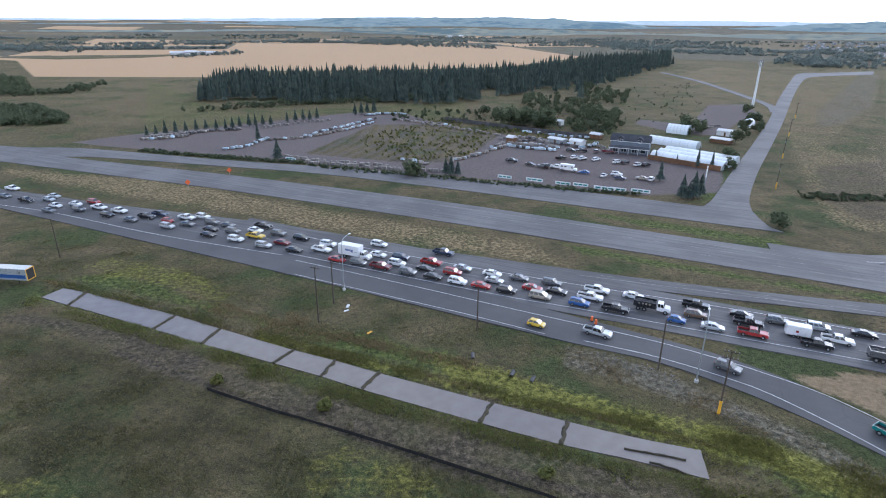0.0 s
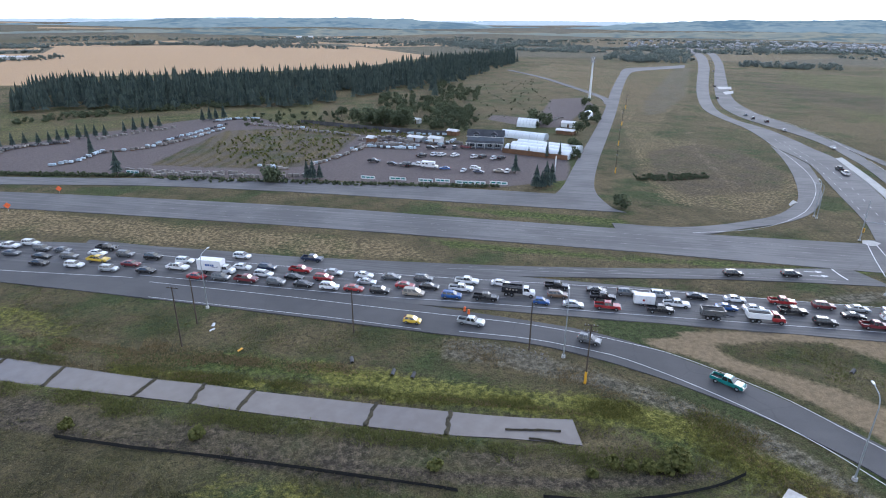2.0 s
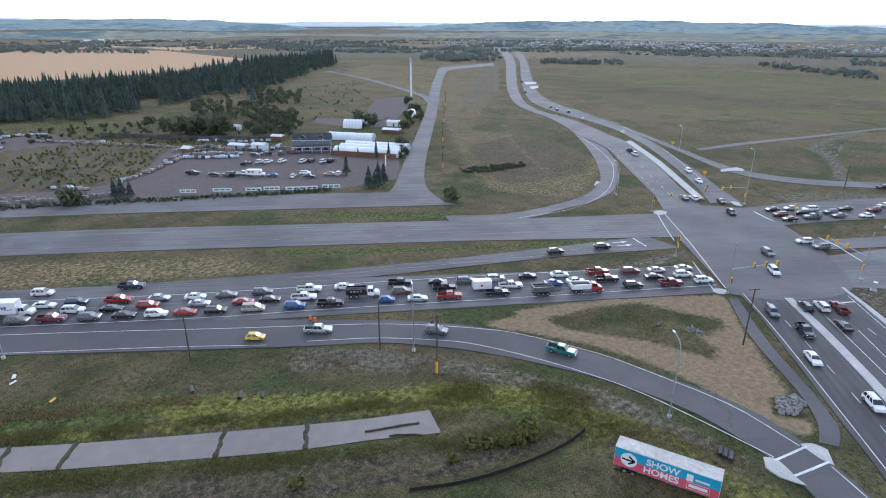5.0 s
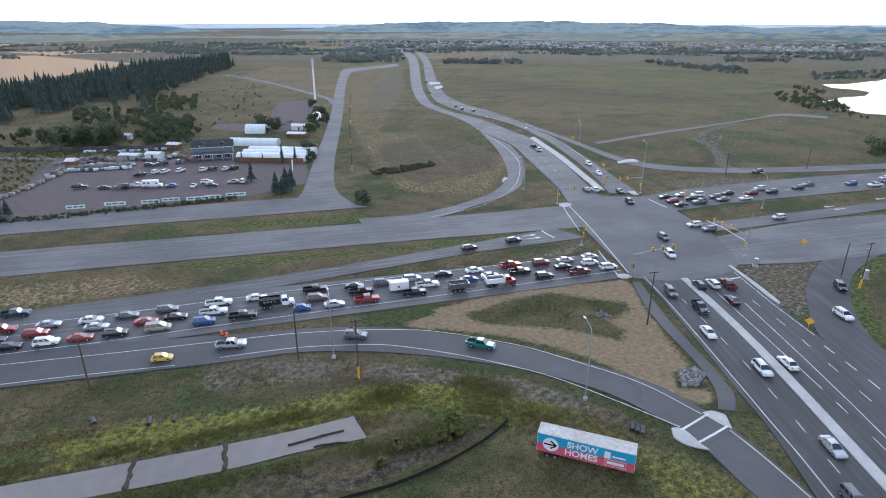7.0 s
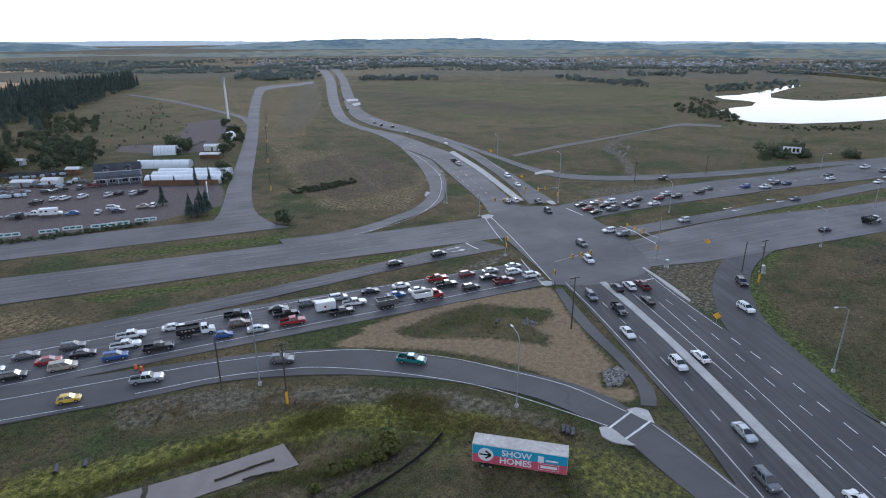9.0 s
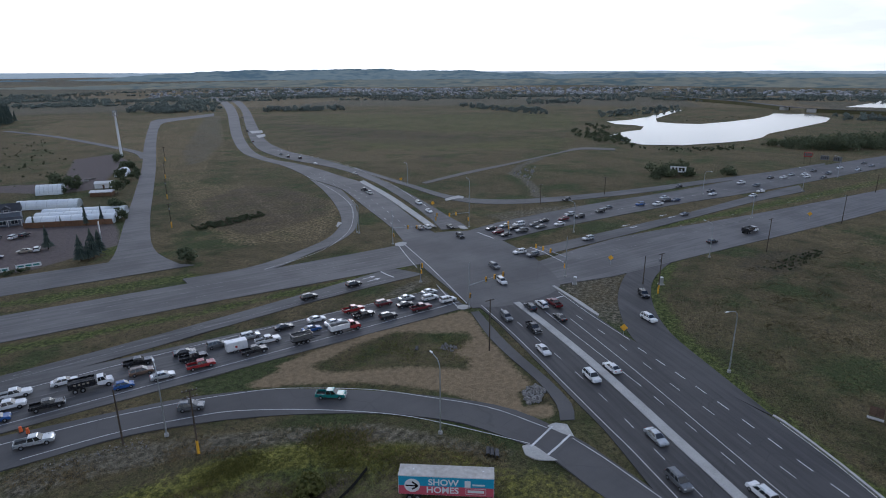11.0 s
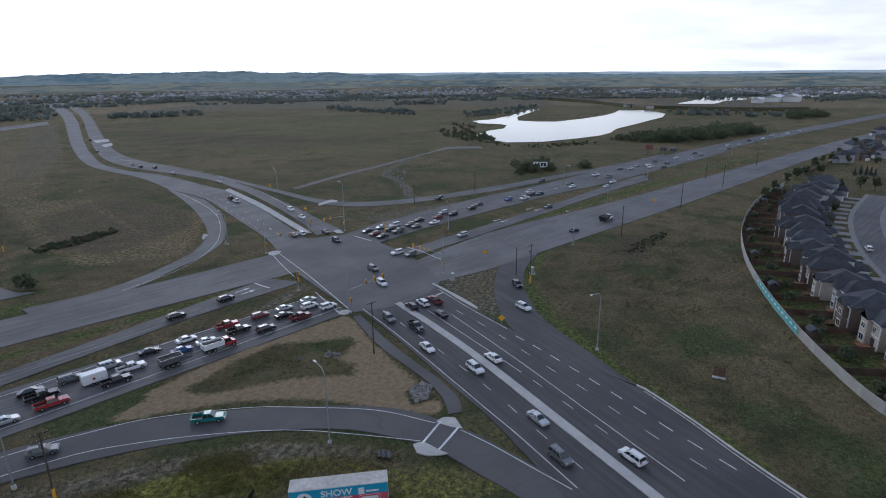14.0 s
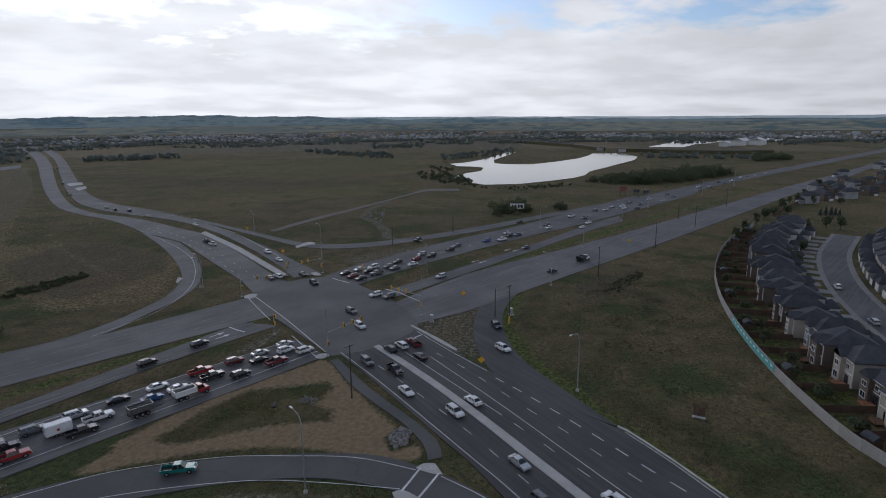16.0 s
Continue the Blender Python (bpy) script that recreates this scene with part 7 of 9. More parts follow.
for (x, y), h, r in zip([(-15.6, 235.3), (105.6, 174.8), (173.9, 344.4), (199.4, 381.7), (154.6, 311.6), (130.5, 265.5), (141.6, 348.1), (214.1, 423.1), (32.9, 360.6), (47.3, 350.7), (55.4, 358.0), (25.2, 400.7)], (5, 4, 8, 7, 7, 7, 9, 6, 11, 12, 9, 7), (5, 3.2, 4, 4, 4, 3.5, 5, 4, 5.5, 6, 4.5, 4)):
    leafy_tree(x, y, h, r, "rounded dark green leafy tree by the yard", "trees by the yard", "leafy_tree", LEAVES_DARK)

# the spruce wood behind the yard
FOREST = [(-189.8, 447.4), (-161.8, 461.6), (-77.2, 471.7), (-0.6, 523.1), (52.1, 563.5), (101.6, 601.5), (124.6, 661.8), (24.6, 668.5), (-109.6, 617.8), (-216.6, 585.9)]
FOREST_EAST = [(69.8, 577.1), (103.6, 549.5), (153.8, 597.5), (339.9, 916.0), (397.1, 1103.0), (217.2, 919.4), (112.9, 754.5)]
heap = Heap()
for k, (x, y) in enumerate(between(FOREST, 1000, 3) + between(FOREST_EAST, 460, 4)):
    h = rng.choice((rng.uniform(9, 14), rng.uniform(12, 17), rng.uniform(15, 19)))
    grow_spruce(heap, x, y, height(x, y), h, h * rng.uniform(0.17, 0.26), 6, 6)
tagged(heap.object("spruce_wood", NEEDLES), "dense dark spruce wood on the valley slope", "wood", kind="stuff")
heap = Heap()
SPRUCE_BELTS = [
    ([(91.4, 703.6), (94.0, 543.4), (108.7, 487.4), (145.6, 614.3), (233.2, 787.9), (335.9, 912.7), (400.6, 1083.9), (293.5, 1038.8), (141.7, 882.7)], 330, 14),
    ([(40.0, 484.7), (64.1, 519.2), (87.3, 549.0), (88.7, 685.5), (68.1, 738.5)], 130, 14),
    ([(-118.3, 439.2), (-69.6, 467.6), (-74.3, 505.2), (-131.5, 494.5)], 110, 13),
    ([(-69.6, 467.6), (-11.7, 443.7), (27.4, 470.0), (25.7, 505.8), (-75.2, 512.4)], 110, 13),
]
for k, (outline, n, tall) in enumerate(SPRUCE_BELTS):
    for x, y in between(outline, n, 70 + k):
        h = tall * rng.uniform(0.6, 1.25)
        grow_spruce(heap, x, y, height(x, y), h, h * rng.uniform(0.17, 0.25), 6, 6)
tagged(heap.object("spruce_wood", NEEDLES), "dark spruces at the foot of the valley slope", "wood", kind="stuff")
heap = Heap()
THICKETS = [
    ([(39.2, 386.0), (65.7, 370.4), (63.5, 347.3), (40.0, 356.7)], 34, 10),
    ([(61.2, 499.7), (106.3, 477.7), (120.8, 412.3), (107.9, 371.8), (83.0, 383.1), (58.0, 438.2)], 90, 7),
    ([(136.0, 598.5), (160.0, 521.9), (131.8, 447.1), (113.5, 491.5)], 70, 6),
    ([(70.8, 394.6), (107.9, 371.8), (95.3, 322.9), (66.5, 348.9)], 40, 4),
    ([(199.3, 394.6), (214.3, 401.2), (194.0, 356.5), (161.3, 318.1)], 16, 5),
    ([(128.0, 263.6), (135.0, 267.7), (125.6, 248.8), (120.3, 247.0)], 8, 4),
    ([(185.3, 599.5), (254.6, 633.7), (186.4, 417.9), (139.6, 374.0), (114.4, 381.6)], 70, 1.6),
    ([(144.0, 350.1), (156.2, 356.0), (148.3, 335.8), (138.5, 333.5)], 7, 9),
    ([(-40.5, 369.4), (36.1, 366.1), (40.7, 406.3), (-11.6, 430.4), (-43.1, 401.0)], 70, 3),
    ([(71.3, 338.4), (105.2, 347.8), (119.0, 406.5), (93.1, 401.0)], 50, 6),
]
for k, (outline, n, tall) in enumerate(THICKETS):
    for x, y in between(outline, n, 80 + k):
        h = tall * rng.choice((rng.uniform(0.4, 0.8), rng.uniform(0.7, 1.15)))
        grow_crown(heap, x, y, h * 0.5, h * 0.42, h * 0.5, 9, 42, 0.15 + 0.032 * h)
THICKET_WEST = [(-305.4, 401.5), (-292.0, 416.3), (-237.5, 369.3), (-229.9, 348.4), (-260.1, 338.6)]
THICKET_RIDGE = [(-476.9, 639.7), (-434.1, 612.4), (-345.6, 496.9), (-328.2, 577.7), (-305.1, 500.5), (-345.8, 470.0), (-359.2, 476.3)]
for x, y in between(THICKET_WEST, 200, 6) + between(THICKET_RIDGE, 220, 8):
    h = rng.uniform(2.5, 6)
    grow_crown(heap, x, y, height(x, y) + h * 0.4, h * 0.6, h * 0.45, 5, 20, 0.5)
for x, y in between([(-187.3, 400.7), (-109.8, 471.7), (18.3, 513.2), (17.1, 483.0), (-103.3, 441.1), (-173.9, 399.2)], 240, 9):
    h = rng.uniform(1.5, 5)
    grow_crown(heap, x, y, h * 0.4, h * 0.55, h * 0.45, 5, 18, 0.45)
tagged(heap.object("thicket", LEAVES_DARK), "mixed leafy thicket between wood and yard", "thicket", kind="stuff")

# shrub patches on the meadows
heap = Heap()
SHRUBS = [([(134.5, 215.5), (165.8, 211.5), (164.0, 205.0), (139.0, 203.4), (131.1, 208.0)], 90, 1.2), ([(201.7, 14.1), (235.4, 0.6), (229.8, -1.8), (200.8, 6.1)], 45, 0.6),
    ([(374.1, 96.5), (394.4, 71.6), (368.7, 66.7), (354.4, 89.9)], 9, 7),
    ([(399.0, 59.0), (401.9, 50.0), (386.6, 48.0), (383.9, 55.9)], 4, 5),
    ([(563.3, 56.2), (638.9, 6.0), (557.0, -4.9), (539.7, 27.3)], 45, 7),
    ([(579.7, 19.7), (711.6, -72.6), (662.7, -83.3), (574.4, -33.0), (544.7, 8.9)], 80, 12),
    ([(909.0, -138.3), (977.9, -190.3), (922.4, -199.4), (848.0, -135.8)], 24, 11),
    ([(768.5, 186.9), (853.3, 146.0), (954.0, 98.1), (875.6, 101.5), (792.2, 135.3), (755.8, 165.2)], 20, 1.6),
    ([(703.3, 262.2), (664.1, 215.6), (564.5, 189.2), (528.3, 197.1)], 50, 2.5),
    ([(487.3, 145.3), (507.1, 105.1), (546.2, 66.8), (525.2, 59.3), (476.3, 98.6)], 40, 2),
    ([(606.4, 243.0), (612.3, 204.1), (540.2, 157.5), (490.5, 138.2), (505.1, 166.3), (538.2, 209.7)], 50, 4),
    ([(361.4, 93.1), (411.6, 79.8), (372.6, 70.9), (343.3, 85.3)], 20, 6),
]
for k, (outline, n, tall) in enumerate(SHRUBS):
    for x, y in between(outline, n * 2, 20 + k):
        h = tall * rng.choice((rng.uniform(0.3, 0.7), rng.uniform(0.6, 1.1)))
        grow_crown(heap, x, y, height(x, y) + h * 0.4, h * 0.6, h * 0.45, 9, 26, 0.10 + 0.05 * h)
tagged(heap.object("shrubs", LEAVES_DARK), "dark green shrubs and copses on the meadow", "shrubs", kind="stuff")
heap = Heap()
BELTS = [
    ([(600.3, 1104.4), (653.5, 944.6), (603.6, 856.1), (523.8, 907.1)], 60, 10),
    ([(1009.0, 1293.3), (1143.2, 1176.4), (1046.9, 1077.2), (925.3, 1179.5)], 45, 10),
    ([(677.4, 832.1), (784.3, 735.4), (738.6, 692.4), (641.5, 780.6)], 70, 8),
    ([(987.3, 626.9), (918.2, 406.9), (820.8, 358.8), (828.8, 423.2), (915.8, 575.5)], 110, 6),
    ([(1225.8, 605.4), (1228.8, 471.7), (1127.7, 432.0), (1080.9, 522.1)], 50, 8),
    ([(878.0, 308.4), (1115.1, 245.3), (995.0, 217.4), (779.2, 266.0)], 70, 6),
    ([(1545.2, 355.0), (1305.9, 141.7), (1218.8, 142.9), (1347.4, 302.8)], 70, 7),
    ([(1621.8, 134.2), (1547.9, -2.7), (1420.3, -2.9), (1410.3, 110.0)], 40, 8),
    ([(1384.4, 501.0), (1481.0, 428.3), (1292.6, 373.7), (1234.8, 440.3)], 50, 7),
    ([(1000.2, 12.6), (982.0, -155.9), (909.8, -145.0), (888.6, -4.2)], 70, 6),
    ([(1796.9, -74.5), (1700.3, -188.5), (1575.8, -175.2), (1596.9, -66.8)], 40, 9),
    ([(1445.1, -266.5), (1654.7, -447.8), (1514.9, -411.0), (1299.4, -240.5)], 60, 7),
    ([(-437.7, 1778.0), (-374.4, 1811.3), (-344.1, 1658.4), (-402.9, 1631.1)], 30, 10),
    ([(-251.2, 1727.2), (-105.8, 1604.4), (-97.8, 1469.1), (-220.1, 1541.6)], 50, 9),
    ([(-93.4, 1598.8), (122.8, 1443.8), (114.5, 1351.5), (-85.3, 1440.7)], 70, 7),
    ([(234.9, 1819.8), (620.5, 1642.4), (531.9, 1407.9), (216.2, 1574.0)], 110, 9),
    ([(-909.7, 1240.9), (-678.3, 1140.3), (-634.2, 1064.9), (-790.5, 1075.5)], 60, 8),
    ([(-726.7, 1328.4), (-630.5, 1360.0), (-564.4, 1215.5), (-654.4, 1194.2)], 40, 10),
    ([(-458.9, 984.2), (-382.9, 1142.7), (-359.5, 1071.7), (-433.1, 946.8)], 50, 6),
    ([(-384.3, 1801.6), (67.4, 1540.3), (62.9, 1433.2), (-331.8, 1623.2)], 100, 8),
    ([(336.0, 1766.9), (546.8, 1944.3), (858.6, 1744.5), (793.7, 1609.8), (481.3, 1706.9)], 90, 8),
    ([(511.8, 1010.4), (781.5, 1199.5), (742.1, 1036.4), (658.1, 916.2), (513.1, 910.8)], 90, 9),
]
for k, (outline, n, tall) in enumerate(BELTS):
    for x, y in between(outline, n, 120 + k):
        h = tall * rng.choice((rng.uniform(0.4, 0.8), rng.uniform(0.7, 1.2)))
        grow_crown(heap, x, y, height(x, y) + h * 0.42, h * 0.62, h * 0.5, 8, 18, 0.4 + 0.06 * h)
tagged(heap.object("tree_belts", LEAVES_HAZED), "haze-greyed belts of trees between far fields", "trees", kind="stuff")

# hedgerows and copses far out, in the leaf colour paled for haze
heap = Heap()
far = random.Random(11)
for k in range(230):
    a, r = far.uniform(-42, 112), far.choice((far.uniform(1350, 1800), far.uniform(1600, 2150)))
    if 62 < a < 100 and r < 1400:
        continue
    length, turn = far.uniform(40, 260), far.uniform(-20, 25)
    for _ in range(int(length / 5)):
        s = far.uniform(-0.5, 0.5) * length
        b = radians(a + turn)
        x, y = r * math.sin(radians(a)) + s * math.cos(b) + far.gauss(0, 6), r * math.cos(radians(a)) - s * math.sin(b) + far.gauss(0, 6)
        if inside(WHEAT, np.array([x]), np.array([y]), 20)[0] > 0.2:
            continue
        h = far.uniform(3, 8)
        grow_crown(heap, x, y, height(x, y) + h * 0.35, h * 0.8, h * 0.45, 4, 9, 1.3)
tagged(heap.object("hedgerows", LEAVES_HAZED), "far hedgerows and copses between the fields", "hedgerows", kind="stuff")

# rank weeds along the pond and the slip road, straw-coloured seed heads
def tufts(name, outline, n, seed, size, material, label, edge=6.0):
    heap, r = Heap(), random.Random(seed)
    wide = np.array(outline, float)
    wide = wide.mean(0) + (wide - wide.mean(0)) * 1.25
    spots = np.array(between([tuple(q) for q in wide], n * 2, seed))
    keep = inside(outline, spots[:, 0], spots[:, 1], edge)
    for (x, y), k in zip(spots, keep):
        if r.random() > k * (0.55 + 1.6 * noise.noise(Vector((x * 0.12, y * 0.12, seed)))):
            continue
        z = height(x, y) - 0.15
        for _ in range(6):
            a, l, w = r.uniform(0, 6.3), size * r.uniform(0.6, 1.5), size * r.uniform(0.14, 0.26)
            dx, dy, ox, oy = math.cos(a), math.sin(a), r.gauss(0, 1) * size * 0.8, r.gauss(0, 1) * size * 0.8
            heap.add([(x + ox - dy * w, y + oy + dx * w, z), (x + ox + dy * w, y + oy - dx * w, z), (x + ox + dx * l * 0.8, y + oy + dy * l * 0.8, z + 0.1 + l * 0.5)], [(0, 1, 2)])
    tagged(heap.object(name, material), label, "weeds", kind="stuff")


tufts("weeds", [(-38.7, 105.3), (-11.9, 94.2), (18.4, 81.6), (41.3, 75.9), (52.4, 71.6), (61.7, 66.5), (64.8, 60.2), (57.8, 56.1), (49.9, 61.4), (42.8, 70.6), (28.7, 76.4), (17.9, 79.6), (-37.8, 101.6)], 5200, 41, 0.30, YELLOW_WEEDS, "yellow-green weeds on the pond bank", 3.0)
tufts("weeds", [(30.1, 74.7), (44.1, 68.3), (56.0, 66.4), (66.5, 57.1), (70.0, 46.3), (62.1, 49.4), (55.4, 47.1), (48.1, 51.9), (45.0, 61.7)], 900, 42, 0.28, YELLOW_WEEDS, "yellow-green weeds round the pond head", 5.0)
tufts("dark_weeds", [(-35.6, 92.4), (-11.6, 83.3), (20.9, 70.6), (45.9, 61.6), (52.4, 56.2), (43.1, 57.3), (20.0, 67.6), (-11.4, 79.3), (-34.6, 88.2)], 4200, 43, 0.28, WEEDS, "dark green weeds below the pond", 3.0)
tufts("grass_tufts", [(23.4, 101.0), (47.8, 84.0), (61.7, 68.0), (70.3, 52.5), (74.0, 40.0), (70.2, 38.0), (61.2, 51.4), (51.7, 70.5), (32.5, 86.4)], 3600, 44, 0.22, STRAW, "sparse dry tufts on the gravelly verge", 6.0)
tufts("grass_tufts", [(77.9, 84.3), (98.8, 81.0), (108.0, 66.5), (96.9, 58.7), (88.5, 68.9)], 800, 45, 0.24, WEEDS, "rank dark grass in the swale", 4.0)
tufts("weeds", [(-93.9, 118.6), (-56.6, 104.7), (-8.2, 82.6), (18.4, 70.5), (37.7, 64.5), (37.2, 63.2), (17.8, 67.5), (-7.8, 78.1), (-54.0, 98.7), (-90.8, 113.9)], 4200, 31, 0.34, WEEDS, "rank green weeds on the pond bank")
tufts("weeds", [(-93.7, 126.5), (-32.3, 100.7), (11.2, 83.8), (39.9, 72.2), (40.3, 73.1), (11.3, 85.5), (-33.0, 103.6), (-95.1, 128.8)], 2400, 32, 0.32, WEEDS, "rank green weeds on the pond bank")
tufts("dry_weeds", [(-95.5, 127.1), (-32.2, 100.5), (11.1, 83.5), (40.5, 71.6), (40.8, 72.3), (11.2, 84.6), (-32.6, 101.8), (-96.3, 128.4)], 1200, 33, 0.32, STRAW, "straw-coloured dry weeds beside the pond")
tufts("dry_weeds", [(-60.4, 121.9), (-49.5, 117.4), (-38.8, 111.4), (-26.5, 105.4), (-16.9, 103.7), (-0.2, 95.0), (-0.6, 92.4), (-16.3, 99.6), (-27.8, 101.0), (-41.3, 107.7), (-57.1, 117.1)], 1500, 48, 0.34, STRAW, "straw-coloured dry weeds above the pond", 2.0)
tufts("dry_weeds", [(-37.3, 111.5), (-34.5, 113.6), (-16.0, 102.7), (4.1, 95.5), (5.6, 92.0), (-15.8, 99.9), (-33.3, 107.5)], 800, 34, 0.42, STRAW, "straw-coloured dry weeds in the ditch")
tufts("weeds", [(41.3, 73.9), (61.2, 61.5), (66.9, 47.2), (68.4, 32.4), (59.2, 28.8), (51.6, 40.4), (59.0, 52.7), (49.0, 62.3), (39.9, 65.2)], 1200, 35, 0.28, YELLOW_WEEDS, "rank green weeds on the bank under the trailer")
tufts("grass_tufts", [(-88.7, 100.5), (-49.8, 89.4), (-7.2, 70.7), (16.6, 60.8), (-59.1, 59.5)], 6500, 36, 0.28, foliage("meadow_tufts", (0.075, 0.078, 0.03), (0.17, 0.15, 0.07)), "tufted rough grass on the slope", 30.0)
tufts("grass_tufts", [(-140.5, 172.5), (-77.0, 150.2), (-11.4, 120.2), (24.5, 103.2), (22.9, 94.7), (-9.0, 92.1), (-59.3, 110.7), (-112.4, 133.4)], 6000, 37, 0.26, foliage("verge_tufts", (0.075, 0.08, 0.028), (0.17, 0.165, 0.065)), "tufted rough grass on the verge", 14.0)
tufts("grass_tufts", [(172.8, 20.6), (217.1, 5.8), (252.2, -21.6), (211.8, -24.4), (159.5, -25.0), (113.2, -36.1), (97.6, -25.8), (120.5, -4.1), (151.5, 25.5)], 4000, 38, 0.32, foliage("field_tufts", (0.07, 0.066, 0.03), (0.16, 0.135, 0.07)), "tufted rough grass on the field", 40.0)
for (x, y), r in zip([(48.6, 56.9), (49.9, 57.1), (46.9, 57.0), (45.0, 57.5), (40.1, 59.6), (36.2, 58.4)] + [(49.3, 58.2), (50.9, 59.0), (47.7, 57.5), (45.0, 58.1), (42.3, 58.6)] + [(-19.6, 79.5), (14.7, 65.0), (-40.2, 86.6)], (1.5, 1.2, 1.3, 1, 1, 0.8, 1.6, 1.4, 1.3, 1, 1, 1.2, 1.0, 1.0)):
    leafy_tree(x, y, r * 1.2, r, "bright green weedy bush on the bank", "bushes on the bank", "bush", WEEDS)

# earth dams across the pond, silt fence and sand bar
EARTH = surface("wet_earth", (0.035, 0.030, 0.02), (0.08, 0.068, 0.04), 3, 0.5, 0.95, relief=0.6, depth=0.15)
def dam(name, a, b, wide, label):
    bm = bmesh.new()
    n = 14
    rows = []
    for k in range(n + 1):
        f = k / n
        x, y = a[0] + (b[0] - a[0]) * f, a[1] + (b[1] - a[1]) * f
        dx, dy = (b[0] - a[0]), (b[1] - a[1])
        l = math.hypot(dx, dy)
        nx, ny = -dy / l, dx / l
        w = wide * (0.8 + 0.5 * noise.noise(Vector((x, y, 0))))
        j = 0.3 * noise.noise(Vector((x * 0.7, y * 0.7, 5)))
        rows.append([bm.verts.new((x + nx * (q * w + j), y + ny * (q * w + j), POND_LEVEL - 0.05 + h)) for q, h in ((-1, -0.1), (-0.5, 0.22), (0.1, 0.36 + 0.1 * noise.noise(Vector((x, y, 2)))), (0.6, 0.2), (1, -0.1))])
    for p, q in zip(rows, rows[1:]):
        for k in range(4):
            bm.faces.new((p[k], p[k + 1], q[k + 1], q[k]))
    bmesh.ops.recalc_face_normals(bm, faces=bm.faces[:])
    return tagged(mesh_object(name, bm, EARTH, smooth=True), label, "dam", "earth dams in the pond")


for a, b in ([(20.2, 77.6), (18.0, 71.9)], [(8.4, 82.5), (5.8, 76.9)], [(-12.0, 90.9), (-14.4, 85.4)], [(-20.8, 94.9), (-22.3, 89.2)], [(-29.6, 98.2), (-32.1, 93.5)], [(-46.9, 106.1), (-48.3, 100.1)], [(-58.8, 111.8), (-60.7, 105.3)], [(-84.4, 122.7), (-84.5, 116.0)]):
    dam("earth_dam", a, b, 0.6, "low grassy earth dam across the muddy pond")
tufts("weeds", [(26.5, 71.6), (36.0, 69.3), (35.8, 68.3), (26.5, 70.6)], 260, 46, 0.22, WEEDS, "weeds growing on the sand bar", 1.0)
tufts("weeds", [(30.0, 68.8), (35.2, 66.6), (35.0, 65.6), (30.0, 67.8)], 200, 47, 0.22, WEEDS, "weeds growing on the sand bar", 1.0)
dam("sand_bar", *[(27.5, 71.1), (36.0, 68.8)], 0.2, "low weedy sand bar in the muddy pond")
dam("sand_bar", *[(30.4, 68.3), (35.0, 66.1)], 0.18, "low weedy sand bar in the muddy pond")
FABRIC_AND_SHADE = surface("black_fabric_and_shade", (0.008, 0.008, 0.008), (0.02, 0.019, 0.017), 5, 0.6, 0.9)
for line in ([(-41.1, 84.4), (-28.7, 79.0), (-11.2, 72.0), (4.9, 65.1), (16.8, 59.8)], [(27.8, 56.1), (35.4, 53.7), (44.1, 52.5), (52.3, 52.6), (57.7, 53.7)]):
    ob = empty("silt_fence")
    p = smooth_line(line, 1.5)
    bm = bmesh.new()
    prev = None
    for x, y in p:
        z, lean = height(x, y) - 0.15, 0.15 * noise.noise(Vector((x * 0.4, y * 0.4, 0)))
        now = [bm.verts.new((x + lean, y, z)), bm.verts.new((x + lean * 2, y + 0.12, z + 0.55)), bm.verts.new((x + lean, y + 0.3, z))]
        if prev:
            bm.faces.new((prev[0], now[0], now[1], prev[1]))
            bm.faces.new((prev[1], now[1], now[2], prev[2]))
        prev = now
    part("fabric", bm, FABRIC_AND_SHADE, ob)
    for x, y in p[::3]:
        bm = bmesh.new()
        box(bm, x, y + 0.12, height(x, y) + 0.2, 0.05, 0.05, 0.9)
        part("stake", bm, POLE_WOOD, ob)
    tagged(ob, "low black silt fence sagging along the grass bank", "fence")

# ---- the yard: shop, greenhouses, sheds, stock ----
SIDING = surface("blue_grey_siding", (0.13, 0.15, 0.18), (0.18, 0.205, 0.24), 6, 0.5, 0.8)
SHINGLES = surface("dark_shingles", (0.040, 0.043, 0.050), (0.085, 0.088, 0.095), 5, 0.4, 0.9, vary=0.18)
WHITE_TRIM = surface("white_trim", (0.62, 0.62, 0.60), (0.74, 0.74, 0.72), 6, 0.5, 0.6)
PANE = paint("window_pane", (0.03, 0.04, 0.05), 0.08, 0.0, 0.6)
POLY = surface("white_greenhouse_film", (0.62, 0.66, 0.67), (0.76, 0.79, 0.79), 1.2, 0.2, 0.45, relief=0.1)
TIMBER = surface("brown_timber", (0.10, 0.055, 0.03), (0.19, 0.105, 0.058), 5, 0.4, 0.85, vary=0.15)
DARK_STOCK = surface("dark_stock", (0.05, 0.05, 0.055), (0.11, 0.105, 0.10), 2, 0.3, 0.8, vary=0.3)
STONE = surface("pale_stone_stock", (0.15, 0.135, 0.12), (0.34, 0.31, 0.275), 3, 0.4, 0.9, vary=0.45)


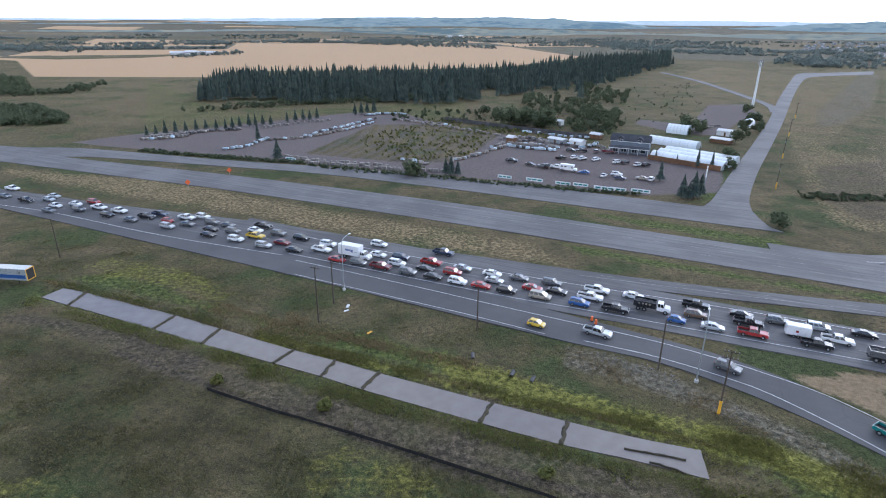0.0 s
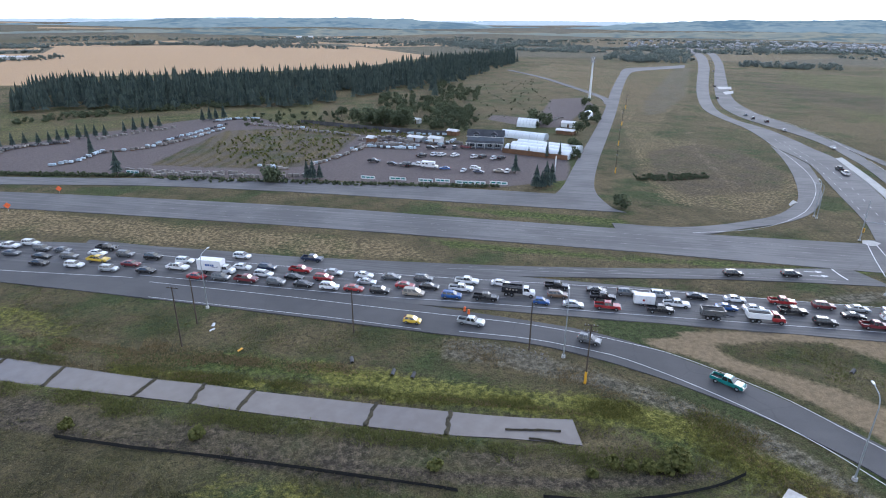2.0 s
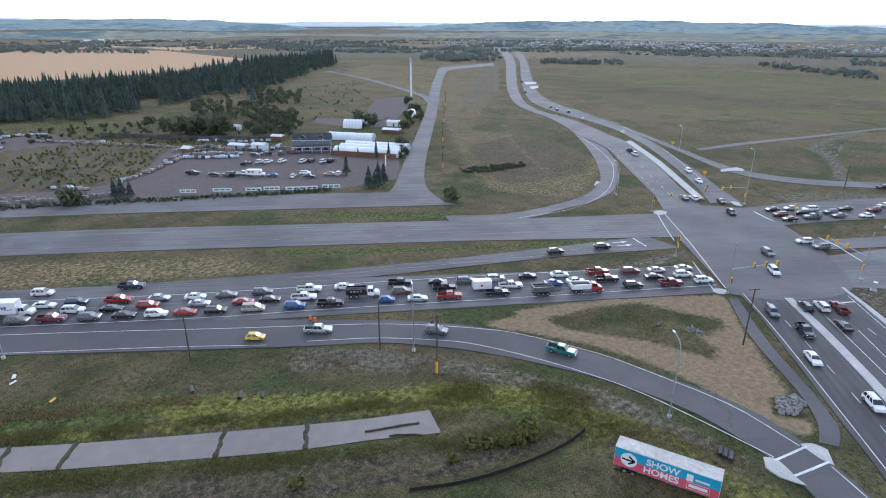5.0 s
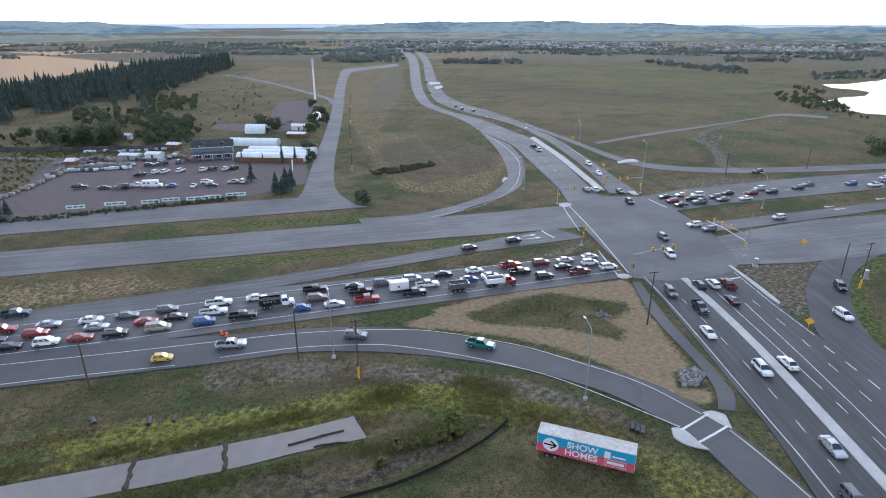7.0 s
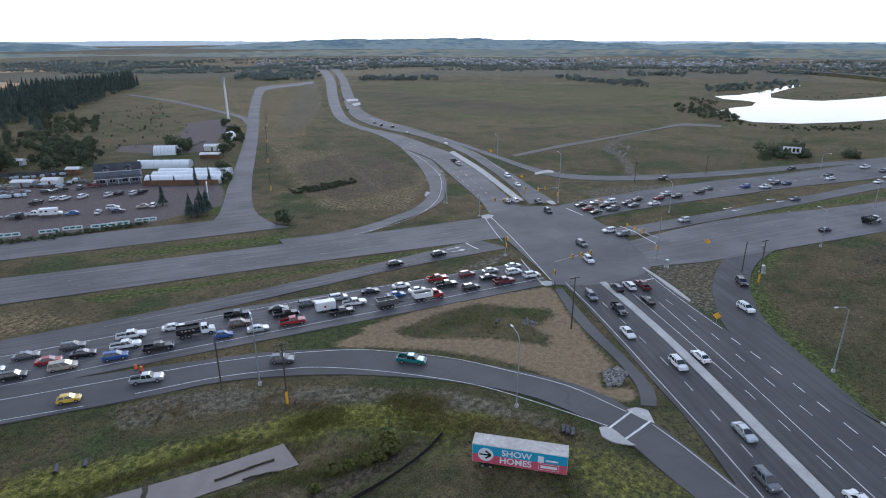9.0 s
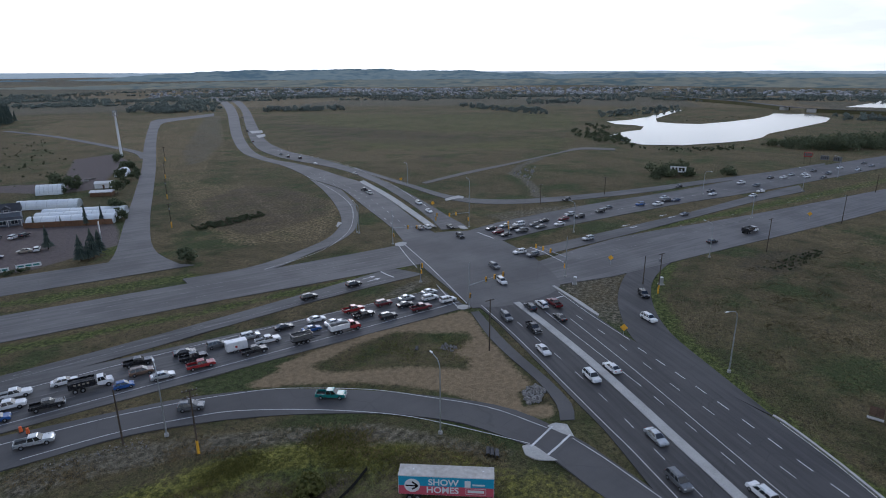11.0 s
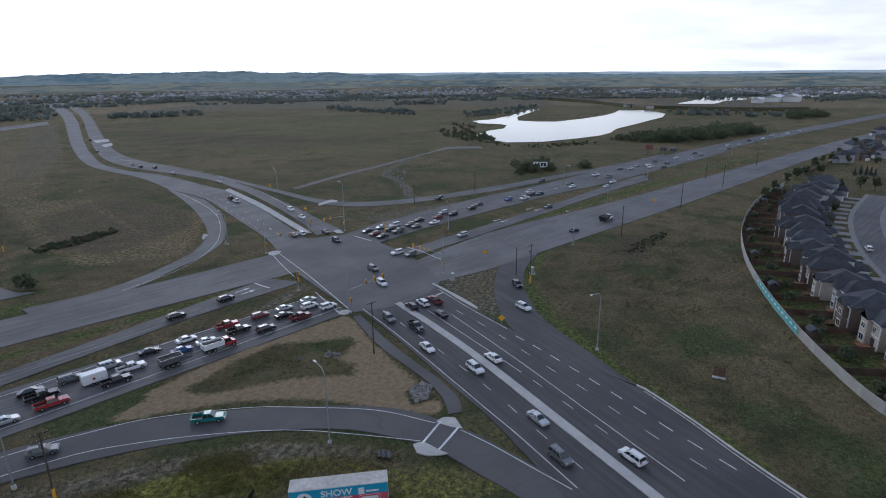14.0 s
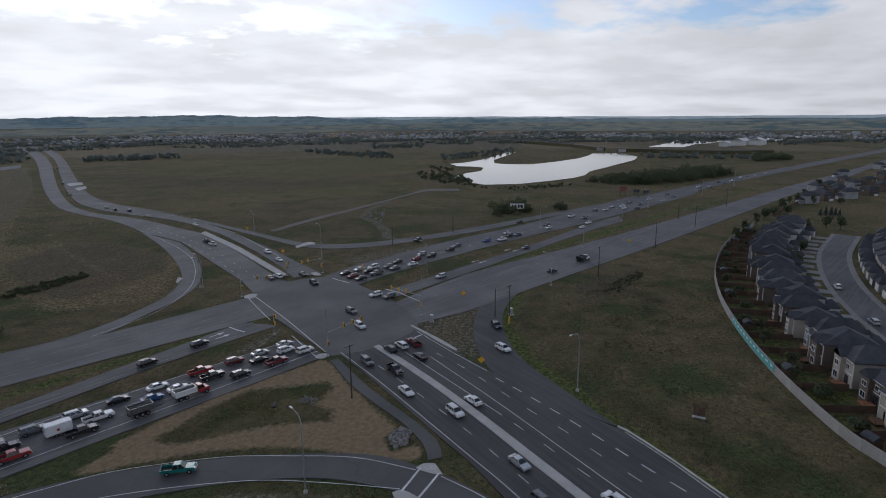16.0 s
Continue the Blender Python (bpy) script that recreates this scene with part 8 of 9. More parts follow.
def add_window(parent, x, y, z, w, h, face):
    """A window on a wall: face is the turn of its outward normal from -y."""
    m = Matrix.Translation((x, y, z)) @ Matrix.Rotation(radians(face), 4, "Z")
    bm = bmesh.new()
    for dx, dz, sx, sz in ((0, h / 2, w + 0.24, 0.12), (0, -h / 2, w + 0.24, 0.14), (-w / 2, 0, 0.12, h), (w / 2, 0, 0.12, h), (0, 0, 0.06, h)):
        box(bm, dx, -0.04, dz, sx, 0.12, sz)
    win = part("window", bm, WHITE_TRIM, parent)
    win.matrix_basis = m
    bm = bmesh.new()
    box(bm, 0, 0.0, 0, w, 0.06, h)
    part("pane", bm, PANE, win)


def gable_roof(parent, cx, cy, z, lx, ly, rise, over=0.5, ridge_x=True, hip=0.0, material=None, name="roof"):
    """A pitched roof with thickness; hip draws in the ends of its ridge."""
    bm = bmesh.new()
    hx, hy = lx / 2 + over, ly / 2 + over
    a, b = (hx - hip, 0) if ridge_x else (0, hy - hip)
    for dz in (0.0, -0.22):
        e = [bm.verts.new((cx + sx * hx, cy + sy * hy, z + dz)) for sx, sy in ((-1, -1), (1, -1), (1, 1), (-1, 1))]
        t = [bm.verts.new((cx - a, cy - b, z + rise + dz)), bm.verts.new((cx + a, cy + b, z + rise + dz))]
        if ridge_x:
            fs = [(e[0], e[1], t[1], t[0]), (e[2], e[3], t[0], t[1]), (e[1], e[2], t[1]), (e[3], e[0], t[0])]
        else:
            fs = [(e[1], e[2], t[1], t[0]), (e[3], e[0], t[0], t[1]), (e[0], e[1], t[0]), (e[2], e[3], t[1])]
        for f in fs:
            bm.faces.new(f)
    bmesh.ops.recalc_face_normals(bm, faces=bm.faces[:])
    return part(name, bm, material or SHINGLES, parent)


S0, S1 = [(80.4, 285.6), (97.7, 277.8)]
shop = empty("shop_building", pose((S0[0] + S1[0]) / 2 + 1.6, (S0[1] + S1[1]) / 2 + 3.8, 0, 0, 0, heading_of(S0, S1)))
bm = bmesh.new()
box(bm, 0, 0, 2.9, 18, 8, 6.0)
part("wall", bm, SIDING, shop)
gable_roof(shop, 0, 0, 5.9, 18, 8, 2.9)
bm = bmesh.new()
frustum(bm, (-9.6, 9.6), (-9.2, 9.2), 2.9, 3.9, 1.6, 0.5)
bmesh.ops.translate(bm, verts=bm.verts[:], vec=(0, -5.0, 0))
part("porch_roof", bm, SHINGLES, shop)
for x in (-9, -4.5, 0, 4.5, 9):
    bm = bmesh.new()
    box(bm, x, -6.2, 1.45, 0.25, 0.25, 2.9)
    part("porch_post", bm, WHITE_TRIM, shop)
for x in (-4.5, 4.5):
    bm = bmesh.new()
    box(bm, x, -3.4, 6.2, 3.0, 1.6, 2.0)
    dormer = part("dormer", bm, SIDING, shop)
    gable_roof(dormer, x, -3.2, 7.1, 3.0, 2.0, 1.3, 0.25, False, name="dormer_roof")
    add_window(shop, x, -4.25, 6.2, 1.7, 1.3, 0)
for x in (-6.5, -2.5, 2.5, 6.5):
    add_window(shop, x, -4.05, 1.5, 2.4, 1.7, 0)
for z, y, l in ((5.85, -4.55, 19.0), (2.85, -6.6, 19.2)):
    bm = bmesh.new()
    box(bm, 0, y, z, l, 0.08, 0.22)
    part("fascia", bm, WHITE_TRIM, shop)
tagged(shop, "blue-grey sided shop with dark shingle roof and dormers", "building")


def greenhouse(x, y, heading, length, width=7.0, tall=3.6, label="white film-covered hoop greenhouse in the yard"):
    ob = empty("greenhouse", pose(x, y, 0, 0, 0, heading))
    bm = bmesh.new()
    rows = []
    n = 12
    for k in range(n + 1):
        f = k / n
        rows.append([bm.verts.new((-length / 2 + length * f, width / 2 * math.cos(a), 1.0 + (tall - 1.0) * math.sin(a) - (0.10 if k % 2 else 0))) for a in [math.pi * j / 10 for j in range(11)]])
    for p, q in zip(rows, rows[1:]):
        for j in range(10):
            bm.faces.new((p[j], p[j + 1], q[j + 1], q[j]))
    bmesh.ops.recalc_face_normals(bm, faces=bm.faces[:])
    for s in (-1, 1):
        box(bm, 0, s * width / 2, 0.5, length, 0.1, 1.0)
    part("cover", bm, POLY, ob)
    for s in (-1, 1):
        bm = bmesh.new()
        r = [bm.verts.new((s * length / 2, width / 2 * math.cos(a), 1.0 + (tall - 1.0) * math.sin(a))) for a in [math.pi * j / 10 for j in range(11)]]
        r += [bm.verts.new((s * length / 2, -width / 2, 0)), bm.verts.new((s * length / 2, width / 2, 0))]
        bm.faces.new(r)
        bmesh.ops.solidify(bm, geom=bm.faces[:], thickness=0.1)
        part("end_wall", bm, POLY, ob)
    for k in range(0, n + 1, 2):
        bm = bmesh.new()
        x0 = -length / 2 + length * k / n
        for j in range(10):
            a, b = math.pi * j / 10, math.pi * (j + 1) / 10
            rod(bm, (x0, width / 2 * math.cos(a), 1.0 + (tall - 1) * math.sin(a)), (x0, width / 2 * math.cos(b), 1.0 + (tall - 1) * math.sin(b)), 0.06, seg=4)
        part("hoop", bm, STEEL, ob)
    return tagged(ob, label, "greenhouse", "greenhouses")


G0, G1 = [(94.5, 270.1), (118.7, 247.2)]
gh = heading_of(G0, G1)
gn = Vector((-math.sin(radians(gh)), math.cos(radians(gh))))
gc = Vector(((G0[0] + G1[0]) / 2, (G0[1] + G1[1]) / 2))
gl = math.dist(G0, G1)
for k in range(3):
    c = gc + gn * (5.5 + 7.4 * k)
    greenhouse(c.x, c.y, gh, gl)
c = [(118.8, 303.9)][0]
greenhouse(c[0], c[1], gh, 26, 7, 3.8)
c = [(135.0, 340.5)][0]
greenhouse(c[0], c[1], gh + 5, 12, 8, 5.0, "white rounded storage shelter behind the shop")
c = [(186.5, 365.6)][0]
greenhouse(c[0], c[1], gh + 90, 12, 6, 4.5, "white rounded storage shelter behind the shop")


def fence(points, tall, name, label, material, posts=3.0, group=""):
    """A boarded fence: posts and panels along a line."""
    ob = empty(name)
    p = smooth_line(points, posts)
    for (x0, y0), (x1, y1) in zip(p, p[1:]):
        l, a = math.hypot(x1 - x0, y1 - y0), math.degrees(math.atan2(y1 - y0, x1 - x0))
        z = height(x0, y0)
        bm = bmesh.new()
        box(bm, (x0 + x1) / 2, (y0 + y1) / 2, z + tall / 2, l * 0.96, 0.07, tall, turn=a)
        part("panel", bm, material, ob)
        bm = bmesh.new()
        box(bm, x0, y0, z + tall / 2 + 0.05, 0.14, 0.14, tall + 0.15, turn=a)
        part("post", bm, material, ob)
    return tagged(ob, label, "fence", group)


fence([G0, G1], 2.3, "timber_fence", "brown timber fence in front of the greenhouses", TIMBER)
fence([(-1.4, 377.5), (25.7, 357.3), (44.6, 343.2), (80.3, 320.5)], 2.2, "dark_fence", "dark netted yard fence behind the rows", DARK_STOCK, 4.0)


def shed(x, y, heading, sx, sy, sz, wall, label):
    ob = empty("shed", pose(x, y, 0, 0, 0, heading))
    bm = bmesh.new()
    box(bm, 0, 0, sz / 2, sx, sy, sz)
    part("wall", bm, wall, ob)
    gable_roof(ob, 0, 0, sz, sx, sy, sz * 0.35, 0.3, material=WHITE_TRIM)
    bm = bmesh.new()
    box(bm, 0, -sy / 2 - 0.03, 1.0, 1.0, 0.06, 2.0)
    part("door", bm, TIMBER, ob)
    tagged(ob, label, "shed", "yard sheds")


for (x, y), s, w in zip([(159.5, 333.6), (147.4, 312.4), (58.8, 308.0), (68.1, 302.1), (34.3, 306.3), (82.2, 320.3), (69.8, 365.0)], ((9, 5, 2.8), (10, 6, 2.2), (9, 5, 2.2), (7, 5, 2.5), (4, 4, 3), (6, 4, 2.6), (5, 3, 2.5)), (WHITE_TRIM, TIMBER, STEEL, WHITE_TRIM, TIMBER, TIMBER, WHITE_TRIM)):
    shed(x, y, gh, *s, w, "small pale-roofed shed in the yard")


def pallet_stack(k, colour_material, label):
    ob = empty("stone_pallet")
    bm = bmesh.new()
    for y in (-0.5, 0, 0.5):
        box(bm, 0, y, 0.07, 1.2, 0.1, 0.14)
    box(bm, 0, 0, 0.16, 1.2, 1.2, 0.04)
    part("pallet", bm, TIMBER, ob)
    bm = bmesh.new()
    box(bm, 0, 0, 0.70, 1.12, 1.1, 1.02, turn=2.0 * k, bevel=0.06, taper=(0.94, 0.95))
    part("wrapped_block", bm, colour_material, ob)
    return tagged(ob, label, "pallet", "pallets of stone")


WRAP = surface("blue_white_wrap", (0.30, 0.40, 0.46), (0.56, 0.60, 0.62), 2, 0.3, 0.5, vary=0.25)
stacks = [pallet_stack(1, STONE, "pallet of pale landscaping stone in the yard"), pallet_stack(2, WRAP, "pallet wrapped in pale blue plastic in the yard"), pallet_stack(3, DARK_STOCK, "pallet of dark stock in the yard")]
ROWS = [([(22.6, 292.2), (32.2, 303.8), (42.4, 301.3), (56.3, 293.3)], 18, 0), ([(34.8, 321.9), (49.8, 316.5), (64.3, 297.4)], 18, 2), ([(44.3, 338.0), (61.4, 326.2), (80.7, 320.5)], 18, 1), ([(62.2, 308.3), (68.2, 293.9), (79.0, 303.8)], 18, 1), ([(-96.9, 306.5), (-78.4, 312.7), (-62.4, 332.6), (-45.1, 365.5)], 30, 0), ([(-76.6, 316.9), (-64.4, 344.9), (-46.4, 378.2)], 22, 1), ([(-159.9, 303.9), (-151.5, 306.7), (-141.4, 313.5)], 22, 0), ([(-144.6, 313.9), (-136.9, 327.4), (-119.4, 336.2)], 28, 2), ([(-108.9, 281.6), (-101.3, 287.7), (-95.4, 307.7)], 16, 1),
        ([(-55.0, 392.6), (-41.6, 400.6), (-28.8, 399.2)], 16, 1), ([(-34.5, 379.0), (-15.1, 366.1), (1.9, 356.0)], 18, 0), ([(-19.4, 261.9), (-9.3, 255.2)], 8, 0), ([(1.8, 260.3), (11.1, 270.7), (29.5, 294.9)], 24, 0), ([(31.3, 297.6), (43.5, 290.3), (52.9, 286.2)], 22, 1),
        ([(37.1, 309.1), (56.3, 313.2), (72.6, 301.5), (80.1, 294.5)], 26, 2), ([(-107.2, 343.1), (-96.8, 354.2), (-75.7, 373.1)], 14, 0), ([(-62.3, 256.0), (-41.9, 250.3), (-18.3, 243.2), (-2.1, 242.0)], 26, 0), ([(137.0, 336.3), (169.0, 367.6)], 14, 0), ([(28.5, 314.9), (43.1, 319.8), (54.6, 303.8)], 20, 0),
        ([(33.4, 303.3), (44.7, 298.9), (55.9, 294.5)], 20, 2), ([(-160.6, 310.5), (-150.6, 316.0), (-138.5, 324.6)], 24, 2), ([(-14.9, 362.0), (5.0, 347.8), (29.6, 326.6)], 18, 0), ([(-80.4, 268.9), (-49.8, 256.4), (-25.7, 250.1)], 20, 0)]
first = set()
laid, spare = 0, Heap()
for k, (line, n, which) in enumerate(ROWS):
    p = resample(smooth_line(line), n)
    for j, (x, y) in enumerate(p):
        w = (which + (1 if rng.random() < 0.25 else 0)) % 3
        m = pose(x + rng.uniform(-0.8, 0.8), y + rng.uniform(-1.2, 1.2), height(x, y), 0, 0, rng.uniform(-40, 0)) @ Matrix.Diagonal((rng.uniform(1.2, 2.2), rng.uniform(1.0, 1.5), rng.uniform(0.7, 1.15), 1))
        laid += 1
        if laid > 290:
            spare.add([tuple(m @ Vector((px, py, pz))) for pz, f in ((0.0, 0.6), (1.2, 0.55)) for px, py in ((-f, -f), (f, -f), (f, f), (-f, f))], [(4, 5, 6, 7), (0, 1, 5, 4), (1, 2, 6, 5), (2, 3, 7, 6), (3, 0, 4, 7)])
        elif w in first:
            ob = copy_thing(stacks[w], m)
            ob.matrix_basis = m
        else:
            first.add(w)
            stacks[w].matrix_basis = m
heap = Heap()
for k, (x, y) in enumerate(between([(-48.8, 319.6), (-14.9, 360.0), (26.8, 330.5), (11.2, 273.1), (-11.9, 259.8), (-37.4, 271.1)], 300, 51) + between([(-15.6, 383.6), (32.1, 352.5), (78.7, 313.8), (72.6, 301.5), (29.6, 326.6), (-14.9, 362.0)], 160, 52)):
    grow_crown(heap, x, y, 0.5, 0.6, 0.7, 2, 10, 0.35)
tagged(spare.object("stacked_stock", STONE), "stacked pale stock at the back of the yard", "stock", kind="stuff")
tagged(heap.object("nursery_plants", WEEDS), "rows of young nursery plants in the yard", "plants", kind="stuff")
heap = Heap()
for line in ([(-146.9, 276.5), (-113.9, 266.9), (-79.8, 258.3), (-63.1, 254.1)], [(-61.0, 249.9), (6.7, 227.8), (71.1, 208.7)]):
    for x, y in resample(smooth_line(line), 240):
        grow_crown(heap, x + rng.gauss(0, 1), y + rng.gauss(0, 1), 0.5, 0.8, 0.6, 2, 9, 0.4)
tagged(heap.object("hedge", LEAVES_DARK), "low scrubby hedge along the frontage road", "hedge", kind="stuff")


def banner(x, y, heading, w):
    ob = empty("roadside_banner", pose(x, y, 0, 0, 0, heading))
    bm = bmesh.new()
    box(bm, 0, 0, 1.1, w, 0.06, 1.3)
    board = part("board", bm, WHITE_PLASTIC, ob)
    bm = bmesh.new()
    for k in range(3):
        box(bm, (k - 1) * w * 0.3, -0.04, 1.1, w * 0.24, 0.02, 0.5)
    part("lettering_bar", bm, PAINTS["teal"], board)
    for s in (-1, 1):
        bm = bmesh.new()
        rod(bm, (s * w * 0.48, 0.06, 0), (s * w * 0.48, 0.06, 1.9), 0.05, seg=6)
        part("post", bm, POLE_WOOD, ob)
    tagged(ob, "white roadside banner with dark lettering bars before the yard", "banner", "yard banners")


for (x, y), w in zip([(23.7, 230.0), (35.2, 225.7), (45.6, 220.7), (52.1, 219.0), (60.2, 214.4), (65.0, 212.9), (72.9, 211.0), (-70.3, 258.1)], (6, 7, 6, 6, 8, 6, 7, 6)):
    banner(x, y, -25, w)
px, py = [(99.9, 218.7)][0]
pylon = empty("pylon_sign", pose(px, py, 0, 0, 0, 60))
bm = bmesh.new()
for s in (-1, 1):
    rod(bm, (s * 1.0, 0, 0), (s * 1.0, 0, 8.5), 0.1, seg=6)
part("post", bm, STEEL, pylon)
bm = bmesh.new()
box(bm, 0, 0, 6.8, 2.4, 0.25, 4.2)
part("panel", bm, WHITE_TRIM, pylon)
tagged(pylon, "tall white pylon sign at the yard entrance", "sign")

# ---- houses behind the noise wall ----
WALL_LINE = [(98.8, -48.8), (110.6, -43.0), (120.8, -38.1), (146.6, -31.9), (179.4, -27.5), (213.8, -26.3), (254.7, -29.7), (304.0, -40.2), (356.6, -59.0)]
NOISE_WALL = surface("pale_concrete_wall", (0.30, 0.285, 0.26), (0.40, 0.385, 0.355), 3, 0.3, 0.9, vary=0.06)
TEAL_BANNER = paint("teal_banner", (0.12, 0.42, 0.42), 0.6, 0.0, 0.0)
FENCE_BROWN = surface("dark_brown_fence", (0.070, 0.046, 0.033), (0.150, 0.100, 0.070), 6, 0.5, 0.9, vary=0.25)
wl_line = smooth_line(WALL_LINE, 3.0)
arc = np.r_[0, np.cumsum(np.linalg.norm(np.diff(wl_line, axis=0), axis=1))]


def on_wall(s):
    x, y = np.interp(s, arc, wl_line[:, 0]), np.interp(s, arc, wl_line[:, 1])
    dx, dy = np.interp(s + 1, arc, wl_line[:, 0]) - np.interp(s - 1, arc, wl_line[:, 0]), np.interp(s + 1, arc, wl_line[:, 1]) - np.interp(s - 1, arc, wl_line[:, 1])
    l = math.hypot(dx, dy)
    return Vector((x, y)), Vector((dx / l, dy / l)), Vector((dy / l, -dx / l))


noise_wall = empty("noise_wall")
for k in range(int(arc[-1] / 3)):
    c, d, n = on_wall(1.5 + 3 * k)
    a = math.degrees(math.atan2(d.y, d.x))
    bm = bmesh.new()
    box(bm, c.x, c.y, 1.1, 2.94, 0.16, 2.4, turn=a)
    part("panel", bm, NOISE_WALL, noise_wall)
    q, _, _ = on_wall(3 * k)
    bm = bmesh.new()
    box(bm, q.x, q.y, 1.13, 0.24, 0.21, 2.4, turn=a)
    part("post", bm, NOISE_WALL, noise_wall)
tagged(noise_wall, "curved pale concrete noise wall along the field", "wall")
b0, b1 = [(179.4, -27.5), (146.0, -32.1)]
teal = [s for s in np.arange(0, arc[-1], 3.0) if b0[0] > np.interp(s, arc, wl_line[:, 0]) > b1[0]]
banner_ob = empty("wall_banner")
for s in teal:
    c, d, n = on_wall(s + 1.5)
    a = math.degrees(math.atan2(d.y, d.x))
    bm = bmesh.new()
    box(bm, c.x - n.x * 0.2, c.y - n.y * 0.2, 1.25, 2.96, 0.04, 1.9, turn=a)
    sheet = part("sheet", bm, TEAL_BANNER, banner_ob)
    bm = bmesh.new()
    box(bm, c.x - n.x * 0.23, c.y - n.y * 0.23, 1.5, 1.5, 0.02, 0.5, turn=a)
    part("lettering_bar", bm, WHITE_PLASTIC, sheet)
tagged(banner_ob, "long teal banner fixed to the noise wall", "banner")

HOUSE_WALLS = {"beige": surface("beige_siding", (0.36, 0.32, 0.27), (0.46, 0.41, 0.35), 6, 0.4, 0.85), "grey": surface("grey_siding", (0.26, 0.265, 0.27), (0.35, 0.355, 0.36), 6, 0.4, 0.85),
               "brown": surface("brown_siding", (0.115, 0.09, 0.075), (0.165, 0.13, 0.105), 6, 0.4, 0.85), "white": surface("white_siding", (0.48, 0.48, 0.47), (0.60, 0.60, 0.58), 6, 0.4, 0.85)}
DECK = surface("orange_deck_boards", (0.22, 0.10, 0.05), (0.34, 0.16, 0.085), 4, 0.5, 0.8)


def house(colour, variant):
    """Two storeys; its back looks along -y."""
    ob = empty("house")
    w, d, h = 8.8, 13.0, 6.2
    bm = bmesh.new()
    box(bm, 0, 0, h / 2, w, d, h)
    part("wall", bm, HOUSE_WALLS[colour], ob)
    roof = gable_roof(ob, 0, 0, h, w, d, 3.0, 0.5, False, 4.2) if variant else gable_roof(ob, 0, 0, h, w, d, 3.2, 0.5, True, 3.4)
    for k, (vx, vy) in enumerate(((-1.5, -2.0), (1.2, 0.5), (-1.8, 2.5))):
        bm = bmesh.new()
        rod(bm, (vx, vy, h + 1.2), (vx, vy, h + 2.1), 0.09, 0.09, 8)
        part("roof_vent", bm, WHITE_TRIM, roof)
    bm = bmesh.new()
    bx = -1.6 if variant else 1.6
    box(bm, bx, -d / 2 - 0.5, h / 2 + 0.1, 3.6, 1.3, h + 0.2)
    bay = part("bay", bm, HOUSE_WALLS[colour], ob)
    gable_roof(bay, bx, -d / 2 + 0.6, h + 0.15, 3.6, 3.6, 1.7, 0.35, False, 0.0, name="bay_roof")
    add_window(ob, bx, -d / 2 - 1.17, 4.3, 1.9, 1.3, 0)
    add_window(ob, bx, -d / 2 - 1.17, 1.5, 2.2, 1.6, 0)
    add_window(ob, -bx, -d / 2 - 0.02, 4.3, 1.5, 1.3, 0)
    add_window(ob, -w / 2 - 0.02, -2, 4.2, 1.2, 1.2, -90)
    add_window(ob, w / 2 + 0.02, -1, 4.2, 1.2, 1.2, 90)
    for sx in (-1, 1):
        bm = bmesh.new()
        box(bm, sx * w / 2, -d / 2, h / 2, 0.22, 0.22, h)
        part("corner_board", bm, WHITE_TRIM, ob)
    bm = bmesh.new()
    box(bm, 0, -d / 2 - 0.03, h / 2 - 0.1, w, 0.08, 0.25)
    part("belt_board", bm, WHITE_TRIM, ob)
    bm = bmesh.new()
    box(bm, 0, -d / 2 - 0.48, h - 0.12, w + 1.0, 0.08, 0.2)
    part("fascia", bm, WHITE_TRIM, ob)
    bm = bmesh.new()
    box(bm, -bx, -d / 2 - 0.04, 1.25, 1.8, 0.08, 2.1)
    part("patio_door", bm, PANE, ob)
    bm = bmesh.new()
    box(bm, 0, d / 2 + 2.4, 1.6, 6.0, 5.0, 3.2)
    garage = part("garage", bm, HOUSE_WALLS[colour], ob)
    gable_roof(garage, 0, d / 2 + 2.4, 3.2, 6.0, 5.0, 1.6, 0.4, False, 1.5, name="garage_roof")
    bm = bmesh.new()
    box(bm, 0, d / 2 + 4.94, 1.2, 4.8, 0.08, 2.2)
    part("garage_door", bm, WHITE_TRIM, garage)
    bm = bmesh.new()
    box(bm, -bx, -d / 2 - 1.6, 0.35, 3.4, 2.8, 0.14)
    for sx in (-1.6, 1.6):
        box(bm, -bx + sx, -d / 2 - 2.9, 0.7, 0.1, 0.1, 1.2)
    box(bm, -bx, -d / 2 - 2.95, 1.25, 3.3, 0.06, 0.1)
    part("deck", bm, DECK if variant else TIMBER, ob)
    return tagged(ob, f"two-storey {colour}-sided house with dark shingle roof", "house", "houses behind the wall")


plans = [house("beige", 0), house("grey", 1), house("brown", 1), house("white", 0), house("beige", 1), house("brown", 0)]
used = set()


def put_house(which, m):
    if which in used:
        return copy_thing(plans[which], m)
    used.add(which)
    plans[which].matrix_basis = m
    return plans[which]


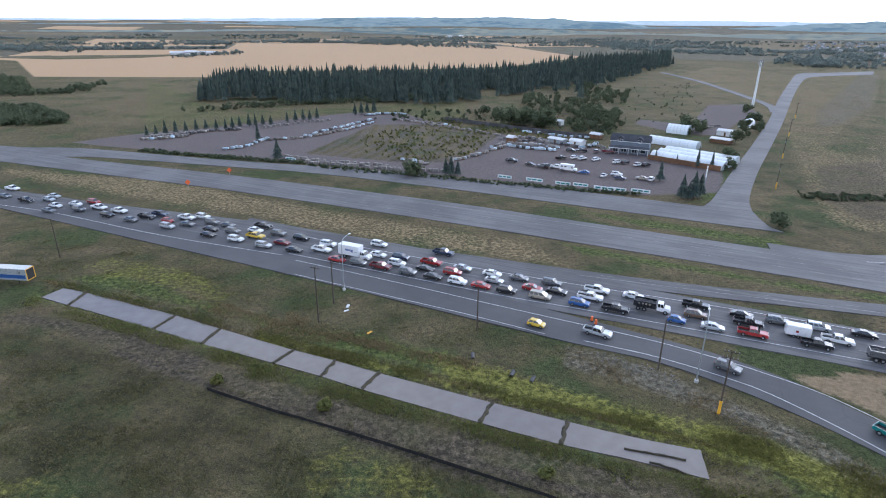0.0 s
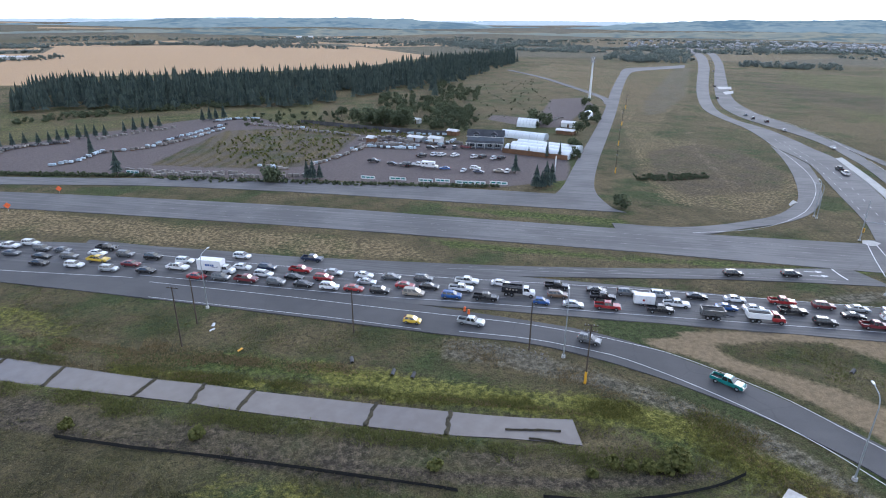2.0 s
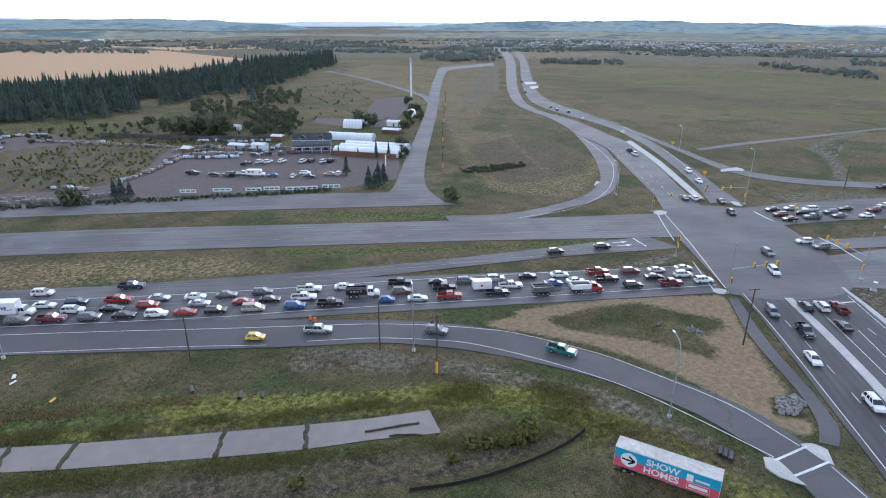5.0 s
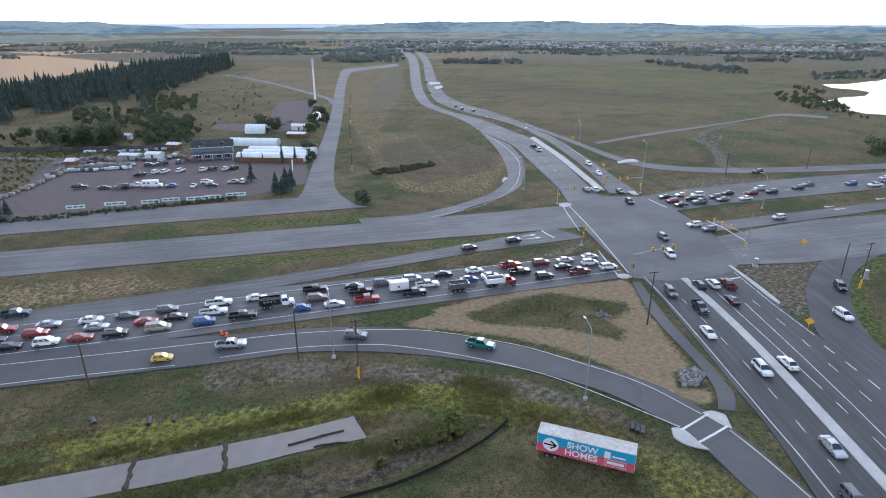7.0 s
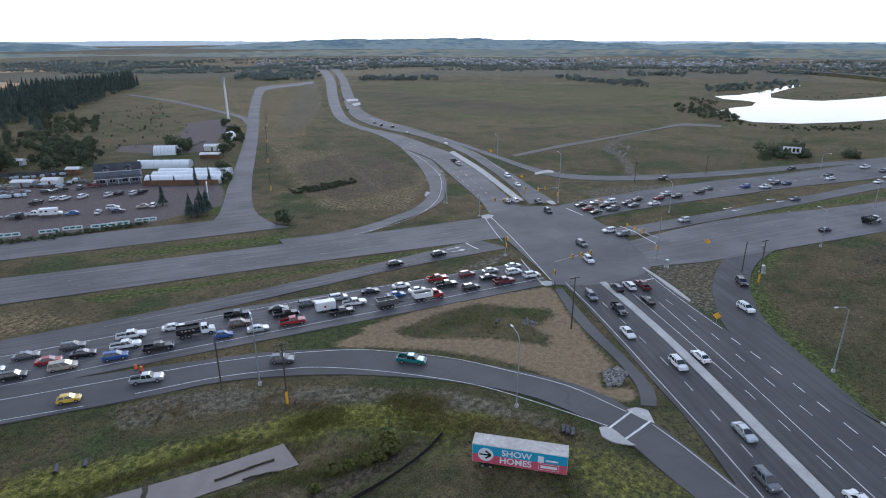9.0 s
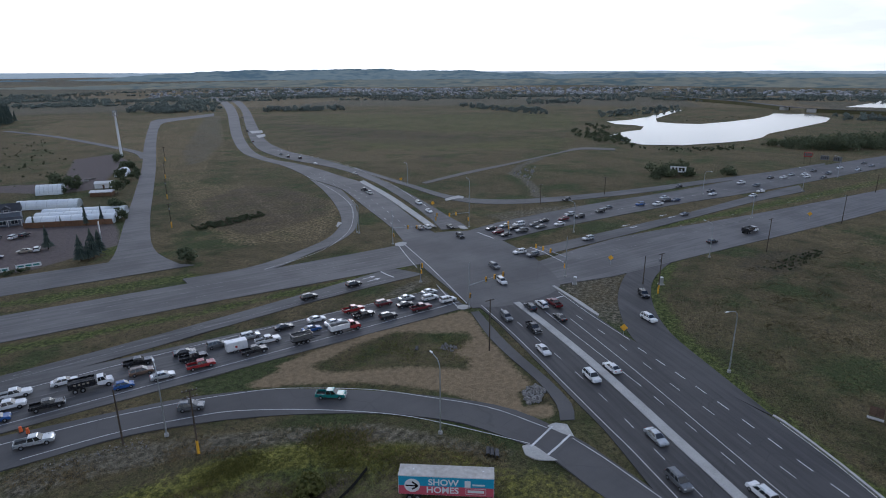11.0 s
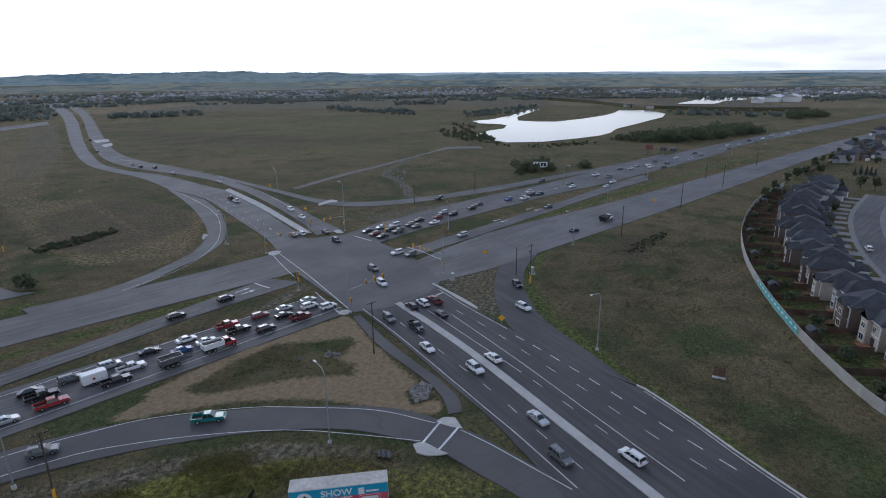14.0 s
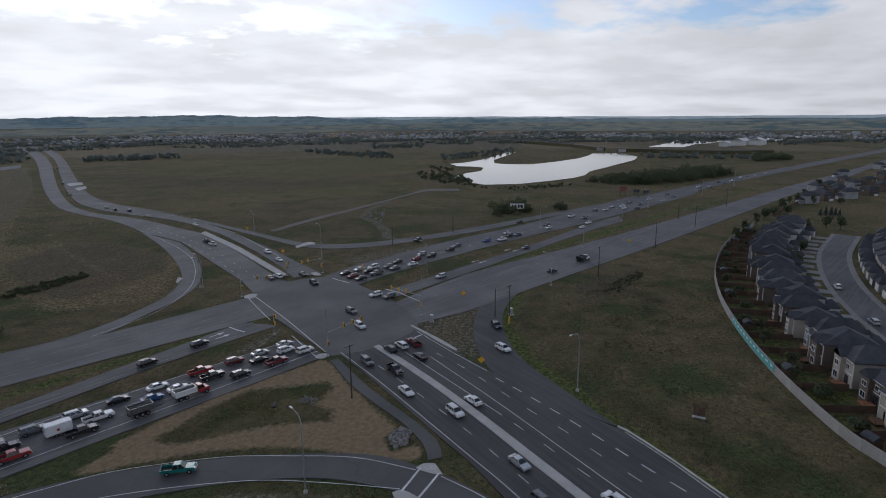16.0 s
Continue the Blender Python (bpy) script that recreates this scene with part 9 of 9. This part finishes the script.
order = [3, 1, 0, 2, 4, 5, 1, 0, 2, 3, 5, 1, 4, 2, 0, 5, 1, 2, 4, 0, 3, 5]
n_lots = int((arc[-1] - 6) / 10.6)
for k in range(n_lots):
    c, d, n = on_wall(6 + 10.6 * k)
    turn = math.degrees(math.atan2(n.y, n.x)) - 90
    p = c + n * (19.5 + 1.6 * math.sin(k * 2.3))
    put_house(order[k % len(order)], pose(p.x, p.y, 0, 0, 0, turn) @ Matrix.Diagonal((0.82, 0.95, 0.98 + 0.08 * math.sin(k * 1.7), 1)))
    q = c + n * (5 + 4 * math.sin(k * 3.1)) + d * (2.5 * math.cos(k * 1.9))
    leafy_tree(q.x, q.y, rng.uniform(2, 4.5), rng.uniform(0.9, 1.8), "small dark green tree in a back garden", "back garden trees", "leafy_tree", LEAVES_DARK)
    slab("pavement_drive", [tuple(p + n * 10.5 - d * 2.6), tuple(p + n * 14 - d * 2.6), tuple(p + n * 16.9 - d * 2.6)], [tuple(p + n * 10.5 + d * 2.6), tuple(p + n * 14 + d * 2.6), tuple(p + n * 16.9 + d * 2.6)], 0.038, 0.3, CONCRETE_OLD, "grey concrete driveway before the garage", "driveway", n=3)
    e, d2, n2 = on_wall(6 + 10.6 * k - 5.3)
    fence([tuple(e + n2 * 0.4), tuple(e + n2 * 6), tuple(e + n2 * 12.5)], 1.75, "lot_fence", "dark brown board fence between back gardens", FENCE_BROWN, 3.0, "garden fences")
# garden sheds and lawns
for k in range(1, n_lots, 3):
    c, d, n = on_wall(6 + 10.6 * k)
    p = c + n * 3.0 + d * 2.5
    ob = empty("garden_shed", pose(p.x, p.y, 0, 0, 0, math.degrees(math.atan2(d.y, d.x))))
    bm = bmesh.new()
    box(bm, 0, 0, 1.0, 2.6, 2.2, 2.0)
    part("wall", bm, FENCE_BROWN, ob)
    gable_roof(ob, 0, 0, 2.0, 2.6, 2.2, 0.7, 0.15)
    tagged(ob, "small brown garden shed with shingle roof", "shed", "garden sheds")
# street behind the houses
street_in, street_out, walk_in = [], [], []
for s in np.linspace(0, arc[-1], 14):
    c, d, n = on_wall(min(max(s, 1.1), arc[-1] - 1.1))
    walk_in.append(tuple(c + n * 36.2))
    street_in.append(tuple(c + n * 38))
    street_out.append(tuple(c + n * 47))
slab("road_street", street_in, street_out, 0.05, 0.3, ASPHALT, "residential street curving behind the houses", "road", n=50)
slab("pavement_walk", walk_in, street_in, 0.03, 0.3, CONCRETE_OLD, "grey concrete pavement along the street", "pavement", n=50)
slab("pavement_street", street_out, [tuple(Vector(p) + (Vector(p) - Vector(q)).normalized() * 2.0) for p, q in zip(street_out, street_in)], 0.06, 0.3, CONCRETE_OLD, "grey concrete pavement along the street", "pavement", n=50)
for k, s in enumerate((30, 62, 84, 96, 118, 140)):
    c, d, n = on_wall(s)
    p = c + n * (39.5 if k % 2 else 33)
    vehicle(("suv", "sedan", "pickup", "suv", "sedan", "suv")[k], ("white", "grey", "black", "silver", "black", "white")[k], p.x, p.y, math.degrees(math.atan2(d.y, d.x)), "parked by the residential street", "cars on the street")
for k in range(1, n_lots):
    c, d, n = on_wall(4 + 10.6 * k)
    p = c + n * 62
    if 6 < k:
        put_house(order[(k + 3) % len(order)], pose(p.x, p.y, 0, 0, 0, math.degrees(math.atan2(n.y, n.x)) + 90))
for k, (x, y) in enumerate([(462.1, -108.6), (483.2, -121.8), (506.1, -136.5), (529.6, -127.8), (557.0, -144.2), (595.1, -164.7), (667.0, -181.5), (489.4, -122.1), (529.3, -142.3), (565.3, -162.7), (606.0, -185.8), (652.3, -211.1), (494.2, -140.4), (522.9, -160.6), (553.9, -179.7), (773.9, -245.3)]):
    put_house((1, 2, 5)[k % 3], pose(x, y, 0, 0, 0, 25 + 90 * (k % 2)) @ Matrix.Diagonal((0.8, 0.8, 0.85, 1)))
for k, (x, y) in enumerate([(319.3, -44.8), (339.7, -52.3), (362.8, -60.8), (384.3, -68.5), (403.6, -76.6), (423.9, -84.6), (441.6, -92.6), (459.9, -100.9), (451.3, -108.8), (360.2, -94.4), (355.6, -99.7), (397.3, -82.8), (362.6, -81.6), (346.4, -82.1), (519.3, -137.3), (571.4, -139.9), (463.1, -128.0), (498.9, -113.6), (293.9, -68.3), (266.1, -61.2)]):
    leafy_tree(x, y, rng.uniform(4.5, 8), rng.uniform(1.6, 2.8), "dark green garden tree among the houses", "garden trees", "leafy_tree", LEAVES_DARK)
for x, y in [(403.3, -101.6), (406.7, -105.3), (405.2, -107.7), (405.5, -110.0), (404.1, -111.9)]:
    spruce(x, y, rng.uniform(5, 7), 1.5, "small dark spruce in the park by the houses", "park spruces")
fence([(394.6, -75.1), (454.3, -99.8), (539.1, -135.5), (657.5, -184.3)], 2.0, "boundary_fence", "dark board fence between highway field and houses", FENCE_BROWN, 6.0)

# far town: many small roofs, their colour greyed and lightened for haze
TOWN = surface("hazed_town_roofs", (0.20, 0.21, 0.215), (0.42, 0.42, 0.41), 0.02, 0.004, 0.9, relief=0)
heap, town = Heap(), random.Random(17)
for k in range(900):
    a = town.choice((town.uniform(30, 58), town.uniform(44, 72), town.uniform(62, 108), town.uniform(84, 110)))
    r = town.uniform(1700, 2090)
    x, y = r * math.sin(radians(a)), r * math.cos(radians(a))
    z, w, d, h, t = height(x, y), town.uniform(7, 12), town.uniform(6, 9), town.uniform(2.4, 4.4), town.uniform(0, 3.1)
    c, s = math.cos(t), math.sin(t)
    pts = [(x + c * px - s * py, y + s * px + c * py, z + pz) for px, py, pz in ((-w / 2, -d / 2, -1), (w / 2, -d / 2, -1), (w / 2, d / 2, -1), (-w / 2, d / 2, -1), (-w / 2, -d / 2, h), (w / 2, -d / 2, h), (w / 2, d / 2, h), (-w / 2, d / 2, h), (-w / 2, 0, h + 1.8), (w / 2, 0, h + 1.8))]
    heap.add(pts, [(0, 1, 5, 4), (2, 3, 7, 6), (1, 2, 6, 9, 5), (3, 0, 4, 8, 7), (4, 5, 9, 8), (6, 7, 8, 9)])
tagged(heap.object("far_town", TOWN), "hazy far town of small houses", "town", kind="stuff")

# causeway and bridge beyond the lake
BANK = surface("grassy_embankment", (0.075, 0.078, 0.034), (0.125, 0.112, 0.058), 0.8, 0.05, 0.95)
def causeway(line, top, material, wide, label):
    a = [(x - wide * 0.30, y - wide * 0.95) for x, y in line]
    b = [(x + wide * 0.30, y + wide * 0.95) for x, y in line]
    return slab("road_causeway", a, b, top, top + 0.5 if material is BANK else 0.8, material, label, "causeway", n=24)


WAY = [(1440.5, 344.9), (1299.7, 224.0), (1199.4, 140.5), (1098.4, 79.8), (1055.1, 40.2), (1038.7, -29.2), (1025.0, -109.1), (1055.2, -182.1)]
causeway(WAY, 6.0, ASPHALT_OLD, 6.0, "pale road deck on the causeway beyond the lake")
causeway(WAY[:4], 5.1, BANK, 9.0, "grassy causeway embankment beyond the lake")
causeway(WAY[4:], 5.1, BANK, 9.0, "grassy causeway embankment beyond the lake")
for x, y in WAY[3:5]:
    bm = bmesh.new()
    box(bm, 0, 0, 2.6, 4.0, 13.0, 5.2, bevel=0.1)
    ob = tagged(mesh_object("bridge_abutment", bm, CONCRETE), "pale concrete bridge abutment beside the lake", "abutment", "bridge abutments")
    ob.matrix_basis = pose(x, y, height(x, y) - 0.2, 0, 0, -17)

# farm buildings, white barn, billboards, boards and stones
def barn(x, y, heading, l, w, h, label):
    ob = empty("barn", pose(x, y, height(x, y), 0, 0, heading))
    bm = bmesh.new()
    box(bm, 0, 0, h / 2, l, w, h)
    part("wall", bm, WHITE_TRIM, ob)
    gable_roof(ob, 0, 0, h, l, w, h * 0.5, 1.0, material=WHITE_TRIM)
    bm = bmesh.new()
    box(bm, l / 2 + 0.05, 0, h * 0.35, 0.1, w * 0.3, h * 0.7)
    part("door", bm, PAINTS["grey"], ob)
    tagged(ob, label, "barn", "white barns")


for (x, y), (l, w, h) in zip([(1326.4, -179.8), (1331.1, -209.2), (1273.3, -143.9)], ((60, 24, 9), (40, 26, 10), (30, 16, 7))):
    barn(x, y, -20, l, w, h, "large white barn beside the far lake")
for (x, y), (l, w, h) in zip([(-457.2, 1041.4), (-437.0, 1041.2), (-418.3, 1055.8), (7.1, 2033.9), (45.0, 2100.1)], ((30, 10, 4), (18, 9, 5), (34, 10, 4), (16, 9, 5), (14, 9, 5))):
    barn(x, y, 5, l, w, h, "white farm building at the field edge")


def billboard(x, y, heading, w, h, up, panel, bars, label):
    ob = empty("billboard", pose(x, y, height(x, y), 0, 0, heading))
    for s in (-0.35, 0.35):
        bm = bmesh.new()
        rod(bm, (s * w, 0.2, 0), (s * w, 0.2, up + h * 0.5), 0.12, seg=6)
        part("post", bm, POLE_WOOD, ob)
    bm = bmesh.new()
    box(bm, 0, 0, up + h / 2, w, 0.2, h)
    board = part("panel", bm, panel, ob)
    bm = bmesh.new()
    for k in range(4):
        box(bm, (k - 1.5) * w * 0.22, -0.12, up + h * 0.5, w * 0.12, 0.03, h * 0.6)
    part("shape_bar", bm, bars, board)
    tagged(ob, label, "billboard")


facing = lambda p: heading_of(p, (0, 0)) + 90
for p, w, h, up, a, b, text in zip([(367.5, 77.1), (458.5, 15.1), (472.2, 5.7), (469.2, -1.7)], (9, 5, 5, 5), (3.5, 3, 3, 3), (2, 5, 2, 2), (WHITE_PLASTIC, PAINTS["red"], PAINTS["grey"], PAINTS["grey"]), (PAINTS["black"], PAINTS["teal"], PAINTS["black"], PAINTS["black"]),
                                   ("white billboard with dark upright shapes", "red and green roadside billboard", "dark backs of roadside billboards", "dark backs of roadside billboards")):
    billboard(*p, facing(p), w, h, up, a, b, text)
fx, fy = [(119.1, -13.5)][0]
board = empty("site_board", pose(fx, fy, 0, 0, 0, facing((fx, fy))) @ Matrix.Scale(0.75, 4))
for s in (-0.75, 0.75):
    bm = bmesh.new()
    box(bm, s, 0, 1.75, 1.42, 0.08, 2.4)
    part("panel", bm, FENCE_BROWN, board)
bm = bmesh.new()
for s in (-1.4, 0, 1.4):
    box(bm, s, 0.1, 1.4, 0.12, 0.12, 2.9)
    rod(bm, (s, 0.1, 1.6), (s, 1.6, 0.05), 0.06, seg=5)
part("brace", bm, POLE_WOOD, board)
bm = bmesh.new()
box(bm, 0, -0.6, 0.12, 3.4, 1.1, 0.25, bevel=0.04)
part("ballast", bm, CONCRETE, board)
tagged(board, "brown timber site board on braced posts in the field", "sign")

ROCK = surface("pale_rubble", (0.20, 0.19, 0.175), (0.42, 0.40, 0.37), 2, 0.6, 0.9, vary=0.3)
heap, rr = Heap(), random.Random(23)
def stones(outline, n, seed, lo, hi):
    for x, y in between(outline, n, seed):
        s = rr.uniform(lo, hi)
        z = height(x, y) + s * 0.2
        ring = [(x + s * rr.uniform(0.7, 1.2) * math.cos(a), y + s * rr.uniform(0.7, 1.2) * math.sin(a), z - s * 0.4) for a in [k * 1.2566 + rr.uniform(0, 0.4) for k in range(5)]]
        up = [(x + (q[0] - x) * 0.6, y + (q[1] - y) * 0.6, z + s * rr.uniform(0.35, 0.6)) for q in ring]
        heap.add(ring + up + [(x, y, z + s * 0.65)], [(k, (k + 1) % 5, 5 + (k + 1) % 5, 5 + k) for k in range(5)] + [(5 + k, 5 + (k + 1) % 5, 10) for k in range(5)])
stones([(92.8, 44.0), (96.5, 42.7), (95.3, 40.2), (91.1, 39.2), (88.7, 41.0)], 220, 61, 0.18, 0.42)
stones([(103.2, 69.4), (103.2, 65.5), (99.9, 64.7), (99.2, 68.1)], 60, 62, 0.12, 0.3)
stones([(363.4, 165.9), (346.9, 167.0), (321.1, 164.4), (309.1, 151.2), (266.4, 122.0), (262.5, 117.4), (303.6, 145.1)], 50, 63, 0.3, 0.8)
stones([(29.6, 99.5), (43.5, 91.3), (41.7, 87.5), (29.4, 95.3)], 120, 64, 0.06, 0.16)
tagged(heap.object("rubble", ROCK), "pale rubble stones by the drains", "stones", kind="stuff")


def culvert(x, y, heading, r=0.45):
    ob = empty("culvert_pipe", pose(x, y, height(x, y) - 0.35, 0, 0, heading))
    bm = bmesh.new()
    for k in range(16):
        a, b = radians(22.5 * k), radians(22.5 * (k + 1))
        q = [(u * math.cos(t), v, r + u * math.sin(t)) for t in (a, b) for u, v in ((r, -0.7), (r * 0.86, -0.7), (r, 1.2), (r * 0.86, 0.9))]
        vs = [bm.verts.new(p) for p in q]
        bm.faces.new((vs[0], vs[1], vs[5], vs[4]))
        bm.faces.new((vs[0], vs[4], vs[6], vs[2]))
        bm.faces.new((vs[1], vs[3], vs[7], vs[5]))
    part("pipe", bm, DARK_STOCK, ob)
    # black disc near the back of the pipe stands for the shade inside
    bm = bmesh.new()
    rod(bm, (0, 0.85, r), (0, 0.9, r), r * 0.88, seg=16)
    part("inside_shade", bm, FABRIC_AND_SHADE, ob)
    tagged(ob, "corrugated metal culvert pipe end in the grass bank", "culvert", "culvert pipes")


for (x, y), a in zip([(5.5, 96.0), (12.4, 90.2), (15.8, 88.4), (96.1, 72.3), (72.0, 39.8), (72.1, 39.1), (72.3, 38.3)], (0, -20, -25, -60, -60, -60, -60)):
    culvert(x, y, a, 0.36)
LITTER = [([(-21.7, 116.3), (-21.7, 114.1), (-15.4, 104.6)], (WHITE_PLASTIC, WHITE_PLASTIC, SIGNAL_YELLOW))]
for pts, mats in LITTER:
    for (x, y), mt in zip(pts, mats):
        bm = bmesh.new()
        box(bm, 0, 0, 0.12, 1.1, 0.6, 0.08, bevel=0.03)
        for v in bm.verts:
            v.co.z += 0.12 * math.sin(v.co.x * 2.4)
        ob = tagged(mesh_object("discarded_sheet", bm, mt), "crumpled discarded plastic sheet lying in the grass", "litter", "litter")
        ob.matrix_basis = pose(x, y, 0.0, 0, 0, rng.uniform(0, 90))
